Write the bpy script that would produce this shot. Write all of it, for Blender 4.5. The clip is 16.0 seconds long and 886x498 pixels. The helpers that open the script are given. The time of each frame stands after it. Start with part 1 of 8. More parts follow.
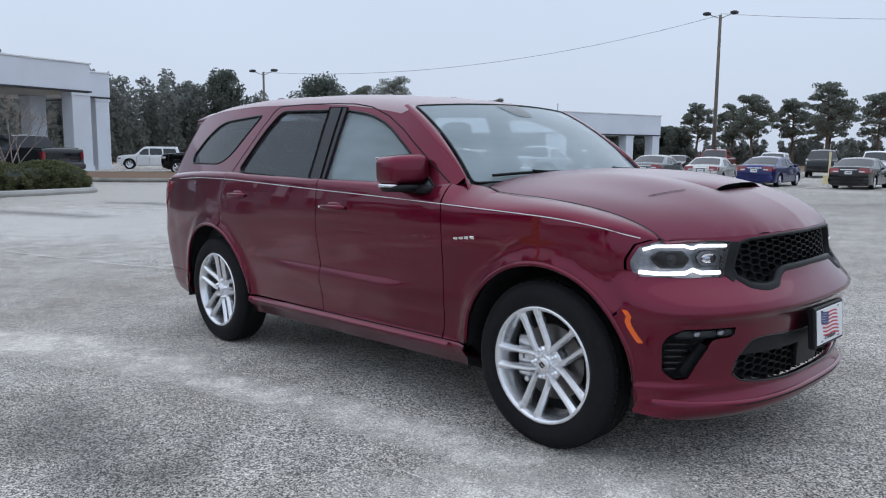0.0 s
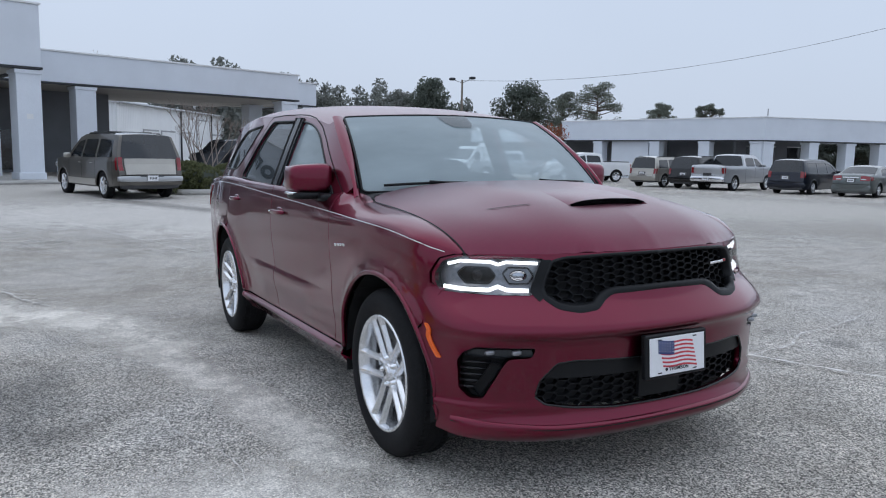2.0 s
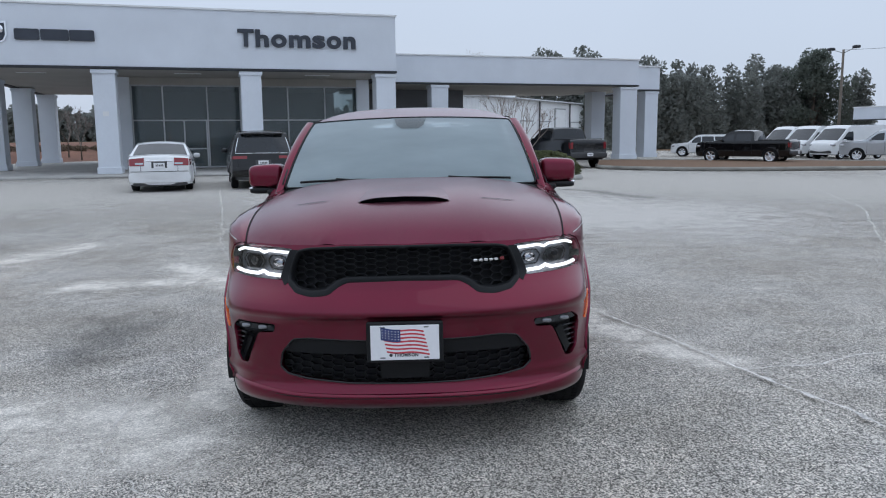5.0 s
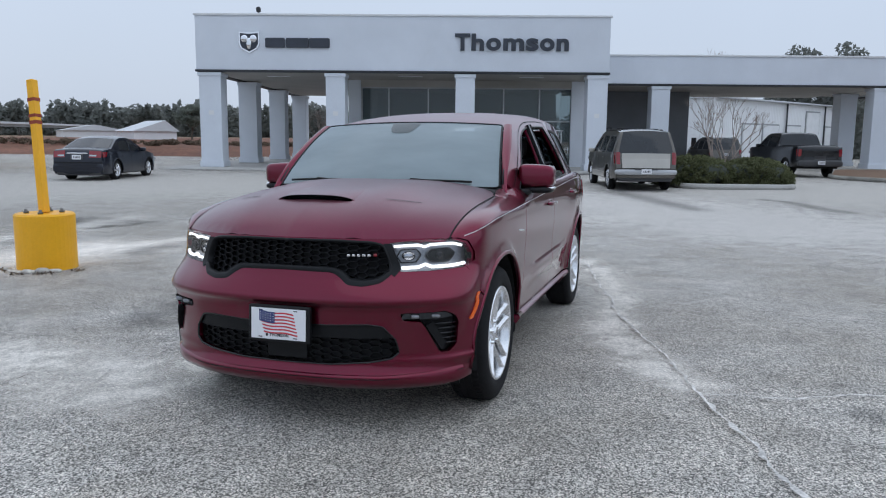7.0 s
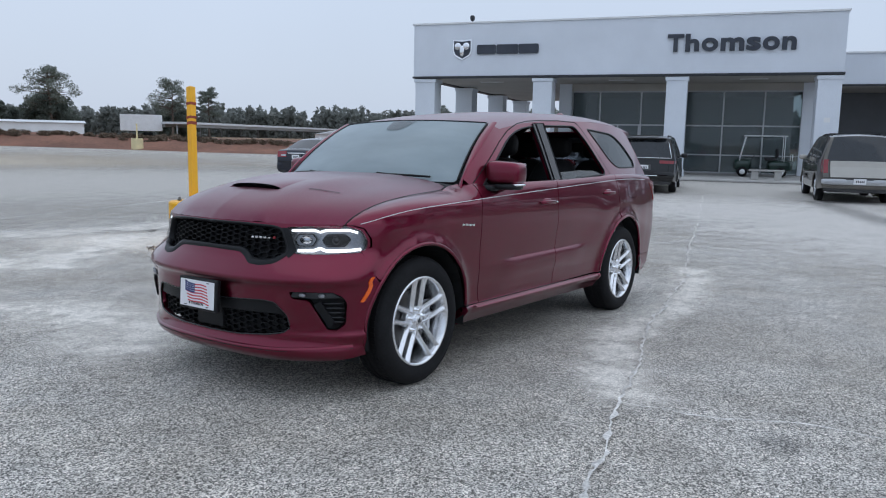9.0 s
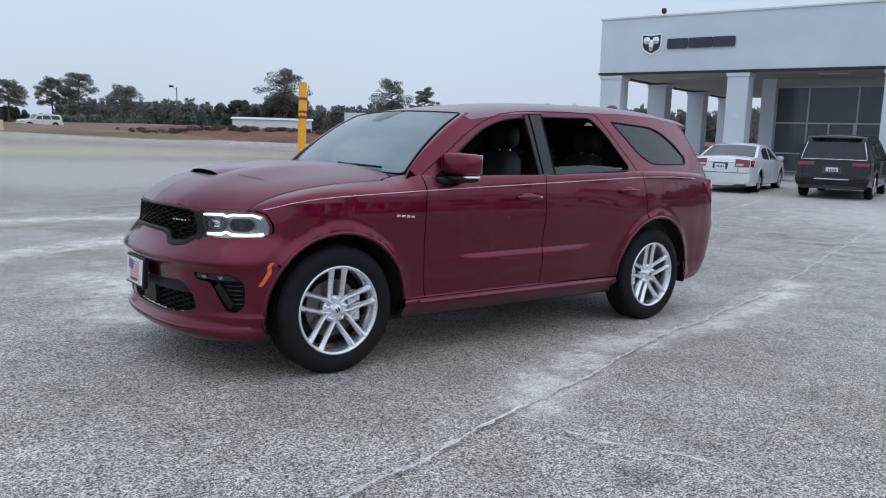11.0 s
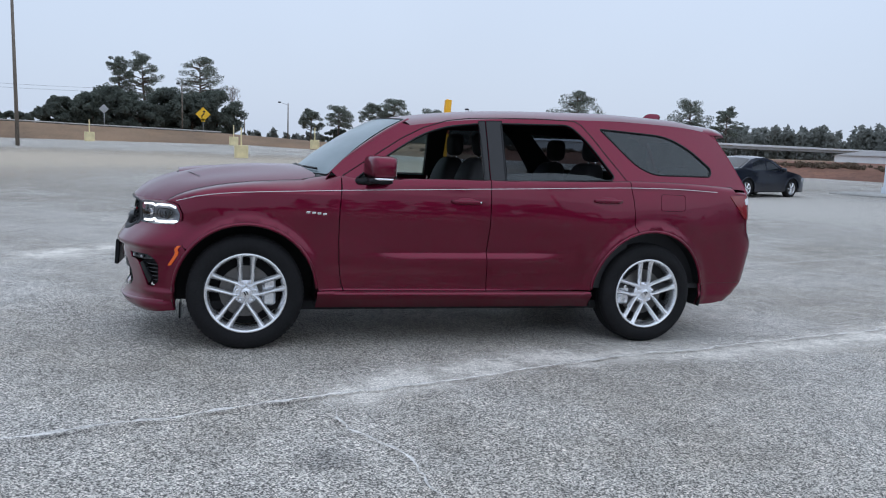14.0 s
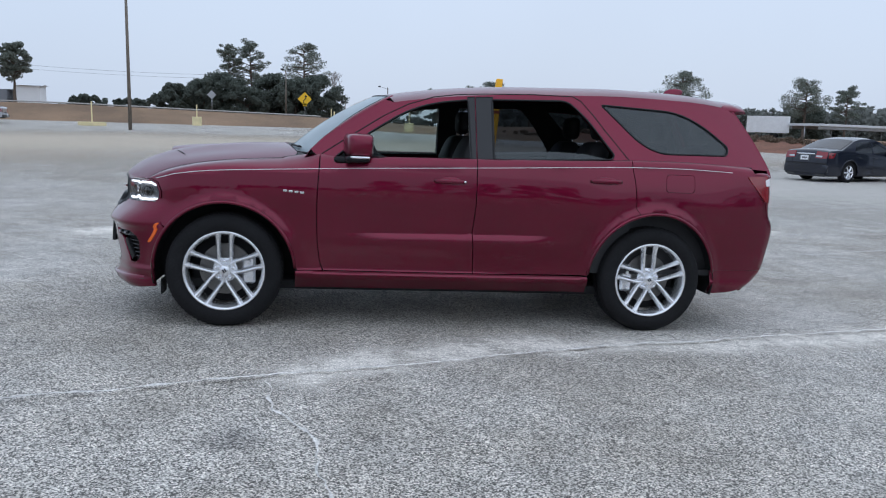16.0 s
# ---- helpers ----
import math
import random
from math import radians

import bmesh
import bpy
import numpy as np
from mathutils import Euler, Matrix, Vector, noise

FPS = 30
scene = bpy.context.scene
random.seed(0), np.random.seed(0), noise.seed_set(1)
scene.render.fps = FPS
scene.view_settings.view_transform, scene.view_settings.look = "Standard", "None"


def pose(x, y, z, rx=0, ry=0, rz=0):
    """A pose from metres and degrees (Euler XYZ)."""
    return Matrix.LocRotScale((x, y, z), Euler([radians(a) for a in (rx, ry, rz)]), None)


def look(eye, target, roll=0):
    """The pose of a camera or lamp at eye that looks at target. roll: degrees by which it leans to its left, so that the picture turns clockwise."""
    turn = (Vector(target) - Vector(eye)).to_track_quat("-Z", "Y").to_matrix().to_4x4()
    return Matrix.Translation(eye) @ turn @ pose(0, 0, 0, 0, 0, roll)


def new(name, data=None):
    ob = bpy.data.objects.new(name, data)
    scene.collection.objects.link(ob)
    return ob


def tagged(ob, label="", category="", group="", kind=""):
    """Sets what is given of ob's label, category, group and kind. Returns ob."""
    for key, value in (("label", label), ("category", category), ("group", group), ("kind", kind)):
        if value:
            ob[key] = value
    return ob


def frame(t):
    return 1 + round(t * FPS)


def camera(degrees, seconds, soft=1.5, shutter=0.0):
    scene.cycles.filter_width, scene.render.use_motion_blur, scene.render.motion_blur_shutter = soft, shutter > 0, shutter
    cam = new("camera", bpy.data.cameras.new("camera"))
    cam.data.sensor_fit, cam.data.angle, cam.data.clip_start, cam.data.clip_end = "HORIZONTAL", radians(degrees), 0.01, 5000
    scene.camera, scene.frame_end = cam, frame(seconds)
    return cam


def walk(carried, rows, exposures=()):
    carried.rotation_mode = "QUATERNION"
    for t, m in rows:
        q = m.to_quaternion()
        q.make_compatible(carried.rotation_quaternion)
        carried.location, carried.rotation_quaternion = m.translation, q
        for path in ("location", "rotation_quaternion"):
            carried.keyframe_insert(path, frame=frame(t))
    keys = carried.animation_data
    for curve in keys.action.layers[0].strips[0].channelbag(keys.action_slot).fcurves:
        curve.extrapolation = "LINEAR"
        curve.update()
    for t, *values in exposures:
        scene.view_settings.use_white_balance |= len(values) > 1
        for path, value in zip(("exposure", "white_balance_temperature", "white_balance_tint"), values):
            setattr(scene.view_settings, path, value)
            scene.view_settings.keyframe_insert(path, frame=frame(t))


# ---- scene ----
# ---------------------------------------------------------------- camera
cam = camera(60.5, 16.0, soft=1.1)
PATH = [
    (0, (3.615, -3.586, 1.368), (2.1910, -2.2059, 1.1131), 0.43),
    (0.5, (3.955, -3.415, 1.379), (2.4477, -2.1252, 1.1273), 0.23),
    (1, (4.208, -3.071, 1.398), (2.6179, -1.8846, 1.1468), 0.37),
    (1.5, (4.505, -2.742, 1.406), (2.8354, -1.6694, 1.1580), 0.70),
    (2, (4.646, -2.323, 1.413), (2.9028, -1.3746, 1.1666), 1.05),
    (2.5, (4.869, -1.904, 1.431), (3.0591, -1.0917, 1.1785), 1.16),
    (3, (5.045, -1.496, 1.443), (3.1778, -0.8272, 1.1850), 1.07),
    (3.5, (5.193, -1.093, 1.465), (3.2779, -0.5789, 1.2013), 0.70),
    (4, (5.423, -0.713, 1.486), (3.4723, -0.3635, 1.2141), 0.25),
    (6.3, (5.774, 1.306, 1.527), (3.8365, 0.9089, 1.2322), -0.22),
    (6.5, (5.772, 1.468, 1.524), (3.8462, 1.0127, 1.2314), 0.05),
    (7, (5.703, 1.900, 1.540), (3.8169, 1.3013, 1.2521), 0.57),
    (7.5, (5.646, 2.357, 1.531), (3.8125, 1.6110, 1.2446), 0.88),
    (8, (5.466, 2.780, 1.536), (3.6972, 1.8896, 1.2571), 1.11),
    (8.5, (5.299, 3.228, 1.516), (3.6052, 2.2018, 1.2380), 1.08),
    (9, (5.071, 3.614, 1.507), (3.4607, 2.4629, 1.2242), 1.05),
    (9.2, (4.939, 3.758, 1.521), (3.3636, 2.5603, 1.2341), 1.11),
    (11.3, (3.592, 4.951, 1.480), (2.4349, 3.3471, 1.1830), 1.35),
    (11.5, (3.447, 5.073, 1.475), (2.3418, 3.4325, 1.1787), 1.18),
    (12, (3.087, 5.355, 1.470), (2.1015, 3.6398, 1.1725), 1.15),
    (12.5, (2.755, 5.643, 1.465), (1.8896, 3.8644, 1.1704), 1.30),
    (13, (2.359, 5.838, 1.474), (1.6060, 4.0066, 1.1889), 1.63),
    (13.5, (2.002, 6.040, 1.471), (1.3538, 4.1669, 1.2016), 2.12),
    (14, (1.646, 6.105, 1.449), (1.0951, 4.2011, 1.1833), 1.93),
    (14.5, (1.306, 6.090, 1.450), (0.8548, 4.1606, 1.1788), 1.70),
    (15, (0.991, 6.146, 1.435), (0.6194, 4.2011, 1.1505), 1.54),
    (15.5, (0.834, 6.183, 1.439), (0.5145, 4.2316, 1.1381), 1.57),
    (16, (0.802, 6.124, 1.431), (0.5087, 4.1707, 1.1152), 1.70),
]
walk(cam, [(t, look(eye, target, roll)) for t, eye, target, roll in PATH], exposures=[(0, 0.30, 6080, 11), (1.0, 0.25, 6060, 11), (2.5, 0.22, 6050, 11), (6.5, 0.20, 6040, 10), (8.5, 0.20, 5980, 10), (11.5, 0.22, 5920, 10), (16, 0.28, 5890, 10)])

# ---------------------------------------------------------------- world and light
UP = Vector((0.0213, 0.013, 1.0)).normalized()
CAR_TILT = UP.rotation_difference(Vector((0, 0, 1))).to_matrix().to_4x4()   # the lot falls away slightly under the car

world = bpy.data.worlds.new("overcast_sky")
scene.world = world
world.use_nodes = True
wt = world.node_tree
wt.nodes.clear()
w_out = wt.nodes.new("ShaderNodeOutputWorld")
w_bg = wt.nodes.new("ShaderNodeBackground")
w_sky = wt.nodes.new("ShaderNodeTexSky")
w_sky.sky_type = "NISHITA"
w_sky.sun_disc = False
w_sky.sun_elevation, w_sky.sun_rotation = radians(48), radians(200)
w_sky.dust_density, w_sky.air_density, w_sky.ozone_density = 3.0, 1.2, 1.5
w_mix = wt.nodes.new("ShaderNodeMixRGB")
w_mix.inputs["Fac"].default_value = 0.93
w_co = wt.nodes.new("ShaderNodeTexCoord")
w_sep = wt.nodes.new("ShaderNodeSeparateXYZ")
w_ramp = wt.nodes.new("ShaderNodeValToRGB")
w_ramp.color_ramp.elements[0].position, w_ramp.color_ramp.elements[0].color = 0.0, (5.1, 5.6, 6.35, 1)
w_ramp.color_ramp.elements[1].position, w_ramp.color_ramp.elements[1].color = 0.55, (6.3, 7.0, 8.0, 1)
w_noise = wt.nodes.new("ShaderNodeTexNoise")
w_noise.inputs["Scale"].default_value, w_noise.inputs["Detail"].default_value = 2.2, 4
w_cl = wt.nodes.new("ShaderNodeMapRange")
w_cl.inputs["To Min"].default_value, w_cl.inputs["To Max"].default_value = 0.93, 1.07
w_mul = wt.nodes.new("ShaderNodeVectorMath")
w_mul.operation = "SCALE"
wt.links.new(w_co.outputs["Generated"], w_sep.inputs[0])
wt.links.new(w_co.outputs["Generated"], w_noise.inputs["Vector"])
wt.links.new(w_sep.outputs["Z"], w_ramp.inputs["Fac"])
wt.links.new(w_noise.outputs["Fac"], w_cl.inputs["Value"])
wt.links.new(w_ramp.outputs["Color"], w_mul.inputs[0])
wt.links.new(w_cl.outputs["Result"], w_mul.inputs["Scale"])
wt.links.new(w_sky.outputs["Color"], w_mix.inputs["Color1"])
wt.links.new(w_mul.outputs["Vector"], w_mix.inputs["Color2"])
wt.links.new(w_mix.outputs["Color"], w_bg.inputs["Color"])
w_bg.inputs["Strength"].default_value = 0.1
wt.links.new(w_bg.outputs[0], w_out.inputs[0])

sun = new("sun", bpy.data.lights.new("sun", "SUN"))
sun.data.energy, sun.data.angle, sun.data.color = 0.6, radians(115), (1.0, 0.97, 0.93)
sun.matrix_world = look((0, 0, 30), (8, -12, 0))

# ---------------------------------------------------------------- materials
def material(name, colour, rough=0.5, metal=0.0, spec=0.5, coat=0.0, grain=0.0, grain_scale=40.0, stain=0.0, stain_scale=1.5,
             bump=0.0, bump_scale=120.0, emit=0.0, trans=0.0, ior=1.45, alpha=1.0, vary=0.0, per="object", tone=(0, 0, 0)):
    """A procedural surface: colour broken up at two scales, roughness varied with it, and a fine relief."""
    m = bpy.data.materials.new(name)
    m.use_nodes = True
    nt = m.node_tree
    b = nt.nodes["Principled BSDF"]
    b.inputs["Base Color"].default_value = (*colour, 1)
    b.inputs["Roughness"].default_value, b.inputs["Metallic"].default_value = rough, metal
    b.inputs["Specular IOR Level"].default_value, b.inputs["IOR"].default_value = spec, ior
    b.inputs["Coat Weight"].default_value, b.inputs["Coat Roughness"].default_value = coat, 0.03
    b.inputs["Transmission Weight"].default_value, b.inputs["Alpha"].default_value = trans, alpha
    if emit:
        b.inputs["Emission Color"].default_value, b.inputs["Emission Strength"].default_value = (*colour, 1), emit
    co = nt.nodes.new("ShaderNodeTexCoord")
    col = None
    for amount, scale, detail in ((grain, grain_scale, 3), (stain, stain_scale, 5)):
        if not amount:
            continue
        n = nt.nodes.new("ShaderNodeTexNoise")
        n.inputs["Scale"].default_value, n.inputs["Detail"].default_value, n.inputs["Roughness"].default_value = scale, detail, 0.62
        nt.links.new(co.outputs["Object"], n.inputs["Vector"])
        r = nt.nodes.new("ShaderNodeMapRange")
        r.inputs["From Min"].default_value, r.inputs["From Max"].default_value = 0.3, 0.7
        r.inputs["To Min"].default_value, r.inputs["To Max"].default_value = 1 - amount, 1 + amount
        nt.links.new(n.outputs["Fac"], r.inputs["Value"])
        v = nt.nodes.new("ShaderNodeVectorMath")
        v.operation = "SCALE"
        if col is None:
            v.inputs[0].default_value = colour
        else:
            nt.links.new(col, v.inputs[0])
        nt.links.new(r.outputs[0], v.inputs["Scale"])
        col = v.outputs[0]
    if vary:
        if per == "object":
            rnd = nt.nodes.new("ShaderNodeObjectInfo").outputs["Random"]
        else:
            rnd = nt.nodes.new("ShaderNodeNewGeometry").outputs["Random Per Island"]
        r = nt.nodes.new("ShaderNodeMapRange")
        r.inputs["To Min"].default_value, r.inputs["To Max"].default_value = 1 - vary, 1 + vary
        nt.links.new(rnd, r.inputs["Value"])
        v = nt.nodes.new("ShaderNodeVectorMath")
        v.operation = "SCALE"
        if col is None:
            v.inputs[0].default_value = colour
        else:
            nt.links.new(col, v.inputs[0])
        nt.links.new(r.outputs[0], v.inputs["Scale"])
        col = v.outputs[0]
    if col is not None:
        nt.links.new(col, b.inputs["Base Color"])
        if emit:
            nt.links.new(col, b.inputs["Emission Color"])
    if bump:
        n = nt.nodes.new("ShaderNodeTexNoise")
        n.inputs["Scale"].default_value, n.inputs["Detail"].default_value = bump_scale, 3
        nt.links.new(co.outputs["Object"], n.inputs["Vector"])
        bp = nt.nodes.new("ShaderNodeBump")
        bp.inputs["Strength"].default_value, bp.inputs["Distance"].default_value = bump, 0.01
        nt.links.new(n.outputs["Fac"], bp.inputs["Height"])
        nt.links.new(bp.outputs[0], b.inputs["Normal"])
    return m


def flat_glass(name, tint, clear, rough=0.02, film=0.0):
    """A thin pane: mirror-like gloss over a tinted see-through sheet."""
    m = bpy.data.materials.new(name)
    m.use_nodes = True
    nt = m.node_tree
    nt.nodes.clear()
    out = nt.nodes.new("ShaderNodeOutputMaterial")
    tr = nt.nodes.new("ShaderNodeBsdfTransparent")
    tr.inputs["Color"].default_value = (*[c * clear for c in tint], 1)
    gl = nt.nodes.new("ShaderNodeBsdfGlossy")
    gl.inputs["Roughness"].default_value = rough
    fr = nt.nodes.new("ShaderNodeFresnel")
    fr.inputs["IOR"].default_value = 1.55
    mx = nt.nodes.new("ShaderNodeMixShader")
    nt.links.new(fr.outputs[0], mx.inputs[0])
    nt.links.new(tr.outputs[0], mx.inputs[1])
    nt.links.new(gl.outputs[0], mx.inputs[2])
    last = mx
    if film:
        # a pale diffuse film: dew on the windscreen, painted reflections on other panes
        df = nt.nodes.new("ShaderNodeBsdfDiffuse")
        df.inputs["Color"].default_value = (0.66, 0.79, 0.84, 1)
        nz = nt.nodes.new("ShaderNodeTexNoise")
        nz.inputs["Scale"].default_value, nz.inputs["Detail"].default_value = 3.0, 4
        mr = nt.nodes.new("ShaderNodeMapRange")
        mr.inputs["To Min"].default_value, mr.inputs["To Max"].default_value = film * 0.75, film * 1.25
        nt.links.new(nz.outputs["Fac"], mr.inputs["Value"])
        last = nt.nodes.new("ShaderNodeMixShader")
        nt.links.new(mr.outputs[0], last.inputs[0])
        nt.links.new(mx.outputs[0], last.inputs[1])
        nt.links.new(df.outputs[0], last.inputs[2])
    nt.links.new(last.outputs[0], out.inputs[0])
    return m


def clear_coat(m, roughness, ior=1.6):
    b = m.node_tree.nodes["Principled BSDF"]
    b.inputs["Coat Weight"].default_value = 1.0
    b.inputs["Coat Roughness"].default_value, b.inputs["Coat IOR"].default_value = roughness, ior
    return m


def car_paint(name, colour, metal=0.35, rough=0.30):
    return clear_coat(material(name, colour, rough=rough, metal=metal, spec=0.1, grain=0.05, grain_scale=900, stain=0.05, stain_scale=2.5), 0.02, 1.5)


M_RED = clear_coat(material("deep_red_metallic_paint", (0.146, 0.0046, 0.0255), rough=0.34, metal=1.0, grain=0.06, grain_scale=900, stain=0.05, stain_scale=2.5), 0.022, 1.43)
M_DEWY = clear_coat(material("dewy_red_paint", (0.125, 0.0060, 0.0300), rough=0.46, metal=1.0, grain=0.12, grain_scale=260, stain=0.08, stain_scale=2.5, bump=0.03, bump_scale=420), 0.26, 1.42)
M_DEWY.node_tree.nodes["Principled BSDF"].inputs["Sheen Weight"].default_value = 0.05      # fine dew scatters the light
M_DEWY.node_tree.nodes["Principled BSDF"].inputs["Sheen Roughness"].default_value = 0.45
M_BLACK = material("black_plastic", (0.010, 0.0105, 0.012), rough=0.42, spec=0.25, grain=0.15, grain_scale=300, bump=0.06, bump_scale=500)
M_GLOSSBLACK = material("gloss_black_trim", (0.012, 0.012, 0.014), rough=0.16, stain=0.2)
M_DARK = material("dark_liner", (0.008, 0.008, 0.009), rough=0.85, grain=0.2)
M_RUBBER = material("tyre_rubber", (0.010, 0.010, 0.0112), rough=0.78, spec=0.25, grain=0.2, grain_scale=60, stain=0.2, stain_scale=5, bump=0.1, bump_scale=180)
M_ALLOY = material("silver_alloy", (0.80, 0.81, 0.83), rough=0.26, metal=0.85, grain=0.04, grain_scale=200, stain=0.05, stain_scale=8)
M_STEEL = material("brake_steel", (0.15, 0.145, 0.14), rough=0.38, metal=0.9, grain=0.15, grain_scale=120)
M_CHROME = material("chrome", (0.82, 0.83, 0.85), rough=0.08, metal=1.0, stain=0.04)
M_STRIPE = material("silver_pinstripe", (0.72, 0.72, 0.74), rough=0.35, grain=0.05)
M_WHITE_LED = material("white_lamp", (1.0, 0.98, 0.95), rough=0.3, emit=1.25)
M_LAMP = material("lamp_housing", (0.045, 0.048, 0.053), rough=0.25, metal=0.5, grain=0.2, grain_scale=60)
M_LAMPBOWL = material("pale_lamp_bowl", (0.30, 0.31, 0.33), rough=0.30, metal=0.7, grain=0.2, grain_scale=60)
M_REFLECTOR = material("lamp_reflector", (0.55, 0.56, 0.58), rough=0.12, metal=1.0, stain=0.1, stain_scale=20)
M_AMBER = material("amber_marker", (0.80, 0.12, 0.01), rough=0.2, grain=0.15, grain_scale=150, coat=0.6)
M_TAIL = material("red_lamp_lens", (0.22, 0.006, 0.012), rough=0.12, grain=0.15, grain_scale=90, coat=1.0)
M_LENS = flat_glass("clear_lens", (0.95, 0.97, 1.0), 0.94)
M_SCREEN = flat_glass("windscreen_glass", (0.80, 0.90, 0.90), 0.74, film=0.35)
M_SHADEGLASS = flat_glass("shaded_glass", (0.62, 0.66, 0.68), 0.80)
# side panes: the film puts pale sky and building reflections into the colour
M_SIDEGLASS = flat_glass("side_glass", (0.80, 0.94, 0.91), 0.82, film=0.34)
M_TINT = flat_glass("privacy_glass", (0.46, 0.52, 0.60), 0.26, film=0.05)
M_CABIN = material("black_upholstery", (0.020, 0.020, 0.022), rough=0.6, grain=0.2, grain_scale=200, bump=0.1, bump_scale=300)
M_HEADLINER = material("grey_headliner", (0.10, 0.10, 0.10), rough=0.9, grain=0.1)
M_PLATE = material("white_plate", (0.80, 0.80, 0.82), rough=0.3, grain=0.03, stain=0.03)
M_FLAGRED = material("plate_red", (0.55, 0.05, 0.07), rough=0.4, grain=0.1)
M_FLAGBLUE = material("plate_blue", (0.03, 0.045, 0.16), rough=0.4, grain=0.1)
M_INK = material("plate_ink", (0.02, 0.02, 0.025), rough=0.5, grain=0.1)

# ---------------------------------------------------------------- building helpers
from mathutils.geometry import delaunay_2d_cdt


def mesh_ob(name, verts, faces, mat, parent=None, smooth=False, normals=None, label=""):
    me = bpy.data.meshes.new(name)
    me.from_pydata([tuple(v) for v in verts], [], faces)
    me.update()
    if mat:
        me.materials.append(mat)
    if smooth:
        me.polygons.foreach_set("use_smooth", [True] * len(me.polygons))
    if normals is not None:
        me.normals_split_custom_set_from_vertices([tuple(n) for n in normals])
    ob = new(name, me)
    ob.parent = parent
    if label:
        ob["label"] = label
    return ob


def part(name, bm, mat, parent=None, label="", smooth=False):
    me = bpy.data.meshes.new(name)
    bmesh.ops.recalc_face_normals(bm, faces=bm.faces)
    bm.to_mesh(me)
    bm.free()
    if mat:
        me.materials.append(mat)
    if smooth:
        me.polygons.foreach_set("use_smooth", [True] * len(me.polygons))
    ob = new(name, me)
    ob.parent = parent
    if label:
        ob["label"] = label
    return ob


def thing(name, m=None, label="", category="", group="", kind=""):
    ob = new(name)
    ob.empty_display_size = 0.2
    if m is not None:
        ob.matrix_world = m
    return tagged(ob, label, category, group, kind)


def box_into(bm, lo, hi, bevel=0.0, m=None, seg=1):
    r = bmesh.ops.create_cube(bm, size=1)["verts"]
    for v in r:
        v.co = Vector([lo[i] + (v.co[i] + 0.5) * (hi[i] - lo[i]) for i in range(3)])
    if bevel:
        es = list({e for v in r for e in v.link_edges})
        out = bmesh.ops.bevel(bm, geom=es, offset=bevel, segments=seg, affect="EDGES", profile=0.5)
        r = list({v for f in out["faces"] for v in f.verts} | {v for v in r if v.is_valid})
    if m is not None:
        for v in r:
            v.co = m @ v.co
    return r


def box(name, lo, hi, mat, parent=None, bevel=0.0, label="", m=None, seg=1):
    bm = bmesh.new()
    box_into(bm, lo, hi, bevel, m, seg)
    return part(name, bm, mat, parent, label)


def cyl_into(bm, p, q, r0, r1=None, n=16, caps=True):
    p, q = Vector(p), Vector(q)
    r1 = r0 if r1 is None else r1
    d = (q - p)
    rot = d.to_track_quat("Z", "Y").to_matrix()
    a = [bm.verts.new(p + rot @ Vector((r0 * math.cos(2 * math.pi * k / n), r0 * math.sin(2 * math.pi * k / n), 0))) for k in range(n)]
    b = [bm.verts.new(q + rot @ Vector((r1 * math.cos(2 * math.pi * k / n), r1 * math.sin(2 * math.pi * k / n), 0))) for k in range(n)]
    for k in range(n):
        bm.faces.new((a[k], a[(k + 1) % n], b[(k + 1) % n], b[k]))
    if caps:
        bm.faces.new(a[::-1])
        bm.faces.new(b)


def cyl(name, p, q, r0, mat, parent=None, r1=None, n=16, label="", smooth=True):
    bm = bmesh.new()
    cyl_into(bm, p, q, r0, r1, n)
    return part(name, bm, mat, parent, label, smooth)


def lathe_into(bm, profile, n=48, axis="y", closed=False):
    """profile: (along the axis, radius)."""
    rings = []
    for k in range(n):
        a = 2 * math.pi * k / n
        ring = []
        for t, r in profile:
            c, s = r * math.cos(a), r * math.sin(a)
            ring.append(bm.verts.new((c, t, s) if axis == "y" else (c, s, t)))
        rings.append(ring)
    for k in range(n):
        a, b = rings[k], rings[(k + 1) % n]
        m = len(profile)
        for i in range(m if closed else m - 1):
            j = (i + 1) % m
            bm.faces.new((a[i], a[j], b[j], b[i]))


def lump_into(bm, centre, half, e=0.5, nu=20, nv=12, f=None):
    """A rounded block (superellipsoid); e near 0 is a box, 1 a ball."""
    def pw(c):
        return math.copysign(abs(c) ** e, c)
    rows = []
    for i in range(nv + 1):
        v = -math.pi / 2 + math.pi * i / nv
        rows.append([])
        for k in range(nu):
            u = 2 * math.pi * k / nu
            p = Vector((pw(math.cos(v)) * pw(math.cos(u)) * half[0], pw(math.cos(v)) * pw(math.sin(u)) * half[1], pw(math.sin(v)) * half[2]))
            if f:
                p = f(p)
            rows[-1].append(bm.verts.new(p + Vector(centre)))
    for i in range(nv):
        for k in range(nu):
            q = (k + 1) % nu
            bm.faces.new((rows[i][k], rows[i][q], rows[i + 1][q], rows[i + 1][k]))
    bmesh.ops.remove_doubles(bm, verts=[v for r in (rows[0], rows[-1]) for v in r], dist=1e-5)


def lump(name, centre, half, mat, parent=None, e=0.5, nu=20, nv=12, f=None, label=""):
    bm = bmesh.new()
    lump_into(bm, centre, half, e, nu, nv, f)
    return part(name, bm, mat, parent, label, smooth=True)


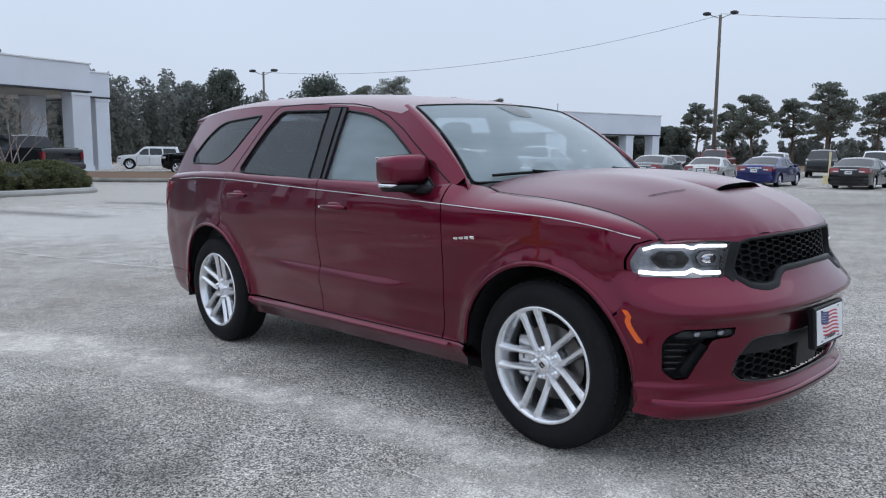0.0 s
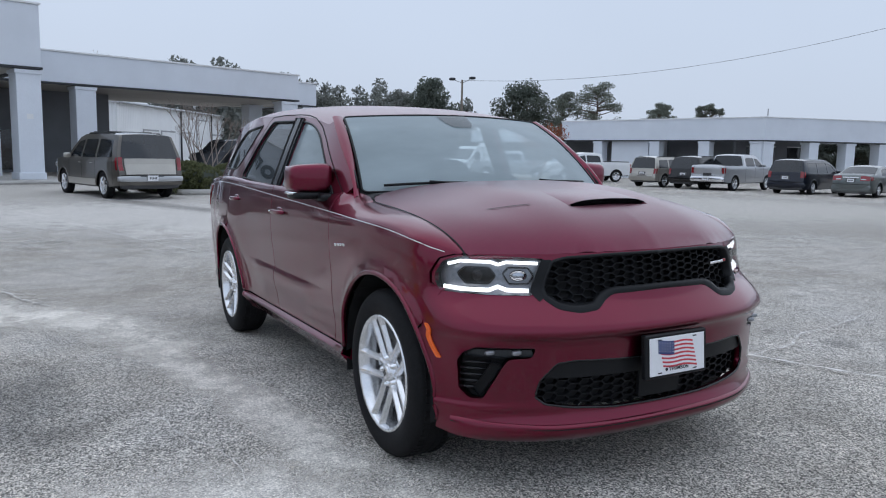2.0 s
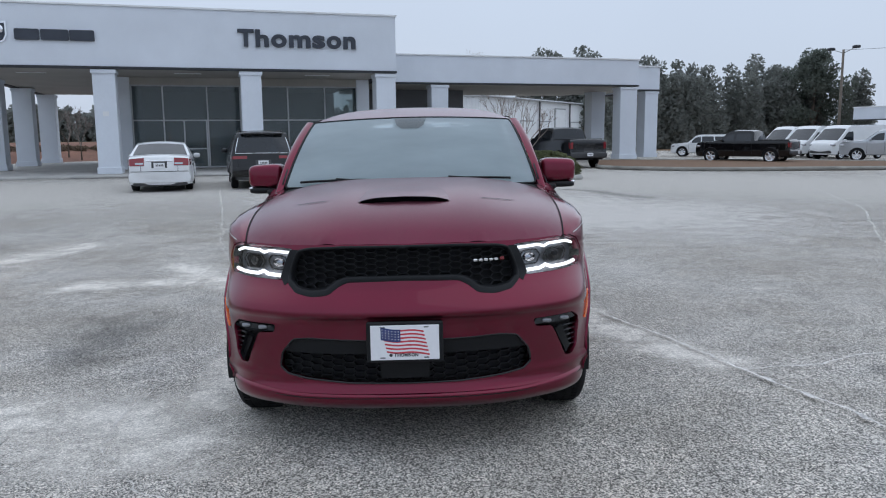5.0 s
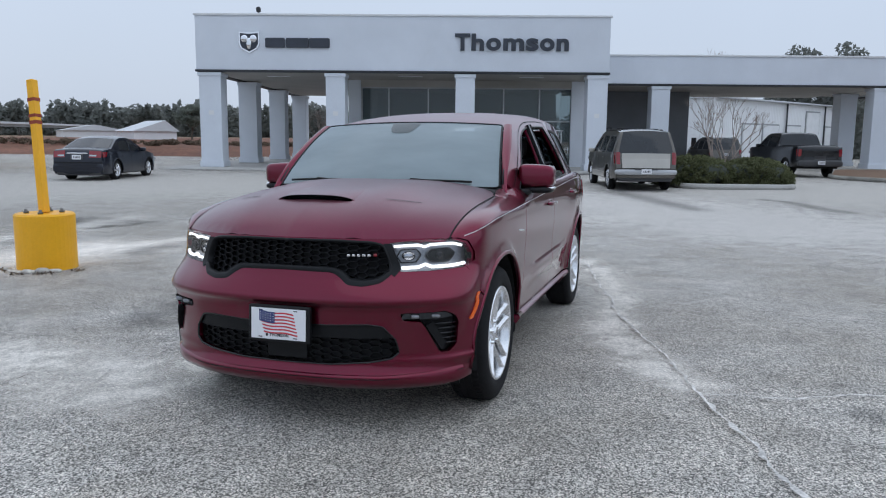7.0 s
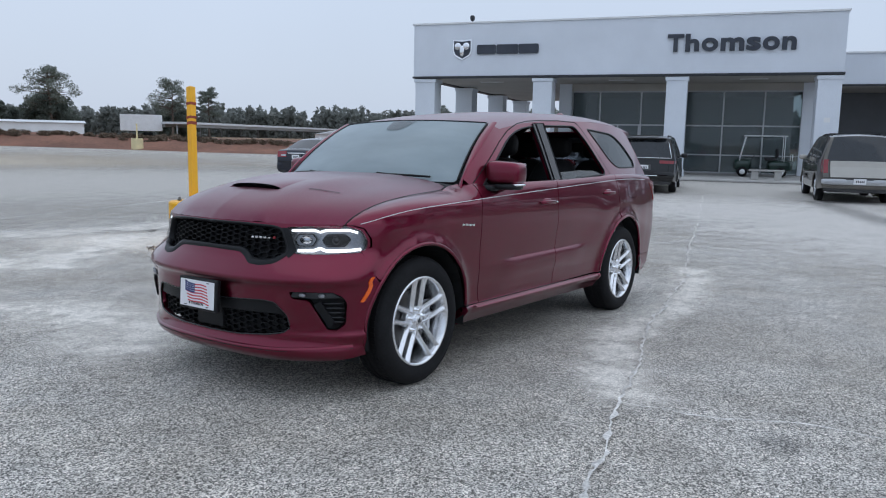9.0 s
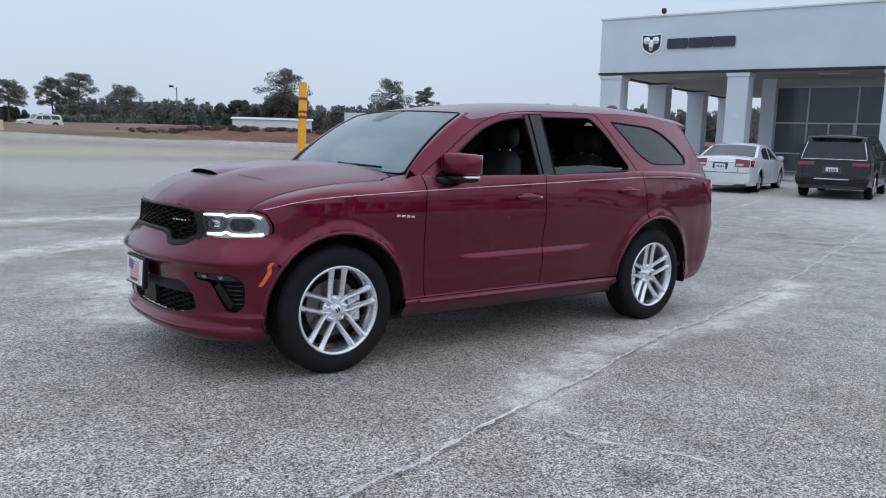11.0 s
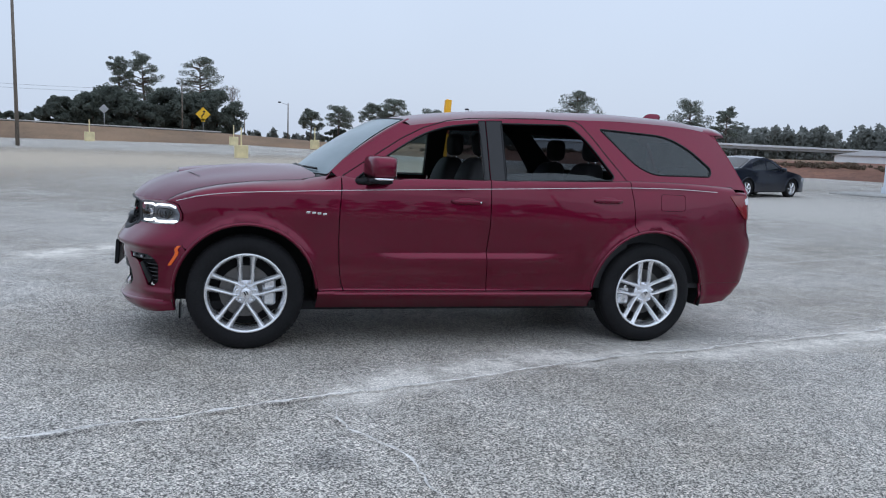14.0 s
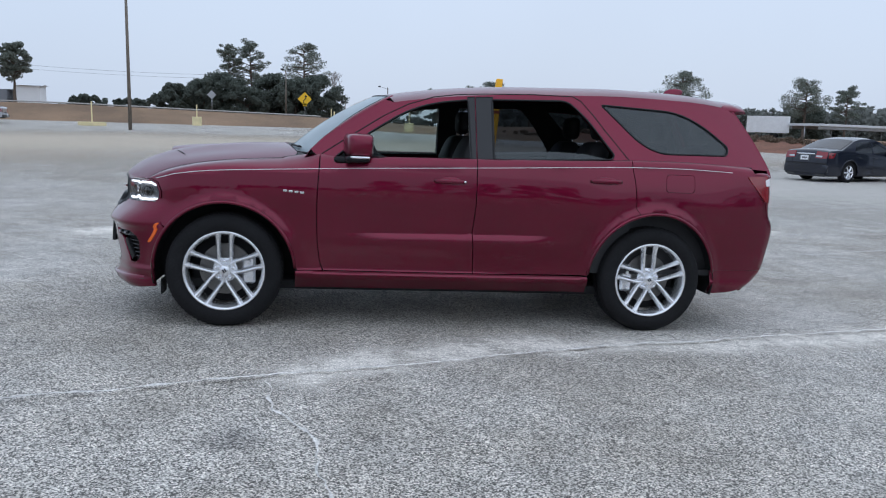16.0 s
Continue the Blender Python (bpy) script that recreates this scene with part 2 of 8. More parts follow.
def tube_into(bm, pts, r, n=8, closed=False):
    pts = [Vector(p) for p in pts]
    rings = []
    for i, p in enumerate(pts):
        a = pts[i - 1] if i or closed else p
        b = pts[(i + 1) % len(pts)] if i + 1 < len(pts) or closed else p
        rot = (b - a).to_track_quat("Z", "Y").to_matrix()
        rr = r[i] if isinstance(r, (list, tuple)) else r
        rings.append([bm.verts.new(p + rot @ Vector((rr * math.cos(2 * math.pi * k / n), rr * math.sin(2 * math.pi * k / n), 0))) for k in range(n)])
    for i in range(len(pts) if closed else len(pts) - 1):
        A, B = rings[i], rings[(i + 1) % len(pts)]
        for k in range(n):
            bm.faces.new((A[k], A[(k + 1) % n], B[(k + 1) % n], B[k]))
    if not closed:
        bm.faces.new(rings[0][::-1])
        bm.faces.new(rings[-1])


def tube(name, pts, r, mat, parent=None, n=8, closed=False, label=""):
    bm = bmesh.new()
    tube_into(bm, pts, r, n, closed)
    return part(name, bm, mat, parent, label, smooth=True)


def table(pairs):
    """A smooth function through (input, output) pairs."""
    xs, ys = zip(*sorted(pairs))
    n = len(xs)
    sl = [(ys[i + 1] - ys[i]) / (xs[i + 1] - xs[i]) for i in range(n - 1)]
    ts = [sl[0]] + [0 if sl[i - 1] * sl[i] <= 0 else 2 * sl[i - 1] * sl[i] / (sl[i - 1] + sl[i]) for i in range(1, n - 1)] + [sl[-1]]

    def f(x):
        if x <= xs[0]:
            return ys[0]
        if x >= xs[-1]:
            return ys[-1]
        lo, hi = 0, n - 1
        while hi - lo > 1:
            mid = (lo + hi) // 2
            lo, hi = (mid, hi) if xs[mid] <= x else (lo, mid)
        h = xs[lo + 1] - xs[lo]
        t = (x - xs[lo]) / h
        return ((2 * t ** 3 - 3 * t * t + 1) * ys[lo] + (t ** 3 - 2 * t * t + t) * h * ts[lo]
                + (3 * t * t - 2 * t ** 3) * ys[lo + 1] + (t ** 3 - t * t) * h * ts[lo + 1])
    return f


def smooth(a, b, x):
    t = min(1, max(0, (x - a) / (b - a)))
    return t * t * (3 - 2 * t)


def dense(poly, step, closed=True):
    out = []
    n = len(poly)
    for i in range(n if closed else n - 1):
        a, b = poly[i], poly[(i + 1) % n]
        k = max(1, int(math.hypot(b[0] - a[0], b[1] - a[1]) / step + 0.5))
        out += [(a[0] + (b[0] - a[0]) * j / k, a[1] + (b[1] - a[1]) * j / k) for j in range(k)]
    if not closed:
        out.append(poly[-1])
    return out


def rounded(poly, r, n=4):
    """A polygon with its corners rounded; r is one radius or one for each corner."""
    out = []
    m = len(poly)
    for i in range(m):
        p, a, b = Vector(poly[i]), Vector(poly[i - 1]), Vector(poly[(i + 1) % m])
        rr = r[i] if isinstance(r, (list, tuple)) else r
        da, db = (a - p), (b - p)
        k = min(rr, da.length * 0.49, db.length * 0.49)
        if k < 1e-4:
            out.append(tuple(p))
            continue
        s, e = p + da.normalized() * k, p + db.normalized() * k
        for j in range(n + 1):
            t = j / n
            out.append(tuple(s * (1 - t) ** 2 + p * 2 * t * (1 - t) + e * t * t))
    return out


def inside(poly, x, y):
    c = False
    j = len(poly) - 1
    for i in range(len(poly)):
        xi, yi = poly[i]
        xj, yj = poly[j]
        if (yi > y) != (yj > y) and x < (xj - xi) * (y - yi) / (yj - yi) + xi:
            c = not c
        j = i
    return c


def sheet(name, outer, holes, f, mat, parent=None, step=0.04, lip=0.015, flip=False, label="", edge_step=0.025, normals=True, lines=()):
    """A skin over a region of a surface f(u, v), cut to the outline with its holes, with a turned-in lip along every edge."""
    outer = dense(outer, edge_step)
    holes = [dense(h, edge_step) for h in holes]
    pts, edges = [], []
    for ring in [outer] + holes:
        k = len(pts)
        pts += ring
        edges += [(k + i, k + (i + 1) % len(ring)) for i in range(len(ring))]
    us, vs = [p[0] for p in outer], [p[1] for p in outer]
    rings = [outer] + holes

    def near(x, y):
        for ring in rings:
            for p in ring:
                if abs(p[0] - x) < step * 0.45 and abs(p[1] - y) < step * 0.45:
                    return True
        return False
    # closely set points along creases, given as functions of u
    for line in lines:
        x = min(us)
        while x < max(us):
            x += step * 0.6
            y = line(x)
            if inside(outer, x, y) and not any(inside(h, x, y) for h in holes) and not near(x, y):
                pts.append((x, y))
    nu, nv = int((max(us) - min(us)) / step), int((max(vs) - min(vs)) / step)
    for i in range(nu + 1):
        for j in range(nv + 1):
            x, y = min(us) + (i + 0.5) * step, min(vs) + (j + 0.5) * step
            if inside(outer, x, y) and not any(inside(h, x, y) for h in holes) and not near(x, y) and not any(abs(line(x) - y) < step * 0.2 for line in lines):
                pts.append((x, y))
    v2, _, tris, _, _, _ = delaunay_2d_cdt([Vector(p) for p in pts], edges, [], 0, 1e-6)
    faces = []
    for t in tris:
        x, y = sum(v2[i][0] for i in t) / 3, sum(v2[i][1] for i in t) / 3
        if inside(outer, x, y) and not any(inside(h, x, y) for h in holes):
            faces.append(tuple(t) if not flip else tuple(t)[::-1])
    used = sorted({i for t in faces for i in t})
    remap = {i: k for k, i in enumerate(used)}
    faces = [tuple(remap[i] for i in t) for t in faces]
    uv = [v2[i] for i in used]
    verts = [Vector(f(*p)) for p in uv]
    nor = []
    d = 0.004
    for (u, v), p in zip(uv, verts):
        n = (Vector(f(u + d, v)) - Vector(f(u - d, v))).cross(Vector(f(u, v + d)) - Vector(f(u, v - d)))
        n = n.normalized() if n.length > 1e-12 else Vector((0, 0, 1))
        nor.append(-n if flip else n)
    if lip:
        count = {}
        for t in faces:
            for i in range(3):
                a, b = t[i], t[(i + 1) % 3]
                count[(a, b)] = count.get((a, b), 0) + 1
        border = [(a, b) for (a, b) in count if (b, a) not in count]
        top, low = {}, {}
        side = {}
        for a, b in border:
            e = (verts[b] - verts[a])
            out = e.cross(nor[a]).normalized() if e.length > 1e-9 else nor[a]
            for i in (a, b):
                side[i] = side.get(i, Vector()) + out
        for i, s in side.items():
            s = s.normalized() if s.length > 1e-9 else nor[i]
            top[i] = len(verts)
            verts.append(verts[i].copy())
            nor.append((s + nor[i] * 0.3).normalized())
            low[i] = len(verts)
            verts.append(verts[i] - nor[i] * lip)
            nor.append(s)
        for a, b in border:
            faces.append((top[b], top[a], low[a], low[b]))
    return mesh_ob(name, verts, faces, mat, parent, True, nor if normals else None, label)


def strip(name, pts, nors, width, mat, parent=None, lift=0.001, label=""):
    """A flat ribbon along a line on a surface."""
    verts, faces = [], []
    for i, (p, n) in enumerate(zip(pts, nors)):
        a, b = pts[max(0, i - 1)], pts[min(len(pts) - 1, i + 1)]
        s = (b - a).cross(n)
        s = s.normalized() * width / 2 if s.length > 1e-9 else Vector()
        verts += [p + s + n * lift, p + n * (lift + width * 0.15), p - s + n * lift]
    for i in range(len(pts) - 1):
        k = 3 * i
        faces += [(k, k + 3, k + 4, k + 1), (k + 1, k + 4, k + 5, k + 2)]
    return mesh_ob(name, verts, faces, mat, parent, True, None, label)

import itertools

# ---------------------------------------------------------------- more materials
def asphalt_material():
    m = bpy.data.materials.new("worn_asphalt")
    m.use_nodes = True
    nt = m.node_tree
    b = nt.nodes["Principled BSDF"]
    b.inputs["Specular IOR Level"].default_value = 0.2
    co = nt.nodes.new("ShaderNodeTexCoord").outputs["Object"]

    def noise_tex(scale, detail, rough=0.6):
        n = nt.nodes.new("ShaderNodeTexNoise")
        n.inputs["Scale"].default_value, n.inputs["Detail"].default_value, n.inputs["Roughness"].default_value = scale, detail, rough
        nt.links.new(co, n.inputs["Vector"])
        return n.outputs["Fac"]

    def ramp(x, a, b_, lo, hi):
        r = nt.nodes.new("ShaderNodeMapRange")
        for k, v in (("From Min", a), ("From Max", b_), ("To Min", lo), ("To Max", hi)):
            r.inputs[k].default_value = v
        nt.links.new(x, r.inputs["Value"])
        return r.outputs[0]

    def maths(op, x, y):
        n = nt.nodes.new("ShaderNodeMath")
        n.operation = op
        for i, v in enumerate((x, y)):
            if isinstance(v, (int, float)):
                n.inputs[i].default_value = v
            else:
                nt.links.new(v, n.inputs[i])
        return n.outputs[0]
    vor = nt.nodes.new("ShaderNodeTexVoronoi")
    vor.inputs["Scale"].default_value = 155
    nt.links.new(co, vor.inputs["Vector"])
    sep = nt.nodes.new("ShaderNodeSeparateColor")
    nt.links.new(vor.outputs["Color"], sep.inputs[0])
    chips = ramp(sep.outputs[0], 0.20, 1.0, 0.075, 0.90)
    clumps = ramp(noise_tex(34, 5, 0.75), 0.3, 0.7, 0.78, 1.22)
    large = noise_tex(0.36, 9, 0.70)
    big = ramp(large, 0.36, 0.66, 0.76, 1.20)
    mid = ramp(noise_tex(2.6, 8, 0.74), 0.34, 0.68, 0.80, 1.22)
    v = maths("MULTIPLY", maths("MULTIPLY", chips, clumps), maths("MULTIPLY", big, mid))
    v = maths("MULTIPLY", v, 0.88)
    v = maths("ADD", v, 0.02)
    col = nt.nodes.new("ShaderNodeCombineColor")
    # the darker, older binder is browner than the bleached stone
    nt.links.new(maths("MULTIPLY", v, ramp(large, 0.38, 0.62, 1.075, 1.035)), col.inputs[0])
    nt.links.new(maths("MULTIPLY", v, 0.99), col.inputs[1])
    nt.links.new(maths("MULTIPLY", v, ramp(large, 0.38, 0.62, 0.865, 0.915)), col.inputs[2])
    nt.links.new(col.outputs[0], b.inputs["Base Color"])
    nt.links.new(ramp(noise_tex(0.5, 5), 0.35, 0.65, 0.55, 0.85), b.inputs["Roughness"])
    bp = nt.nodes.new("ShaderNodeBump")
    bp.inputs["Strength"].default_value, bp.inputs["Distance"].default_value = 0.55, 0.006
    nt.links.new(sep.outputs[0], bp.inputs["Height"])
    nt.links.new(bp.outputs[0], b.inputs["Normal"])
    return m


def stain_material(name, colour, strength, broken=3.4):
    """A dusty, damp or lightened patch: thick in its middle, broken up and gone at its rim."""
    m = bpy.data.materials.new(name)
    m.use_nodes = True
    nt = m.node_tree
    b = nt.nodes["Principled BSDF"]
    b.inputs["Roughness"].default_value, b.inputs["Specular IOR Level"].default_value = 0.85, 0.15
    co = nt.nodes.new("ShaderNodeTexCoord")
    n = nt.nodes.new("ShaderNodeTexNoise")
    n.inputs["Scale"].default_value, n.inputs["Detail"].default_value, n.inputs["Roughness"].default_value = 2.3, 12, 0.80
    nt.links.new(co.outputs["Object"], n.inputs["Vector"])
    chip = nt.nodes.new("ShaderNodeTexVoronoi")
    chip.inputs["Scale"].default_value = 155
    nt.links.new(co.outputs["Object"], chip.inputs["Vector"])
    g = nt.nodes.new("ShaderNodeSeparateColor")
    nt.links.new(chip.outputs["Color"], g.inputs[0])
    at = nt.nodes.new("ShaderNodeAttribute")
    at.attribute_name = "thick"

    def sums(op, *xs):
        q = nt.nodes.new("ShaderNodeMath")
        q.operation = op
        for k, x in enumerate(xs):
            if isinstance(x, (int, float)):
                q.inputs[k].default_value = x
            else:
                nt.links.new(x, q.inputs[k])
        return q.outputs[0]
    # the deposit lies between the stones first and covers them where it is thick
    cover = sums("ADD", sums("MULTIPLY_ADD", n.outputs["Fac"], broken, 0.5 * -broken - 0.12), at.outputs["Fac"])
    cover = sums("MULTIPLY_ADD", g.outputs[0], -0.45, cover)
    r = nt.nodes.new("ShaderNodeMapRange")
    r.inputs["From Min"].default_value, r.inputs["From Max"].default_value = -0.10, 0.75
    r.inputs["To Min"].default_value, r.inputs["To Max"].default_value = 0.0, strength
    nt.links.new(cover, r.inputs["Value"])
    nt.links.new(r.outputs[0], b.inputs["Alpha"])
    v = nt.nodes.new("ShaderNodeVectorMath")
    v.operation = "SCALE"
    v.inputs[0].default_value = colour
    r2 = nt.nodes.new("ShaderNodeMapRange")
    r2.inputs["To Min"].default_value, r2.inputs["To Max"].default_value = 0.6, 1.4
    nt.links.new(g.outputs[1], r2.inputs["Value"])
    nt.links.new(r2.outputs[0], v.inputs["Scale"])
    nt.links.new(v.outputs[0], b.inputs["Base Color"])
    return m


M_ASPHALT = asphalt_material()
M_PALE = stain_material("pale_dust", (0.80, 0.76, 0.695), 0.85)
M_DUST = stain_material("settled_dust", (0.92, 0.86, 0.78), 1.0, 1.5)
M_CHALK = stain_material("chalky_asphalt", (0.70, 0.67, 0.63), 0.68, 2.4)
M_TAN = stain_material("bleached_asphalt", (0.50, 0.435, 0.350), 0.90, 1.5)
# the paler look of asphalt at low view angles, put into colour
M_GRAZEPALE = stain_material("grazing_pale_asphalt", (0.52, 0.495, 0.455), 0.85, 1.7)
M_DAMP = stain_material("damp_asphalt", (0.11, 0.11, 0.11), 0.36)
M_CRACK = material("crack_filling", (0.62, 0.60, 0.57), rough=0.9, grain=0.35, grain_scale=60, stain=0.3, stain_scale=6)
M_OLDKERB = material("weathered_kerb", (0.26, 0.25, 0.225), rough=0.9, grain=0.3, grain_scale=50, stain=0.35, stain_scale=1.2)
M_DRYGRASS = material("dry_grass", (0.21, 0.135, 0.080), rough=0.95, grain=0.35, grain_scale=9, stain=0.35, stain_scale=0.12, bump=0.5, bump_scale=20)
M_CLAY = material("red_clay", (0.17, 0.075, 0.045), rough=0.95, grain=0.3, grain_scale=4, stain=0.35, stain_scale=0.3, bump=0.5, bump_scale=10)
M_CONCRETE = material("concrete", (0.42, 0.41, 0.39), rough=0.85, grain=0.12, grain_scale=40, stain=0.18, stain_scale=0.8, bump=0.1)
M_STUCCO = material("pale_stucco", (0.70, 0.74, 0.80), rough=0.8, grain=0.04, grain_scale=30, stain=0.06, stain_scale=0.35, bump=0.12, bump_scale=60)
M_CAP = material("white_coping", (0.78, 0.79, 0.80), rough=0.5, stain=0.06)
M_SOFFIT = material("grey_soffit", (0.42, 0.40, 0.37), rough=0.8, stain=0.08, stain_scale=0.5)
M_TRIM = material("dark_trim", (0.03, 0.032, 0.038), rough=0.5, stain=0.15)
# darker grey with the canopies' shade painted in; counter and bay doors share it
M_SHADEWALL = material("shade_darkened_grey", (0.20, 0.21, 0.23), rough=0.8, stain=0.12, stain_scale=0.4)
M_SIGN = material("dark_sign_metal", (0.055, 0.062, 0.078), rough=0.4, metal=0.4, stain=0.15)
M_FRAME = material("aluminium_frame", (0.45, 0.46, 0.48), rough=0.4, metal=0.6, stain=0.08)
# film here is a painted bluish veil for the glazing's reflections
M_SHOPGLASS = flat_glass("shop_glass", (0.66, 0.74, 0.75), 0.74, film=0.10)
M_INSIDE = material("showroom_inside", (0.50, 0.50, 0.48), rough=0.7, stain=0.2, stain_scale=0.5)
M_SIDING = material("white_siding", (0.80, 0.81, 0.82), rough=0.55, stain=0.06, stain_scale=0.3)
M_YELLOW = material("yellow_paint", (0.86, 0.43, 0.008), rough=0.45, grain=0.03, grain_scale=30, stain=0.05, stain_scale=2.5, bump=0.08, bump_scale=30)
M_BAND = material("rust_red_band", (0.28, 0.045, 0.02), rough=0.55, stain=0.2, stain_scale=8)
M_STONE = material("white_stone", (0.58, 0.55, 0.50), rough=0.9, grain=0.25, grain_scale=20, vary=0.25)
M_WOODPOLE = material("weathered_pole", (0.17, 0.145, 0.12), rough=0.9, grain=0.25, grain_scale=20, stain=0.2, stain_scale=1)
M_BARK = material("bark", (0.13, 0.10, 0.08), rough=0.95, grain=0.3, grain_scale=15, bump=0.4, bump_scale=20)
M_PALEBARK = material("pale_bark", (0.29, 0.24, 0.21), rough=0.85, grain=0.2, grain_scale=12, stain=0.25, stain_scale=3)


def leaf_material(name, colour, vary=0.18):
    """Leaves: dull on top, some light coming through, each spray a little different."""
    m = material(name, colour, rough=0.85, vary=vary, per="island")
    nt = m.node_tree
    b, out = nt.nodes["Principled BSDF"], nt.nodes["Material Output"]
    tl = nt.nodes.new("ShaderNodeBsdfTranslucent")
    nt.links.new(b.inputs["Base Color"].links[0].from_socket, tl.inputs["Color"])
    mx = nt.nodes.new("ShaderNodeMixShader")
    mx.inputs[0].default_value = 0.58
    nt.links.new(b.outputs[0], mx.inputs[1])
    nt.links.new(tl.outputs[0], mx.inputs[2])
    nt.links.new(mx.outputs[0], out.inputs[0])
    return m


M_PINE = leaf_material("pine_needles", (0.20, 0.22, 0.185))
M_OAK = leaf_material("dark_foliage", (0.145, 0.165, 0.140))
M_HEDGE = leaf_material("hedge_leaves", (0.155, 0.168, 0.085), 0.4)
M_TWIG = material("bare_twigs", (0.22, 0.19, 0.17), rough=0.9, vary=0.2, per="island")
M_REDLEAF = leaf_material("russet_leaves", (0.26, 0.085, 0.045), 0.4)
# leaf colour lifted and greyed: the haze of distance is painted in
M_WOODS = leaf_material("haze_pale_woods", (0.245, 0.258, 0.238), 0.18)
M_SCRUB = leaf_material("winter_brush", (0.17, 0.13, 0.095), 0.5)
M_MULCH = material("pine_straw", (0.165, 0.10, 0.06), rough=0.95, grain=0.35, grain_scale=25, bump=0.5, bump_scale=40)
M_ROOFMETAL = material("pale_roof_metal", (0.62, 0.64, 0.66), rough=0.5, stain=0.06, stain_scale=0.2)
M_SIGNYELLOW = material("sign_yellow", (0.85, 0.52, 0.02), rough=0.5, stain=0.05)
M_GALV = material("galvanised_steel", (0.38, 0.39, 0.40), rough=0.5, metal=0.6, stain=0.1)
M_CARGLASS = material("dark_car_glass", (0.015, 0.018, 0.022), rough=0.06, spec=0.8, stain=0.2)
M_CARPLASTIC = material("grey_car_plastic", (0.05, 0.05, 0.053), rough=0.5, stain=0.15)
M_LAMPWHITE = material("clear_car_lamp", (0.55, 0.56, 0.58), rough=0.12, metal=0.6, stain=0.1)

# ---------------------------------------------------------------- ground
def ground_z(x, y):
    k = math.exp(-(math.hypot(x, y) / 12) ** 2)
    east = smooth(-60, -15, x)
    far = -0.28 * smooth(5, 40, y) + 0.25 * smooth(-15, -45, y) + (0.85 * east + 0.40 * (1 - east)) * smooth(-42, -85, y)
    return (0.0213 * x + 0.013 * y) * k + far * (1 - k)


LOT = [(-84, -12), (-52, -24), (-40, -29), (-34.5, -40), (-29, -52), (-22.5, -57.5), (-15.6, -57.5), (-9.5, -64), (-1, -74), (14, -74), (32, -74), (60, -80), (95, -40), (95, 60), (30, 74), (-18, 66), (-42, 78), (-70, 60), (-84, 20)]
LOT_EDGE = dense(LOT, 6.0)
BANK = table([(-90, 0.6), (-55, 0.6), (-45, 0.65), (-35, 0.75), (-26, 0.85), (-18, 0.25), (-10, 0.45), (0, 1.0), (15, 1.35), (32, 1.7), (60, 1.8)])


def site_z(x, y):
    """The ground with the bank that rises beyond the lot's southern edge."""
    if y > -10 or inside(LOT, x, y):
        return ground_z(x, y)
    d = min(math.hypot(x - p[0], y - p[1]) for p in LOT_EDGE)
    return ground_z(x, y) + BANK(x) * smooth(0.3, 7, d)


def build_ground():
    lines = sorted({float(v) for v in list(range(-24, 25, 2)) + list(range(-120, 121, 8)) + [-4500, -2000, -800, -400, -200, 200, 400, 800, 2000, 4500]})
    pts = [(x + 0.01 * ((i * 7) % 5), y + 0.01 * ((j * 5) % 3)) for i, x in enumerate(lines) for j, y in enumerate(lines)]
    edge = LOT_EDGE
    toe = [(-86, -17), (-53, -29), (-43, -33), (-38, -42), (-32, -55), (-24, -62), (-16, -62), (-11, -68), (-2, -79), (14, -80), (32, -80), (60, -86)]
    pts += dense(toe, 5.0, False) + dense([(x - 2, y - 5) for x, y in toe], 5.0, False)
    k = len(pts)
    cons = [(k + i, k + (i + 1) % len(edge)) for i in range(len(edge))]
    v2, _, tris, _, _, _ = delaunay_2d_cdt([Vector(p) for p in pts + edge], cons, [], 0, 1e-5)
    me = bpy.data.meshes.new("ground")
    me.from_pydata([(x, y, site_z(x, y)) for x, y in v2], [], [tuple(t) for t in tris])
    me.materials.append(M_ASPHALT)
    me.materials.append(M_DRYGRASS)
    me.materials.append(M_CLAY)
    for p in me.polygons:
        x, y = p.center[0], p.center[1]
        p.material_index = 0 if inside(LOT, x, y) else (2 if x < -20 and -75 < y < -20 else 1)
        p.use_smooth = True
    ob = new("ground", me)
    return tagged(ob, "pale worn asphalt lot with dry grass and clay beyond its edge", "ground", "", "structure")


ground = build_ground()


STAIN_LIFT = itertools.count()


def stain(line, width, mat, label, lift=0.004):
    """A patch laid along a line on the asphalt."""
    lift = lift + 0.0008 * next(STAIN_LIFT)
    pts = dense(line, 0.12 if width < 5 else 1.0, False)
    verts, faces, thick = [], [], []
    n = 10 if width < 5 else 40
    for i, (x, y) in enumerate(pts):
        a, b = pts[max(0, i - 1)], pts[min(len(pts) - 1, i + 1)]
        tx, ty = b[0] - a[0], b[1] - a[1]
        q = math.hypot(tx, ty) or 1
        e = min(1, min(i, len(pts) - 1 - i) * (0.12 if width < 5 else 1.0) / (0.5 * width))
        for j in range(n + 1):
            s = (j / n - 0.5) * 2
            px, py = x - ty / q * s * width / 2, y + tx / q * s * width / 2
            verts.append((px, py, ground_z(px, py) + lift))
            thick.append((1 - abs(s) ** 1.5) * e * (1.0 if width < 5 else 1.35))
    for i in range(len(pts) - 1):
        for j in range(n):
            k = i * (n + 1) + j
            faces.append((k, k + 1, k + n + 2, k + n + 1))
    ob = mesh_ob("ground_stain", verts, faces, mat, None, True)
    at = ob.data.attributes.new("thick", "FLOAT", "POINT")
    at.data.foreach_set("value", thick)
    return tagged(ob, label, "stain", "", "structure")


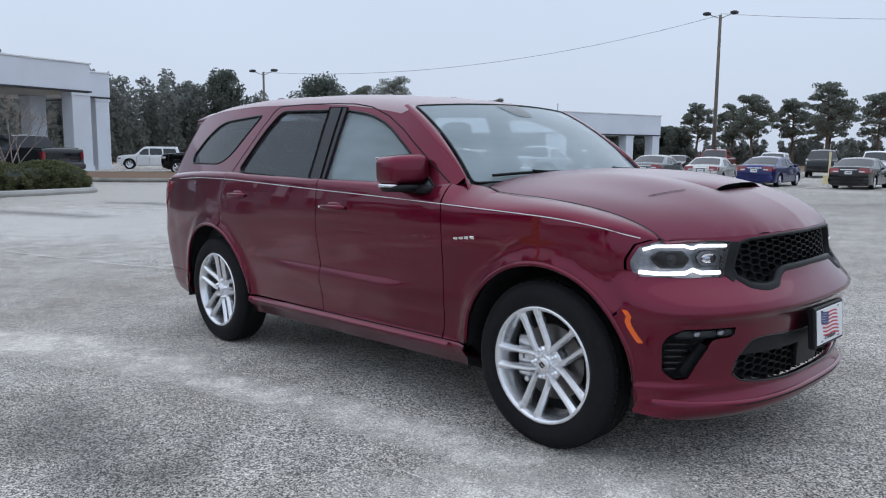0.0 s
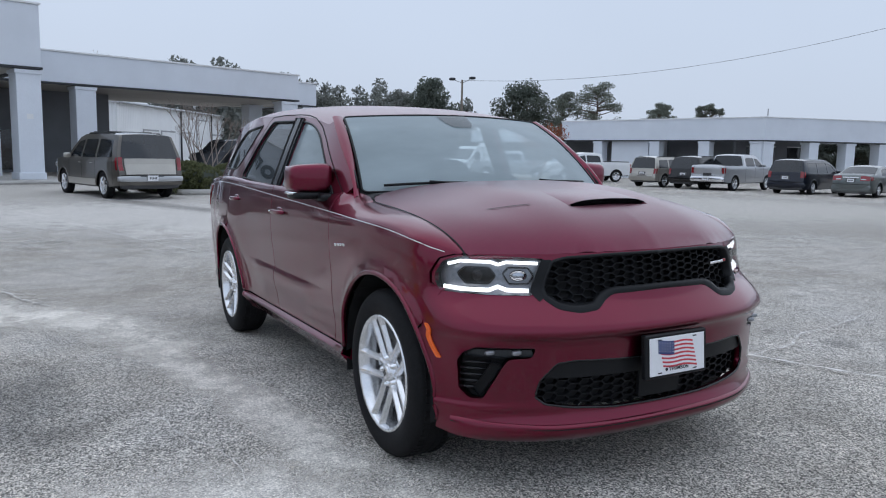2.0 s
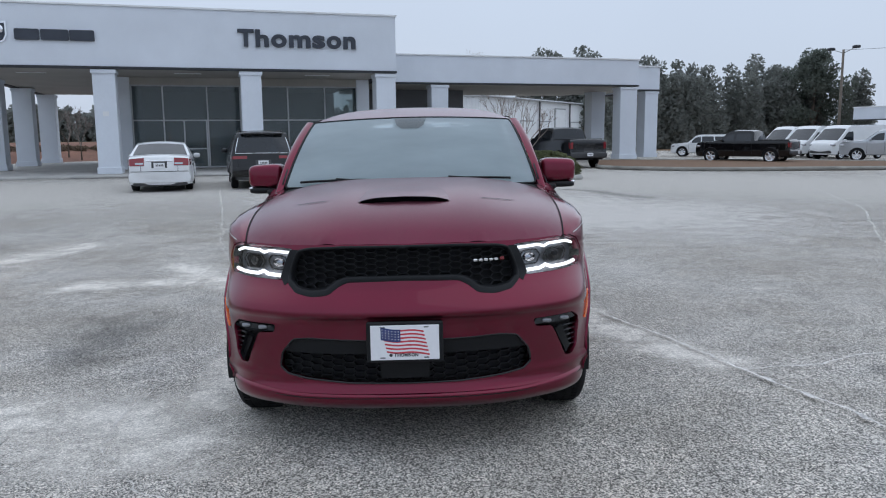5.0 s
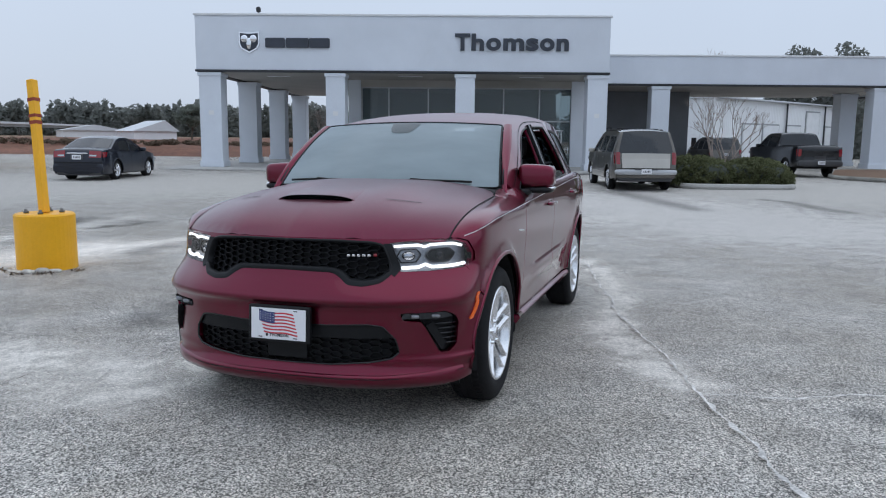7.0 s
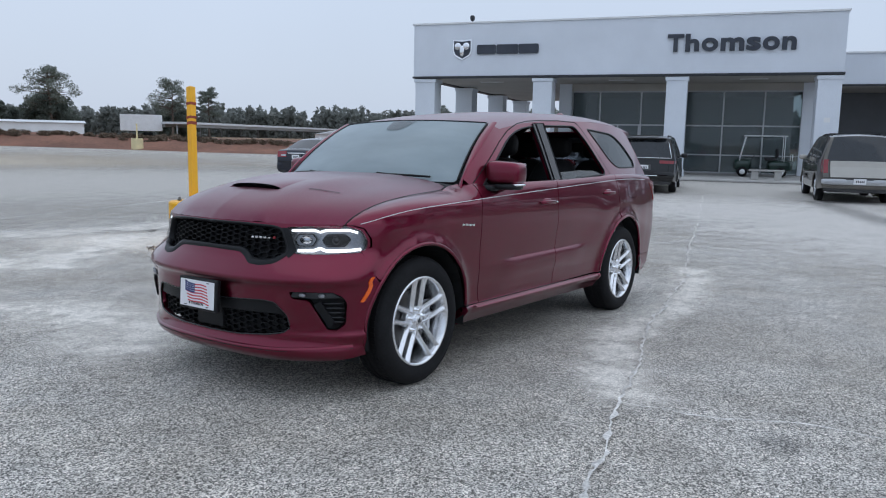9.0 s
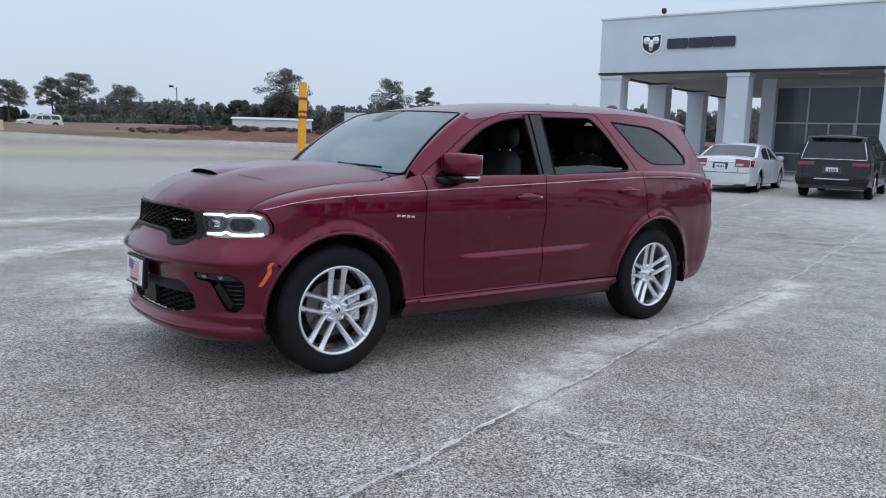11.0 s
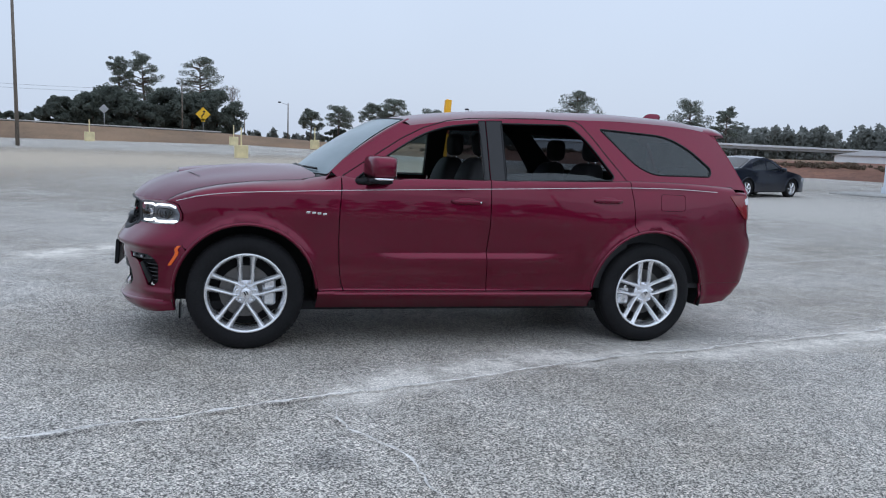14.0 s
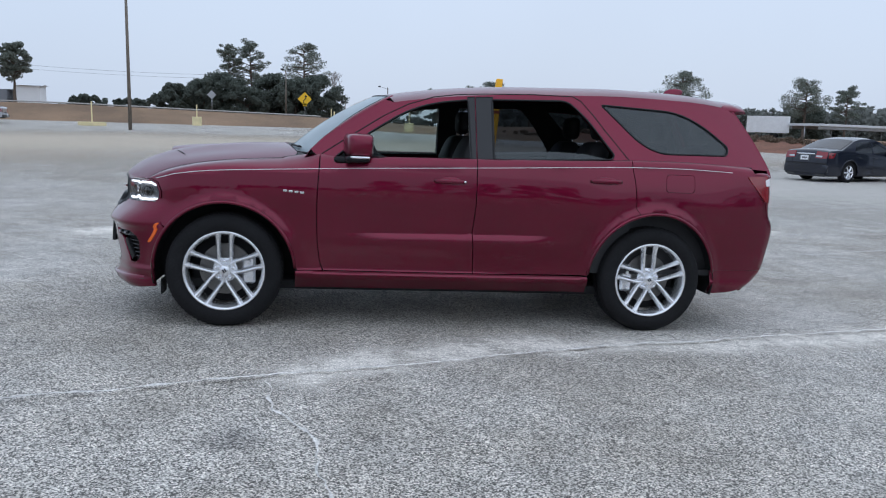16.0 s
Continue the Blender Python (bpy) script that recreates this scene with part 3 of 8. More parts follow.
pale = "pale dusty patch worn into the asphalt"
stain([(2.6, -0.6), (2.0, -1.3), (1.7, -2.0), (1.9, -2.9), (2.6, -3.6)], 1.5, M_PALE, pale)
stain([(-0.4, -5.7), (-1.6, -5.9), (-3.5, -6.2), (-5.2, -5.6), (-7.0, -5.2)], 1.2, M_PALE, pale)
stain([(1.3, 2.15), (0.9, 1.93), (0.3, 1.65), (-0.4, 1.35), (-1.2, 1.33), (-2.4, 1.25), (-3.6, 1.0), (-5.0, 0.4)], 0.75, M_PALE, pale)
stain([(-4.4, -3.4), (-3.2, -2.6), (-2.3, -1.9), (-1.5, -1.55), (-0.7, -1.5)], 0.95, M_PALE, pale)
stain([(-1.3, -1.6), (-0.4, -1.45), (0.3, -1.30), (1.0, -1.22), (1.9, -1.1)], 0.55, M_PALE, pale)
stain([(0.2, -8.2), (-0.8, -7.3), (-1.8, -6.6), (-2.8, -6.25), (-3.9, -6.1), (-5.2, -6.0)], 3.3, M_DUST, "thick pale dust settled round the yellow footing")
stain([(-2.6, -7.7), (-1.2, -6.8), (0.3, -5.7), (1.6, -4.8)], 2.2, M_PALE, pale)
stain([(-2.3, -4.4), (-2.6, -3.6), (-2.8, -2.7), (-3.0, -1.8)], 1.0, M_PALE, pale)
stain([(4.2, -3.0), (3.3, -4.1), (2.5, -5.0), (1.4, -5.6), (0.2, -6.3)], 1.3, M_PALE, pale)
stain([(-8, -9), (-5, -8.4), (-2, -8.3), (1, -8.8), (4, -8.2)], 1.6, M_PALE, pale)
stain([(-9, -1), (-11, 1), (-14, 2), (-16, 4)], 2.4, M_PALE, pale)
bleached = "wide sun-bleached tan area of old asphalt"
stain([(-30, -26), (-12, -32), (10, -36), (40, -38)], 50, M_TAN, bleached, 0.012)
# ring round the car: grazing-angle brightness painted on the farther asphalt
stain([(21 * math.cos(radians(a)), 21 * math.sin(radians(a))) for a in range(85, 306, 5)], 28, M_GRAZEPALE, "wide ring of old asphalt lightened for the grazing view", 0.012)
stain([(-4.5, 7.5), (-9.0, 4.2), (-13.0, 1.0), (-15.0, -3.0), (-15.5, -8.0)], 12, M_CHALK, "pale worn asphalt before the hedge bed", 0.012)
damp = "dark damp patch on the asphalt"
stain([(-18.6, -0.8), (-18.2, -0.2), (-16.4, 0.6), (-14.9, 1.3), (-13.6, 1.9), (-12.3, 2.5)], 1.3, M_DAMP, damp, 0.014)
stain([(-16.8, 3.6), (-15.9, 4.5), (-14.4, 4.9), (-12.9, 5.6)], 0.8, M_DAMP, damp, 0.014)
stain([(1.02, 2.86), (1.22, 2.91), (1.42, 2.95)], 0.34, M_DAMP, damp)
stain([(-2.6, -5.2), (-3.4, -5.5), (-4.2, -5.4)], 0.8, M_DAMP, damp)
stain([(1.0, -2.3), (0.0, -2.4), (-1.2, -2.6)], 1.0, M_DAMP, damp)
stain([(4.4, 0.4), (4.0, 1.6), (3.4, 2.6)], 1.6, M_DAMP, damp)
stain([(-15, -12), (-13, -6), (-15, -2), (-17, 1)], 2.0, M_DAMP, damp)
stain([(-6, 16), (-4, 20), (-2, 25)], 1.6, M_DAMP, damp)


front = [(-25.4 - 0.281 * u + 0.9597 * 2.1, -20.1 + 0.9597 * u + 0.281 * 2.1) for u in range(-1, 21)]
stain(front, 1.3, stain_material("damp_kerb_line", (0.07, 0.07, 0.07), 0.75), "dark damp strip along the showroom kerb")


def crack(line, width, seed):
    rng = random.Random(seed)
    pts = [(x, y) for x, y in dense(line, 0.05, False)]
    verts, faces = [], []
    ox = oy = 0.0
    for i, (x, y) in enumerate(pts):
        a, b = pts[max(0, i - 1)], pts[min(len(pts) - 1, i + 1)]
        tx, ty = b[0] - a[0], b[1] - a[1]
        q = math.hypot(tx, ty) or 1
        ox = ox * 0.8 + rng.uniform(-0.018, 0.018)
        w = 0.85 * width * (0.25 + 1.3 * rng.random() ** 2) * min(1, 0.2 + min(i, len(pts) - 1 - i) * 0.08)
        cx, cy = x - ty / q * ox, y + tx / q * ox
        for s in (-1, 0, 1):
            px, py = cx - ty / q * s * w / 2, cy + tx / q * s * w / 2
            verts.append((px, py, ground_z(px, py) + 0.022 + (0.002 if s == 0 else 0)))
    for i in range(len(pts) - 1):
        for j in range(2):
            k = 3 * i + j
            faces.append((k, k + 1, k + 4, k + 3))
    return tagged(mesh_ob("pavement_crack", verts, faces, M_CRACK), "pale sand-filled crack wandering through the asphalt", "crack", "cracks in the asphalt", "structure")


crack([(3.6, 2.75), (2.94, 2.56), (2.56, 2.48), (2.13, 2.37), (1.64, 2.22), (1.40, 2.10), (1.13, 2.05), (0.94, 2.0), (0.18, 1.79), (-0.9, 1.45), (-1.85, 1.25), (-2.4, 1.08), (-3.7, 0.84), (-6.3, 0.02), (-10, -1.0), (-14.8, -2.4), (-18.3, -3.4)], 0.030, 3)
crack([(1.13, 2.05), (1.1, 2.31), (1.08, 2.57), (0.91, 2.89), (0.86, 3.17), (0.82, 3.4), (0.6, 4.2)], 0.022, 4)
crack([(-18, -6.6), (-14.4, -5.57), (-9.27, -4.1), (-6.32, -3.29), (-4.64, -2.72), (-3.2, -2.2)], 0.030, 5)
crack([(3.4, -0.4), (3.0, -0.62), (2.7, -1.1), (2.2, -1.5), (1.2, -1.6), (0.2, -1.9)], 0.008, 6)
crack([(-1, 5), (-5, 6.5), (-10, 9), (-16, 11)], 0.03, 7)
crack([(5, -9), (0, -10.5), (-6, -12.5), (-13, -14)], 0.035, 8)
crack([(-3, 9), (-1, 15), (-3, 22), (-2, 30)], 0.035, 9)

# ---------------------------------------------------------------- the showroom
BASE = Matrix(((-0.281, -0.9597, 0, -25.4), (0.9597, -0.281, 0, -20.1), (0, 0, 1, 0), (0, 0, 0, 1)))   # x along the front, y into the building


def block(name, lo, hi, mat, parent, bevel=0.0, label=""):
    return box(name, lo, hi, mat, parent, bevel, label)


def pillar(parent, x, y, w, d, top, base=0.1):
    bm = bmesh.new()
    box_into(bm, (x, y, base), (x + w, y + d, top), 0.015)
    p = part("pillar", bm, M_STUCCO, parent)
    block("pillar_cap", (x - 0.05, y - 0.05, top - 0.16), (x + w + 0.05, y + d + 0.05, top), M_STUCCO, p, 0.01)
    block("pillar_plinth", (x - 0.05, y - 0.05, base), (x + w + 0.05, y + d + 0.05, base + 0.28), M_STUCCO, p, 0.01)
    return p


def fascia(parent, lo, hi):
    f = block("fascia", lo, hi, M_STUCCO, parent, 0.01)
    x0, y0, z0 = lo
    x1, y1, z1 = hi
    block("coping", (x0 - 0.06, y0 - 0.06, z1), (x1 + 0.06, y1 + 0.06, z1 + 0.09), M_CAP, f, 0.01)
    block("drip_trim", (x0 - 0.04, y0 - 0.04, z0 - 0.09), (x1 + 0.04, y1 + 0.04, z0), M_TRIM, f)
    return f


def letter(name, ch, m, w, h, depth, mat, parent, label="", bold=0.03):
    """One character of the built-in font, fitted to a width and height, standing on the plane of m and going back by depth."""
    cu = bpy.data.curves.new(name, "FONT")
    cu.body, cu.extrude, cu.offset = ch, 0.5, bold
    ob = bpy.data.objects.new(name, cu)
    scene.collection.objects.link(ob)
    me = bpy.data.meshes.new_from_object(ob.evaluated_get(bpy.context.evaluated_depsgraph_get()))
    bpy.data.objects.remove(ob)
    bpy.data.curves.remove(cu)
    co = np.array([v.co[:] for v in me.vertices])
    lo, hi = co.min(0), co.max(0)
    for v in me.vertices:
        q = [(v.co[i] - lo[i]) / (hi[i] - lo[i]) for i in range(3)]
        v.co = m @ Vector((q[0] * w, q[1] * h, -(1 - q[2]) * depth))
    me.materials.clear()
    me.materials.append(mat)
    out = new(name, me)
    out.parent = parent
    if label:
        out["label"] = label
    return out


def build_showroom():
    b = thing("showroom_building", BASE, "pale grey stucco car showroom with pillared portico and dark glazing", "building")
    fascia(b, (-0.05, 0.0, 4.62), (19.15, 0.32, 7.08))
    fascia(b, (-0.05, 0.33, 4.62), (0.27, 21.2, 7.08))
    fascia(b, (18.83, 0.33, 4.62), (19.15, 14.0, 7.08))
    block("roof", (0.28, 0.33, 4.72), (18.82, 21.2, 4.95), M_SOFFIT, b)
    block("soffit", (0.28, 0.33, 4.58), (18.82, 21.2, 4.715), M_SOFFIT, b)
    for x, w in ((0.03, 1.03), (6.0, 0.9), (12.07, 0.9), (18.2, 0.93)):
        pillar(b, x, 0.05, w, 0.95, 4.50)
    for y in (6.4, 13.2, 19.9):
        pillar(b, 0.03, y, 1.0, 1.0, 4.50)
    pillar(b, 5.9, 12.6, 0.8, 0.8, 4.50)
    # glazing
    block("wall", (6.35, 4.9, 0.1), (7.0, 5.3, 4.57), M_STUCCO, b)
    block("wall", (18.15, 4.9, 0.1), (18.82, 5.3, 4.57), M_STUCCO, b)
    block("wall", (6.35, 5.31, 0.1), (6.6, 20.9, 4.57), M_STUCCO, b)
    block("back_wall", (6.61, 17.0, 0.1), (18.8, 17.2, 4.57), M_INSIDE, b)
    block("lintel", (7.01, 4.95, 4.22), (18.14, 5.25, 4.57), M_SOFFIT, b)
    block("inner_floor", (6.61, 5.3, 0.1), (18.8, 17.0, 0.16), M_INSIDE, b)
    block("counter", (9.0, 12.0, 0.16), (15.0, 12.8, 1.2), M_SHADEWALL, b)
    xs = [7.01, 8.45, 10.55, 12.15, 14.55, 16.45, 18.14]
    for i, (x0, x1) in enumerate(zip(xs, xs[1:])):
        w = block("window", (x0, 5.05, 0.12), (x0 + 0.07, 5.19, 4.22), M_FRAME, b)
        for z in (0.12, 2.45, 4.15):
            block("window_rail", (x0 + 0.071, 5.06, z), (x1, 5.18, z + 0.07), M_FRAME, w)
        if x0 == 8.45:
            for dx in (0.95, 2.02):
                block("door_stile", (x0 + dx, 5.06, 0.19), (x0 + dx + 0.07, 5.18, 2.45), M_FRAME, w)
            block("door_rail", (x0 + 0.08, 5.065, 1.05), (x1 - 0.08, 5.10, 1.10), M_FRAME, w)
        elif i >= 3 or i == 0:
            block("window_rail", (x0 + 0.071, 5.06, 1.0), (x1, 5.18, 1.06), M_FRAME, w)
        for z0, z1 in ((0.19, 2.45), (2.52, 4.15)):
            block("pane", (x0 + 0.071, 5.115, z0), (x1 - 0.001, 5.125, z1), M_SHOPGLASS, w).visible_shadow = False
    block("soffit_lamp", (2.5, 3.0, 4.56), (3.7, 3.3, 4.579), M_CAP, b)
    block("soffit_lamp", (9.2, 2.4, 4.56), (10.4, 2.7, 4.579), M_CAP, b)
    block("soffit_lamp", (15.2, 2.4, 4.56), (16.4, 2.7, 4.579), M_CAP, b)
    block("roof_unit", (19.9, 13.0, 6.1), (23.0, 15.5, 6.75), M_STUCCO, b)
    for x, r in ((0.3, 0.11),):
        lump("security_lamp", (2.9, 0.16, 7.36), (0.11, 0.11, 0.13), M_TRIM, b, 0.7)
        cyl("lamp_stem", (2.9, 0.16, 7.10), (2.9, 0.16, 7.30), 0.03, M_TRIM, b, None, 8)
    for x in (0.58, 6.45, 18.66):
        block("notice", (x - 0.12, 0.035, 2.55), (x + 0.12, 0.048, 2.75), M_CAP, b)
    # wing with the drive-through
    fascia(b, (19.17, 6.8, 4.62), (36.1, 7.1, 6.10))
    fascia(b, (35.8, 7.11, 4.62), (36.1, 17.0, 6.10))
    block("wing_roof", (19.17, 7.12, 4.75), (35.78, 17.0, 4.95), M_SOFFIT, b)
    block("wing_soffit", (19.17, 7.12, 4.50), (35.78, 17.0, 4.745), M_SOFFIT, b)
    for x, w in ((22.83, 1.0), (34.93, 1.15)):
        pillar(b, x, 6.85, w, 0.95, 4.50)
    pillar(b, 35.4, 11.5, 1.0, 1.0, 4.48)
    # recess walls take the dark grey that has their shade in it
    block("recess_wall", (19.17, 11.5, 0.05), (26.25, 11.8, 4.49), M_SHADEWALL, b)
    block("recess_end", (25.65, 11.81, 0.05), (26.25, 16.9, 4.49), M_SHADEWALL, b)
    block("recess_window", (19.5, 11.44, 0.2), (21.6, 11.49, 2.3), M_CARGLASS, b)
    fascia(b, (36.13, 9.0, 4.50), (39.0, 9.3, 5.92))
    fascia(b, (38.7, 9.31, 4.50), (39.0, 17.0, 5.92))
    block("wing_roof", (36.13, 9.31, 4.6), (38.69, 17.0, 4.8), M_SOFFIT, b)
    pillar(b, 38.0, 9.05, 0.95, 0.95, 4.40)
    # the place's name on the front, letter by letter
    z0 = 5.56
    for ch, x, w, h in (("T", 12.02, 0.70, 0.76), ("h", 12.78, 0.58, 0.76), ("o", 13.46, 0.68, 0.57), ("m", 14.24, 0.96, 0.56), ("s", 15.28, 0.58, 0.57), ("o", 15.93, 0.66, 0.57), ("n", 16.69, 0.56, 0.56)):
        letter("sign_letter", ch, Matrix.Translation((x, -0.10, z0)) @ Matrix.Rotation(radians(90), 4, "X"), w, h, 0.099, M_SIGN, b, "dark raised sign letter", 0.035)
    for x, w in ((3.23, 0.92), (4.20, 1.05), (5.28, 0.95)):
        bm = bmesh.new()
        outer = rounded([(x, 5.63), (x + w, 5.63), (x + w, 6.07), (x, 6.07)], 0.06, 2)
        vs = [bm.verts.new((px, -0.09, pz)) for px, pz in outer]
        f0 = bm.faces.new(vs)
        ex = bmesh.ops.extrude_face_region(bm, geom=[f0])
        for v in ex["geom"]:
            if isinstance(v, bmesh.types.BMVert):
                v.co.y = -0.001
        part("sign_block", bm, M_SIGN, b, "dark raised sign block")
    shield = [(2.0, 6.34), (2.48, 6.30), (2.96, 6.34), (2.96, 5.80), (2.86, 5.58), (2.48, 5.38), (2.10, 5.58), (2.0, 5.80)]
    for s, y, mat in ((1.0, -0.05, M_CHROME), (0.86, -0.08, M_SIGN)):
        bm = bmesh.new()
        vs = [bm.verts.new((2.48 + (px - 2.48) * s, y, 5.87 + (pz - 5.87) * s)) for px, pz in shield]
        f0 = bm.faces.new(vs)
        ex = bmesh.ops.extrude_face_region(bm, geom=[f0])
        for v in ex["geom"]:
            if isinstance(v, bmesh.types.BMVert):
                v.co.y = -0.001 if s == 1 else -0.049
        part("emblem", bm, mat, b, "shield-shaped emblem")
    for k in (-1, 1):
        lump("emblem_horn", (2.48 + k * 0.21, -0.10, 6.02), (0.17, 0.05, 0.17), M_CHROME, b, 0.9, 14, 8)
    lump("emblem_face", (2.48, -0.10, 5.80), (0.12, 0.05, 0.26), M_CHROME, b, 0.9, 14, 8)
    return b


showroom = build_showroom()
bm = bmesh.new()
box_into(bm, (-1.2, -1.5, -0.3), (20.2, 20.0, 0.10), 0.02)
w = part("walkway", bm, M_CONCRETE)
w.matrix_world = BASE
tagged(w, "raised concrete walkway round the showroom", "walkway", "", "structure")
kb = box("kerb", (-1.35, -1.66, -0.3), (20.35, -1.505, 0.08), M_CONCRETE, None, 0.02)
kb.matrix_world = BASE
tagged(kb, "worn concrete kerb before the showroom", "kerb", "", "structure")


def build_workshop():
    """A metal hall turned away from the showroom: its front runs off along x, its end wall along y."""
    b = thing("workshop_building", BASE @ Matrix.Translation((41.8, 34.8, 0)) @ Matrix.Rotation(math.atan2(0.669, 0.743), 4, "Z"), "white corrugated metal workshop with roll-up doors", "building")
    x0, x1, top, deep = -12.2, 12.3, 5.0, 14.0
    for name, a, c, turned in (("wall", x0, x1, False), ("end_wall", 0.0, deep, True)):
        verts, faces = [], []
        n = int((c - a) / 0.15)
        for i in range(n + 1):
            u, out = a + (c - a) * i / n, 0.035 if i % 2 else 0.0
            x, y = (x0 + out, u) if turned else (u, out)
            verts += [(x, y, 0.0), (x, y, top)]
        for i in range(n):
            faces.append((2 * i, 2 * i + 2, 2 * i + 3, 2 * i + 1))
        mesh_ob(name, verts, faces, M_SIDING, b)
    block("back_wall", (x0 + 0.05, deep, 0), (x1, deep + 0.1, top), M_SIDING, b)
    block("corner_trim", (x0 - 0.03, -0.03, 0), (x0 + 0.12, 0.12, top), M_CAP, b)
    block("roof", (x0 - 0.25, -0.3, top + 0.01), (x1 + 0.25, deep + 0.2, top + 0.14), M_ROOFMETAL, b)
    cyl("gutter", (x0 - 0.2, -0.36, top), (x1 + 0.2, -0.36, top), 0.08, M_GALV, b, None, 8)
    for x, w, h in ((-7.6, 2.8, 2.95), (-4.05, 2.8, 2.95), (0.35, 2.7, 2.95), (4.2, 2.7, 4.3), (8.4, 2.9, 2.95)):
        block("door_frame", (x - 0.14, -0.05, 0.0), (x + w + 0.14, -0.004, h + 0.14), M_GALV, b)
        d = block("roll_up_door", (x, -0.08, 0.02), (x + w, -0.051, h), M_CAP, b)
        for i in range(7):
            block("door_slat", (x + 0.02, -0.105, 0.05 + i * h / 7), (x + w - 0.02, -0.081, 0.05 + (i + 0.9) * h / 7), M_CAP, d)
    for x in (0.0, 7.9):
        cyl("downpipe", (x, -0.16, 0), (x, -0.16, top), 0.08, M_TRIM, b, None, 8)
    block("side_door", (x0 - 0.06, 1.2, 0), (x0 - 0.005, 2.15, 2.1), M_CAP, b)
    block("side_door_window", (x0 - 0.075, 1.45, 0.9), (x0 - 0.061, 1.9, 1.8), M_CARGLASS, b)
    return b


build_workshop()


def build_shop():
    # the second building across the lot, with its own canopy
    b = thing("service_building", BASE, "low pale grey service building with pillared canopy", "building")
    fascia(b, (66.5, -9.8, 2.95), (66.8, 9.0, 4.62))
    fascia(b, (64.9, 9.05, 2.75), (65.2, 19.0, 3.75))
    block("roof", (66.81, -9.0, 3.05), (76, 18.9, 3.3), M_SOFFIT, b)
    block("low_roof", (65.21, 9.05, 2.85), (66.8, 18.9, 3.05), M_SOFFIT, b)
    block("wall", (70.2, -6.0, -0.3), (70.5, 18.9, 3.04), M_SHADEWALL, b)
    block("office_wall", (66.9, 0.2, -0.3), (70.1, 3.8, 3.04), M_STUCCO, b)
    for y in (-9.6, -5.4, -1.0, 4.6, 9.2):
        pillar(b, 66.55, y, 0.9, 0.9, 2.85, -0.3)
    # the end bay turns off at a blunt angle
    turn = Matrix.Translation((66.5, -9.8, 0)) @ Matrix.Rotation(radians(-27), 4, "Z")
    f = box("fascia", (0.0, 0.0, 2.95), (12.2, 0.3, 4.62), M_STUCCO, b, 0.01, "", turn)
    box("coping", (-0.05, -0.06, 4.62), (12.26, 0.36, 4.71), M_CAP, f, 0.01, "", turn)
    box("drip_trim", (-0.03, -0.04, 2.86), (12.24, 0.34, 2.95), M_TRIM, f, 0.0, "", turn)
    f = box("fascia", (11.9, 0.31, 2.95), (12.2, 8.0, 4.62), M_STUCCO, b, 0.01, "", turn)
    box("end_roof", (0.1, 0.31, 3.05), (11.89, 8.0, 3.3), M_SOFFIT, b, 0.0, "", turn)
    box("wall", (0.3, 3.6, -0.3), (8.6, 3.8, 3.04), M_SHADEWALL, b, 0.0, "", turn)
    for x in (0.05, 4.3, 7.9, 11.25):
        p = box("pillar", (x, 0.05, -0.3), (x + 0.9, 0.95, 2.85), M_STUCCO, b, 0.015, "", turn)
        box("pillar_cap", (x - 0.05, 0.0, 2.69), (x + 0.95, 1.0, 2.855), M_STUCCO, p, 0.01, "", turn)
    for x in (1.4, 2.9, 5.4):
        w = box("window", (x, 3.54, 0.3), (x + 1.2, 3.595, 2.5), M_CARGLASS, b, 0.0, "", turn)
        box("window_frame", (x - 0.06, 3.50, 2.501), (x + 1.26, 3.59, 2.57), M_CAP, w, 0.0, "", turn)
    for y in (13.0, 16.0):
        block("window", (70.14, y, 0.4), (70.19, y + 1.6, 2.4), M_CARGLASS, b)
    cyl("roof_vent", (72, 0, 3.3), (72, 0, 4.9), 0.12, M_GALV, b, None, 8)
    cyl("roof_aerial", (76, -6, 3.3), (76, -6, 5.9), 0.05, M_GALV, b, None, 6)
    return b


build_shop()

# ---------------------------------------------------------------- plants
def leaf_cloud(name, centres, count, size, mat, parent, seed, flat=0.6):
    """Many small leaf sprays scattered through clumps; one object, uncountable."""
    rng = np.random.default_rng(seed)
    cs = np.array([c[:3] for c in centres])
    rs = np.array([c[3] for c in centres])
    pick = rng.choice(len(cs), count, p=rs ** 2 / (rs ** 2).sum())
    d = rng.normal(size=(count, 3))
    d /= np.linalg.norm(d, axis=1)[:, None]
    d[:, 2] *= flat
    p = cs[pick] + d * (rs[pick] * rng.random(count) ** 0.4)[:, None]
    a = rng.normal(size=(count, 3))
    a /= np.linalg.norm(a, axis=1)[:, None]
    b = np.cross(a, rng.normal(size=(count, 3)))
    b /= np.linalg.norm(b, axis=1)[:, None]
    s = (size * (0.5 + rng.random(count)))[:, None]
    v = np.stack([p - a * s, p + b * s * 0.55, p + a * s, p - b * s * 0.55], 1).reshape(-1, 3)
    me = bpy.data.meshes.new(name)
    me.vertices.add(4 * count)
    me.vertices.foreach_set("co", v.astype(np.float32).ravel())
    me.loops.add(4 * count)
    me.loops.foreach_set("vertex_index", np.arange(4 * count, dtype=np.int32))
    me.polygons.add(count)
    me.polygons.foreach_set("loop_start", np.arange(0, 4 * count, 4, dtype=np.int32))
    me.polygons.foreach_set("loop_total", np.full(count, 4, dtype=np.int32))
    me.update(calc_edges=True)
    me.materials.append(mat)
    ob = new(name, me)
    ob.parent = parent
    return ob


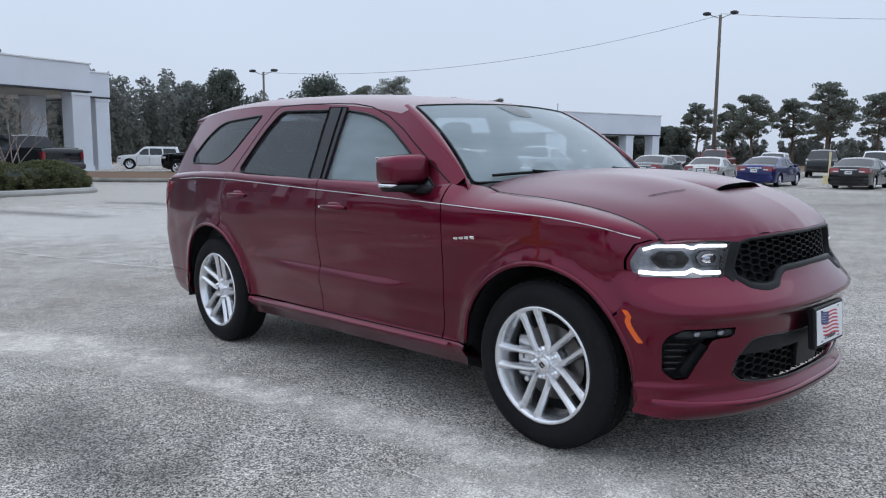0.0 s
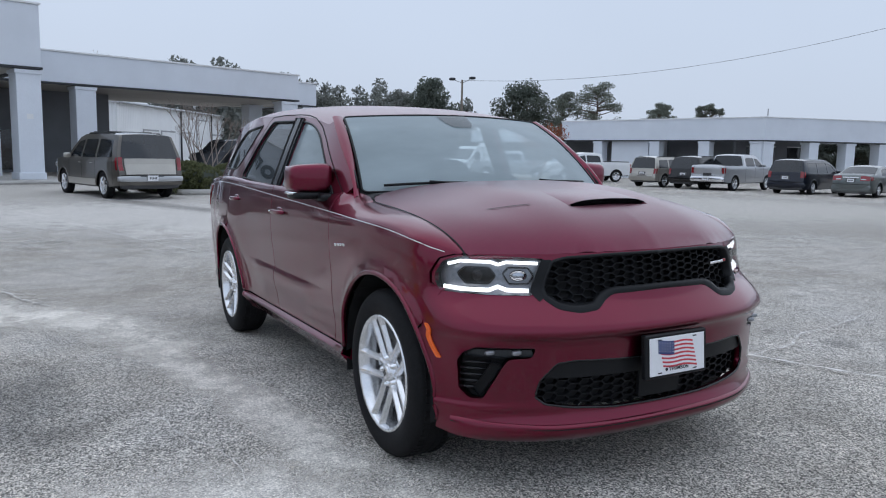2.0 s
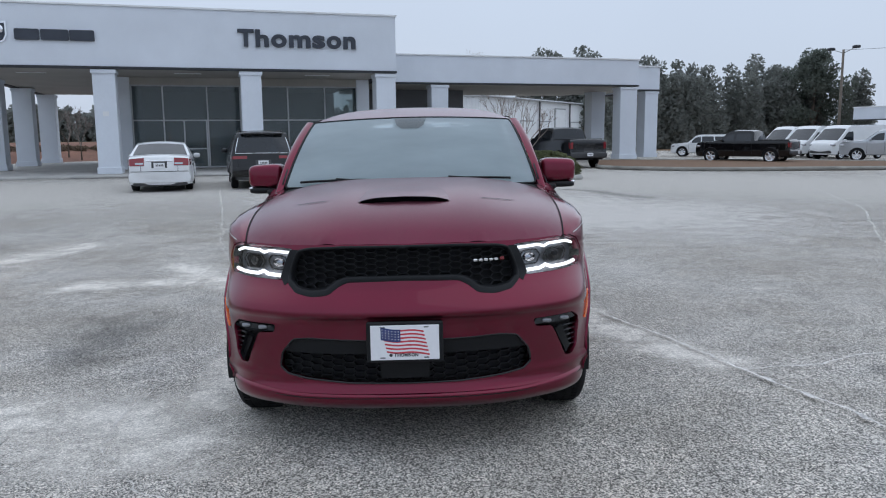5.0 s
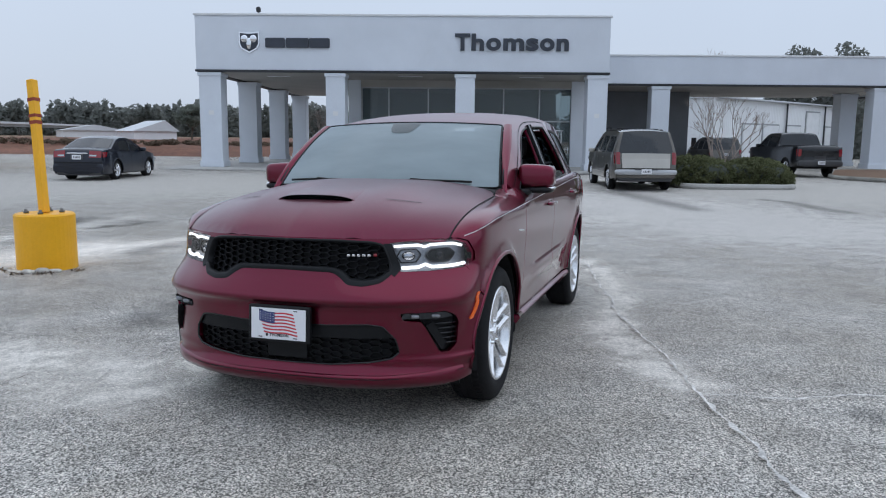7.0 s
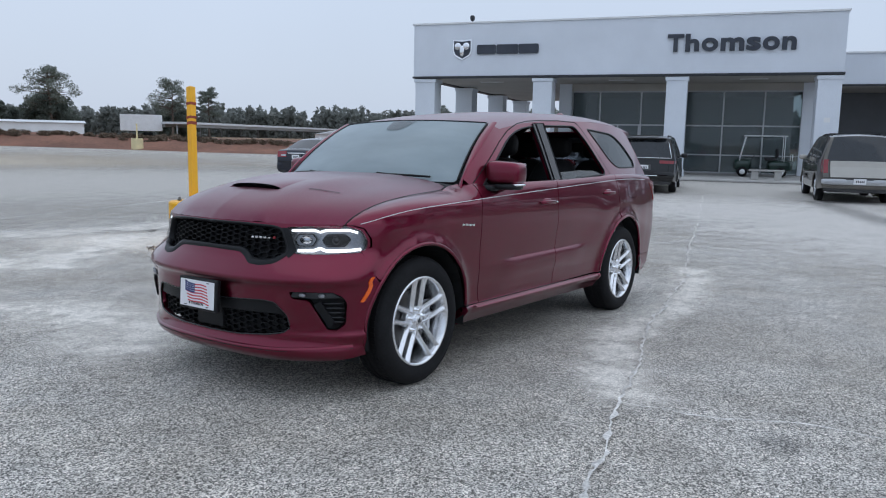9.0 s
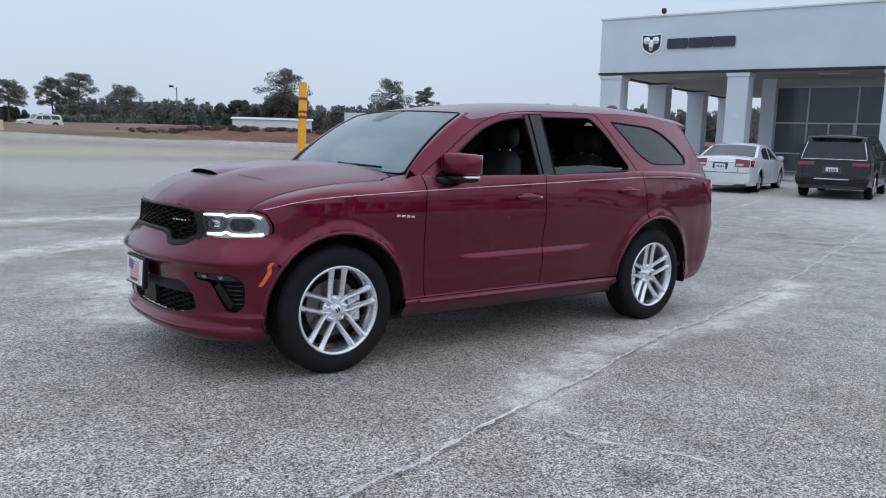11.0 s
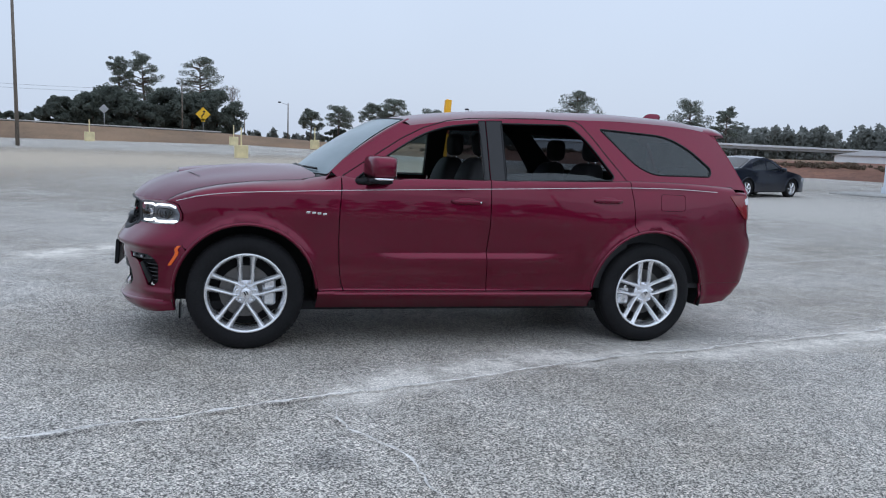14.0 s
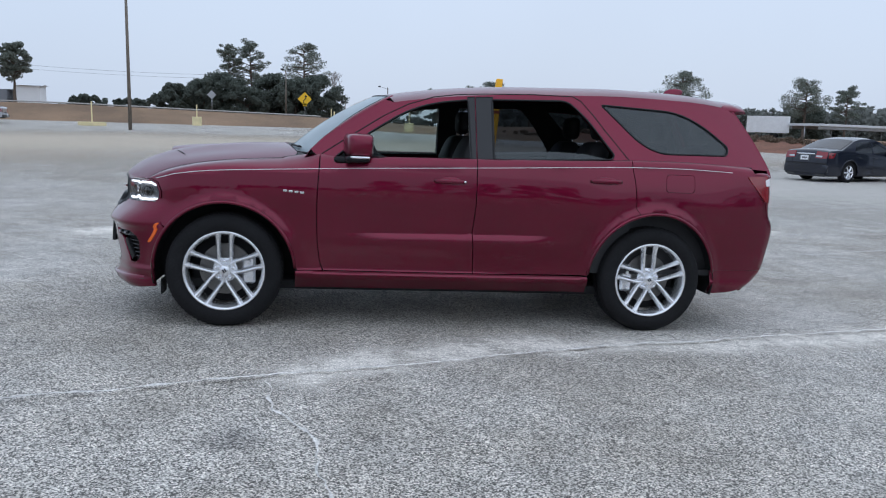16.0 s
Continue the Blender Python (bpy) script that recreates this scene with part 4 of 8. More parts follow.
def branch_mesh(name, segs, mat, parent):
    bm = bmesh.new()
    for p, q, r0, r1 in segs:
        cyl_into(bm, p, q, r0, r1, 6, False)
    return part(name, bm, mat, parent, smooth=True)


def tree(kind, x, y, h, spread, seed, label):
    rng = random.Random(seed)
    z = site_z(x, y)
    t = thing("tree", Matrix.Translation((x, y, z - 0.1)), label, "tree")
    h = h - z
    segs, clumps = [], []
    lean = Vector((rng.uniform(-0.04, 0.04), rng.uniform(-0.04, 0.04), 1))
    r = 0.022 * h + 0.06
    if kind == "pine":
        top = lean * h * 0.93
        prev = Vector()
        for i in range(1, 6):
            p = lean * (h * 0.93 * i / 5) + Vector((rng.uniform(-0.1, 0.1), rng.uniform(-0.1, 0.1), 0))
            segs.append((prev, p, r * (1 - 0.17 * (i - 1)), r * (1 - 0.17 * i)))
            prev = p
        for i in range(44):
            f = 0.40 + 0.56 * i / 43
            p = lean * h * f
            a = rng.uniform(0, 6.28)
            ln = spread * 0.5 * (1.05 - 0.75 * abs(f - 0.62) / 0.4) * rng.uniform(0.6, 1.0)
            q = p + Vector((math.cos(a) * ln, math.sin(a) * ln, rng.uniform(0.2, 1.0)))
            segs.append((p, q, r * 0.28, r * 0.1))
            clumps.append((q.x, q.y, q.z, spread * rng.uniform(0.07, 0.14)))
            m = (p + q) / 2
            if rng.random() < 0.6:
                clumps.append((m.x + rng.uniform(-.5, .5), m.y + rng.uniform(-.5, .5), m.z + 0.4, spread * rng.uniform(0.06, 0.12)))
        clumps.append((top.x, top.y, h * 0.95, spread * 0.15))
        branch_mesh("trunk", segs, M_BARK, t)
        leaf_cloud("crown", clumps, 8000, 0.125, M_PINE, t, seed, 0.6)
    elif kind == "oak":
        segs.append((Vector(), lean * h * 0.4, r * 1.2, r * 0.8))
        for i in range(60):
            a, el = rng.uniform(0, 6.28), (i + 0.5) / 60
            wide = math.sqrt(max(0.05, 1 - (2 * el - 0.75) ** 2 * 0.55)) if el < 0.8 else math.sqrt(max(0.02, 1 - el)) * 1.7
            rad = spread * 0.42 * wide * rng.uniform(0.35, 1.0)
            q = Vector((math.cos(a) * rad, math.sin(a) * rad, h * (0.06 + 0.84 * el)))
            if i % 5 == 0:
                segs.append((lean * h * rng.uniform(0.1, 0.4), q, r * 0.35, r * 0.1))
            clumps.append((q.x, q.y, q.z, rng.uniform(0.10, 0.17) * min(spread, h)))
        branch_mesh("trunk", segs, M_BARK, t)
        leaf_cloud("crown", clumps, 15000, 0.20, M_OAK, t, seed, 0.85)
    else:
        def grow(p, d, ln, rad, depth):
            q = p + d * ln
            segs.append((p, q, rad, rad * 0.65))
            if depth == 0:
                return
            for _ in range(3):
                nd = (d + Vector((rng.uniform(-0.6, 0.6), rng.uniform(-0.6, 0.6), rng.uniform(-0.1, 0.5)))).normalized()
                grow(q, nd, ln * rng.uniform(0.6, 0.85), rad * 0.6, depth - 1)
        grow(Vector(), lean.normalized(), h * 0.27, r * 0.45, 5)
        branch_mesh("trunk", segs[:4], M_BARK, t)
        branch_mesh("crown", segs[4:], M_TWIG, t)
    return t


TREES = [
    ("oak", -100, 52, 13.9, 11), ("oak", -97, 67, 13.6, 12), ("pine", -97, 75, 11.5, 8), ("pine", -95, 80, 12.9, 10), ("pine", -85, 84, 9.4, 7),
    ("pine", -82, 92, 9.6, 6), ("pine", -45, 89, 7.2, 5.2), ("pine", -39, 92, 8.3, 6.0), ("pine", -37, 100, 8.0, 5.5), ("pine", -31, 95, 9.4, 6.6), ("pine", -27, 100, 8.4, 5.6),
    ("oak", -54, 96, 4.0, 5), ("oak", -53, 86, 5.4, 8), ("oak", -48.5, 88, 5.0, 7), ("oak", -58, 83, 5.2, 8), ("pine", -44.5, 98, 7.4, 5.0), ("pine", -34, 104, 8.2, 5.6), ("pine", -22, 108, 9.0, 6.5), ("pine", -16, 110, 9.2, 7), ("pine", -8, 112, 8.8, 6.5),
]
TREES_SOUTH = [
    ("oak", 27, -129, 7.6, 9.5), ("oak", 22.5, -131, 8.8, 12), ("oak", 7, -132, 9.2, 12), ("oak", 20, -134, 10.0, 14.5), ("oak", 11, -134, 10.2, 11), ("oak", 3, -134, 10.3, 11), ("oak", 15, -131, 7.5, 11), ("pine", 21, -151, 16.0, 7), ("pine", 16, -149, 16.7, 7.5), ("pine", 6, -149, 16.7, 9.5), ("bare", 0, -144, 14.2, 7),
    ("oak", 34, -107, 4.6, 7.5), ("oak", 29, -109, 4.3, 6.5), ("pine", 39, -95, 9.6, 5), ("pine", -17, -168, 8.2, 6), ("pine", -23, -167, 9.3, 8), ("pine", -30, -163, 9.8, 7), ("pine", -34, -160, 11.3, 8.5), ("pine", -42, -158, 8.9, 8.5), ("oak", -24, -172, 4.9, 10),
    ("pine", -64, -130, 12.6, 10), ("oak", -66, -134, 9.3, 13), ("pine", -98, -144, 13.2, 10.5), ("oak", -103, -150, 9.4, 11), ("oak", -61, -144, 7.5, 13), ("pine", -107, -143, 11.7, 7), ("pine", -83, -62, 5.0, 5),
    ("bare", -76, 5, 12.4, 6), ("bare", -51, -27, 4.7, 5), ("bare", -50, -25.6, 4.0, 5), ("bare", -52, -29, 4.2, 5), ("bare", -44, -160, 7.5, 6),
]
NAMES = {"pine": "tall pine with a bare trunk and ragged dark crown", "oak": "broad dense dark-green evergreen tree", "bare": "leafless winter tree with fine pale twigs"}
for i, (kind, x, y, h, s) in enumerate(TREES + TREES_SOUTH):
    tree(kind, x, y, h, s, 100 + i, NAMES[kind])


def woods(path, height, depth, count, size, seed, label, mat, gap=2.6):
    rng = random.Random(seed)
    clumps = []
    for (x0, y0), (x1, y1) in zip(path, path[1:]):
        ln = math.hypot(x1 - x0, y1 - y0)
        for _ in range(int(ln / gap * depth / 8)):
            t = rng.random()
            nx, ny = -(y1 - y0) / ln, (x1 - x0) / ln
            d = rng.uniform(-depth / 2, depth / 2)
            top = height * rng.uniform(0.72, 1.0) * (1.12 if rng.random() < 0.12 else 1)
            wide = rng.uniform(0.16, 0.26) * height
            x, y = x0 + (x1 - x0) * t + nx * d, y0 + (y1 - y0) * t + ny * d
            for k in range(7):
                f = k / 6
                clumps.append((x + rng.uniform(-0.5, 0.5), y + rng.uniform(-0.5, 0.5), top * (0.05 + 0.86 * f), wide * (1.0 - 0.55 * f ** 1.5)))
    ob = leaf_cloud("woods", clumps, count, size, mat, None, seed, 0.9)
    return tagged(ob, label, "woods", "", "stuff")


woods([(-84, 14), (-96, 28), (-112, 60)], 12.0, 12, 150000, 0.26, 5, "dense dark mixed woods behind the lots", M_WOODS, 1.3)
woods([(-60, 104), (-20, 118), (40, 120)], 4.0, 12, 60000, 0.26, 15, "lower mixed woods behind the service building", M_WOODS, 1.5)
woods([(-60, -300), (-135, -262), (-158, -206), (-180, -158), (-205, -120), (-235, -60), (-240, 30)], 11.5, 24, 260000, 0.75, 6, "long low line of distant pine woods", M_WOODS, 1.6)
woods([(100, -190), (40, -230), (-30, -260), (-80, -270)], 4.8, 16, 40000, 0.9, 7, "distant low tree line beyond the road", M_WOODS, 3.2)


def scrub(line, seed, label):
    """Low winter brush growing along the top of the bank."""
    rng = random.Random(seed)
    clumps = []
    for x, y in dense(line, 0.55, False):
        for _ in range(3):
            px, py = x + rng.uniform(-2.5, 2.0), y + rng.uniform(-3.0, 1.0)
            clumps.append((px, py, site_z(px, py) + rng.uniform(0.0, 0.22), rng.uniform(0.15, 0.5)))
    ob = leaf_cloud("scrub", clumps, 42000, 0.085, M_SCRUB, None, seed, 0.55)
    return tagged(ob, label, "brush", "", "stuff")


scrub([(-88, -20), (-55, -31.5), (-44, -36), (-39.5, -44), (-33.5, -57), (-25, -64), (-17, -64)], 8, "low brown winter brush along the clay bank")


def hedge(name, cx, cy, half, seed, label):
    x, y = cx, cy
    t = thing("hedge", Matrix.Translation((x, y, ground_z(x, y) + 0.1)), label, "hedge", "clipped hedges in the bed")
    rng = random.Random(seed)
    clumps = []
    # sprays over a clipped, slightly lumpy mound
    for _ in range(800):
        a, c = rng.uniform(0, 6.28), rng.random()
        r = (1 - c ** 2.6) ** 0.5
        w = rng.uniform(0.90, 1.05)
        clumps.append((math.cos(a) * r * half[0] * w, math.sin(a) * r * half[1] * w, (0.10 + 1.70 * c * w) * half[2], rng.uniform(0.07, 0.13)))
    segs = [(Vector((rng.uniform(-0.2, 0.2), rng.uniform(-0.2, 0.2), -0.1)), Vector(c[:3]), 0.02, 0.008) for c in clumps[:24]]
    branch_mesh("stems", segs, M_BARK, t)
    lump("dense_heart", (0, 0, half[2] * 0.80), (half[0] * 0.86, half[1] * 0.86, half[2] * 0.76), M_OAK, t, 0.7, 18, 10)
    leaf_cloud("leaves", clumps, 38000, 0.036, M_HEDGE, t, seed, 0.9)
    return t


bed = BASE @ Matrix.Translation((0, 0, 0))
bm = bmesh.new()
pts = rounded([(19.6, -11.3), (23.3, -11.3), (23.3, -5.5), (19.6, -5.5)], 0.8, 5)
vs = [bm.verts.new((x, y, 0.13)) for x, y in pts]
f0 = bm.faces.new(vs)
ex = bmesh.ops.extrude_face_region(bm, geom=[f0])
for v in ex["geom"]:
    if isinstance(v, bmesh.types.BMVert):
        v.co.z = -0.3
bedob = part("planting_bed", bm, M_MULCH)
bedob.matrix_world = BASE
tagged(bedob, "kerbed planting bed strewn with pine straw", "bed", "", "structure")
bm = bmesh.new()
tube_into(bm, [(x, y, 0.08) for x, y in dense(pts, 0.5)], 0.10, 8, True)
kb = part("bed_kerb", bm, M_CONCRETE)
kb.matrix_world = BASE
tagged(kb, "rounded concrete kerb round the bed", "kerb", "", "structure")
p = BASE @ Vector((20.3, -9.9, 0))
hedge("hedge", p.x, p.y, (1.15, 1.3, 0.50), 41, "clipped dark green hedge mound in a kerbed bed")
p = BASE @ Vector((22.3, -9.9, 0))
hedge("hedge", p.x, p.y, (1.05, 1.2, 0.47), 42, "clipped dark green hedge mound in a kerbed bed")
p = BASE @ Vector((21.5, -8.0, 0))
hedge("hedge", p.x, p.y, (1.2, 1.0, 0.42), 43, "clipped dark green hedge mound in a kerbed bed")


def myrtle(x, y, h, seed, label, leaves=None):
    rng = random.Random(seed)
    t = thing("small_tree", Matrix.Translation((x, y, ground_z(x, y) + 0.1)), label, "tree")
    segs = []

    def grow(p, d, ln, rad, depth):
        q = p + d * ln
        segs.append((p, q, rad, rad * 0.7))
        if depth:
            for _ in range(2 if depth > 2 else 3):
                nd = (d + Vector((rng.uniform(-0.5, 0.5), rng.uniform(-0.5, 0.5), rng.uniform(-0.05, 0.3)))).normalized()
                grow(q, nd, ln * rng.uniform(0.6, 0.8), rad * 0.62, depth - 1)
    for i in range(6):
        a = 6.28 * i / 6 + rng.uniform(-0.3, 0.3)
        grow(Vector((0.07 * math.cos(a), 0.07 * math.sin(a), -0.15)), Vector((0.36 * math.cos(a), 0.36 * math.sin(a), 1)).normalized(), h * 0.33, 0.036, 5)
    branch_mesh("trunk", segs[:6], M_PALEBARK, t)
    branch_mesh("bare_crown", segs[6:], M_PALEBARK, t)
    if leaves:
        cl = [(q.x, q.y, q.z, 0.35) for p, q, a, b in segs[6::3]]
        leaf_cloud("crown", cl, 2600, 0.06, leaves, t, seed, 0.9)
    return t


p = BASE @ Vector((21.6, -8.9, 0))
myrtle(p.x, p.y, 3.1, 51, "bare crape myrtle with several pale trunks in a kerbed bed")
myrtle(-35.7, 26.4, 3.6, 52, "small tree with russet leaves on a grass island", M_REDLEAF)

# grass island across the lot
def island(pts, label):
    bm = bmesh.new()
    vs = [bm.verts.new((x, y, ground_z(x, y) + 0.14)) for x, y in pts]
    f0 = bm.faces.new(vs)
    ex = bmesh.ops.extrude_face_region(bm, geom=[f0])
    for v in ex["geom"]:
        if isinstance(v, bmesh.types.BMVert):
            v.co.z -= 0.3
    ob = part("island", bm, M_MULCH)
    tagged(ob, label, "island", "", "structure")
    kb = tube("island_kerb", [(x, y, ground_z(x, y) + 0.10) for x, y in dense(pts, 0.8)], 0.09, M_OLDKERB, None, 8, True)
    tagged(kb, "rounded concrete kerb round the island", "kerb", "", "structure")


island(rounded([(-26.5, 11.5), (-28.8, 22.0), (-33.5, 27.5), (-37.5, 27.5), (-39, 22), (-40, 9.5), (-29, 7.5)], 2.0, 5), "dry grassy island with brown pine straw")

# ---------------------------------------------------------------- the red three-row SUV
# Its own frame: x to the nose, y to its left, z up from the ground under it; the axles are at x = +-1.5215.
AXLE, HUB_Z, TYRE_R = 1.5215, 0.385, 0.387
NOSE = table([(0.20, 2.27), (0.225, 2.325), (0.25, 2.366), (0.275, 2.384), (0.295, 2.386), (0.315, 2.376), (0.345, 2.360), (0.42, 2.362), (0.52, 2.372), (0.60, 2.380), (0.640, 2.387), (0.662, 2.399),
              (0.676, 2.4155), (0.688, 2.4175), (0.70, 2.413), (0.72, 2.402), (0.76, 2.379), (0.80, 2.358), (0.85, 2.342), (0.93, 2.332), (1.00, 2.315)])
TAIL = table([(0.24, -2.30), (0.34, -2.40), (0.48, -2.51), (0.60, -2.53), (0.78, -2.552), (0.84, -2.535), (0.90, -2.508), (1.10, -2.498), (1.25, -2.48)])
WIDTH = table([(0.20, 0.845), (0.27, 0.893), (0.33, 0.922), (0.385, 0.938), (0.405, 0.926), (0.50, 0.926), (0.60, 0.934), (0.70, 0.938), (0.80, 0.942),
               (0.88, 0.948), (0.94, 0.950), (1.0, 0.948), (1.08, 0.943), (1.15, 0.935), (1.22, 0.924), (1.30, 0.91)])
FRAC = (0, 0.32, 0.55, 0.72, 0.84, 0.93, 0.98, 1.0)
DROP_LOW = (0, 0.014, 0.060, 0.130, 0.200, 0.295, 0.415, 0.60)
DROP_TOP = (0, 0.030, 0.105, 0.195, 0.280, 0.380, 0.470, 0.62)
S_FRONT = (0, 0.30, 0.515, 0.69, 0.82, 0.95, 1.08, 1.26)
SIDE_X = [1.45 - 0.20 * k for k in range(18)]          # 1.45 ... -1.95
S_SIDE = [1.61 + 0.20 * k for k in range(18)]
S_REAR = [S_SIDE[-1] + d for d in (0.24, 0.42, 0.58, 0.85, 1.30)]
STATIONS = list(S_FRONT) + S_SIDE + S_REAR
BELT = table([(2.06, 0.975), (1.974, 0.990), (1.837, 1.030), (1.594, 1.062), (1.236, 1.084), (0.865, 1.104), (-0.182, 1.152), (-1.0, 1.190), (-1.334, 1.204),
              (-1.659, 1.208), (-2.142, 1.195), (-2.4, 1.18)])


TUCK = table([(0.20, 0.055), (0.27, 0.045), (0.33, 0.028), (0.375, 0.009), (0.39, 0.008), (0.405, 0.020), (0.50, 0.012), (0.60, 0.003), (0.66, 0.0), (1.4, 0.0)])


def door_line(x):
    return 0.682 - 0.012 * x


def side_width(x, z):
    w = WIDTH(z) - TUCK(z) * smooth(1.28, 0.95, x) * smooth(-1.28, -0.95, x)
    if x > 1.0:
        w -= 0.030 * (x - 1.0) ** 2
    if x < -1.2:
        w -= 0.060 * (-1.2 - x) ** 2
    # the pressed line along the doors: undercut above, a narrow shelf below it
    fade = smooth(0.76, 0.42, x) * smooth(-0.86, -0.50, x)
    d = door_line(x) - z
    if fade > 0 and d < 0:
        w -= fade * 0.006 * math.exp(d / 0.10)
    elif fade > 0:
        t = min(1.0, d / 0.060)
        w += fade * (-0.006 + 0.016 * (1 - (1 - t) ** 2) - 0.010 * smooth(0.06, 0.26, d))
    return w


def flare(x, z):
    f = 0.0
    for ax, r in ((AXLE, 0.463), (-AXLE, 0.490)):
        d = math.hypot(x - ax, z - 0.385)
        f += 0.022 * math.exp(-((d - r) / 0.046) ** 2) * smooth(0.25, 0.42, z)
        if ax < 0:
            f += 0.012 * math.exp(-((d - r - 0.1) / 0.20) ** 2) * smooth(0.6, 0.8, z)
    return f


def station(k, z):
    if k < 8:
        t = smooth(0.70, 0.86, z)
        d = DROP_LOW[k] * (1 - t) + DROP_TOP[k] * t
        x = NOSE(z) - d
        return Vector((x, FRAC[k] * side_width(1.80, max(z, 0.33)), 0))
    if k < 26:
        x = SIDE_X[k - 8]
        return Vector((x, side_width(x, z), 0))
    q = k - 26
    xr, w = TAIL(z), side_width(-1.95, z)
    return Vector(((-2.20, xr + 0.085, xr + 0.03, xr + 0.010, xr)[q], w * (0.985, 0.945, 0.80, 0.5, 0.0)[q], 0))


def plan(s, z):
    """The body's outline at the height z."""
    m = abs(s)
    lo, hi = 0, len(STATIONS) - 1
    m = min(m, STATIONS[-1])
    while hi - lo > 1:
        mid = (lo + hi) // 2
        lo, hi = (mid, hi) if STATIONS[mid] <= m else (lo, mid)
    i = lo
    p1, p2 = station(i, z), station(i + 1, z)
    p0 = station(i - 1, z) if i else Vector((p2.x, -p2.y, 0))
    p3 = station(i + 2, z) if i + 2 < len(STATIONS) else Vector((p1.x, -p1.y, 0))
    s1, s2 = STATIONS[i], STATIONS[i + 1]
    s0 = STATIONS[i - 1] if i else -STATIONS[1]
    s3 = STATIONS[i + 2] if i + 2 < len(STATIONS) else 2 * s2 - s1
    h = s2 - s1
    t = (m - s1) / h
    m1, m2 = (p2 - p0) * (h / (s2 - s0)), (p3 - p1) * (h / (s3 - s1))
    p = p1 * (2 * t ** 3 - 3 * t * t + 1) + m1 * (t ** 3 - 2 * t * t + t) + p2 * (3 * t * t - 2 * t ** 3) + m2 * (t ** 3 - t * t)
    p.y = p.y + flare(p.x, z) * smooth(0.5, 0.8, p.y)
    p.z = z
    if s < 0:
        p.y = -p.y
    return p


def s_at_x(x, z):
    lo, hi = 0.6, S_REAR[1]
    for _ in range(34):
        mid = (lo + hi) / 2
        lo, hi = (mid, hi) if plan(mid, z).x > x else (lo, mid)
    return lo


def s_at_y(y, z):
    lo, hi = 0.0, 1.30
    for _ in range(34):
        mid = (lo + hi) / 2
        lo, hi = (mid, hi) if plan(mid, z).y < y else (lo, mid)
    return lo


# bonnet
def RISE(d):
    return 0.285 * (1 - math.exp(-(max(d, 0.0) / 0.33) ** 0.8))


def bonnet_front(y):
    a = abs(y) / 0.93
    return 2.318 - table(list(zip(FRAC, DROP_TOP)))(a)


BONNET_FRONT = table([(0.05 * k, bonnet_front(0.05 * k)) for k in range(18)])


def bonnet_z(x, y):
    a = abs(y)
    d = max(0.0, BONNET_FRONT(a) - x)
    z = 0.990 - 0.016 * (a / 0.78) ** 2 + RISE(d) * (1 - 0.265 * (a / 0.80) ** 3.5)
    z += 0.008 * math.exp(-((a - 0.32) / 0.11) ** 2) * smooth(0.12, 0.6, d) * smooth(1.15, 0.8, d)      # the ridges of the dome
    z -= 0.009 * math.exp(-((a - 0.56) / 0.12) ** 2) * smooth(0.05, 0.4, d) * smooth(1.1, 0.5, d)
    return z


EDGE_Y = table([(2.08, 0.772), (1.9, 0.788), (1.6, 0.800), (1.30, 0.804), (1.15, 0.796), (1.10, 0.786), (1.05, 0.778), (1.00, 0.788), (0.95, 0.826), (0.88, 0.862), (0.80, 0.886), (0.6, 0.903), (-0.4, 0.908), (-1.2, 0.900), (-1.7, 0.876), (-2.1, 0.838), (-2.4, 0.80)])


def top_edge(x):
    y = EDGE_Y(x)
    zb = BELT(x)
    bz = bonnet_z(x, y) if x > 1.0 else 0
    dz = 0.05 + 0.03 * smooth(-1.0, 0.7, x)
    cowl = table([(0.70, zb + dz), (0.80, 1.187), (0.90, 1.200), (0.96, 1.198), (1.02, 1.188), (1.08, 1.178), (1.15, bonnet_z(1.15, 0.79))])(x)
    z = bz if x > 1.15 else (cowl if x > 0.70 else zb + dz)
    return y, max(zb + 0.004, z)


SHOULDER = 0.12


def skin(s, v):
    """The lower body up to the belt, then the shoulder rolled over to the bonnet or the windows."""
    p = plan(s, v)
    zb = BELT(p.x)
    if v <= zb or abs(s) < 0.78:
        return p
    zb = BELT(plan(s, zb).x)
    p = plan(s, zb)
    t = min(1.0, max(0.0, (v - zb) / SHOULDER))
    y, z = top_edge(p.x)
    a = t * math.pi / 2
    k = 1 if s > 0 else -1
    flat = 0.62 * smooth(1.75, 1.2, p.x) * smooth(0.62, 0.86, p.x)
    cy, sz = math.cos(a) * (1 - flat) + (1 - t) * flat, math.sin(a) * (1 - flat) + t * flat
    return Vector((p.x, k * (y + (abs(p.y) - y) * cy), zb + (z - zb) * sz))


def skin_normal(s, v):
    d = 0.004
    return (skin(s + d, v) - skin(s - d, v)).cross(skin(s, v + d) - skin(s, v - d)).normalized()


# greenhouse
ROOF = table([(0.55, 1.632), (0.35, 1.672), (0.014, 1.722), (-0.42, 1.762), (-0.88, 1.782), (-1.35, 1.796), (-1.84, 1.788), (-2.25, 1.745), (-2.4, 1.72)])


def cabin_y(x, z):
    y = 0.915 - 0.40 * (z - 1.17) - 0.06 * max(0, z - 1.45) ** 1.5
    if x > 0.45:
        y -= 0.24 * (x - 0.45) ** 2
    if x < -0.9:
        y -= 0.058 * (-0.9 - x) ** 2
    return y


def roof_edge(x):
    return ROOF(x) - 0.085


def cabin_l(x, z):
    return Vector((x, cabin_y(x, z), z))


def cabin_r(x, z):
    return Vector((x, -cabin_y(x, z), z))


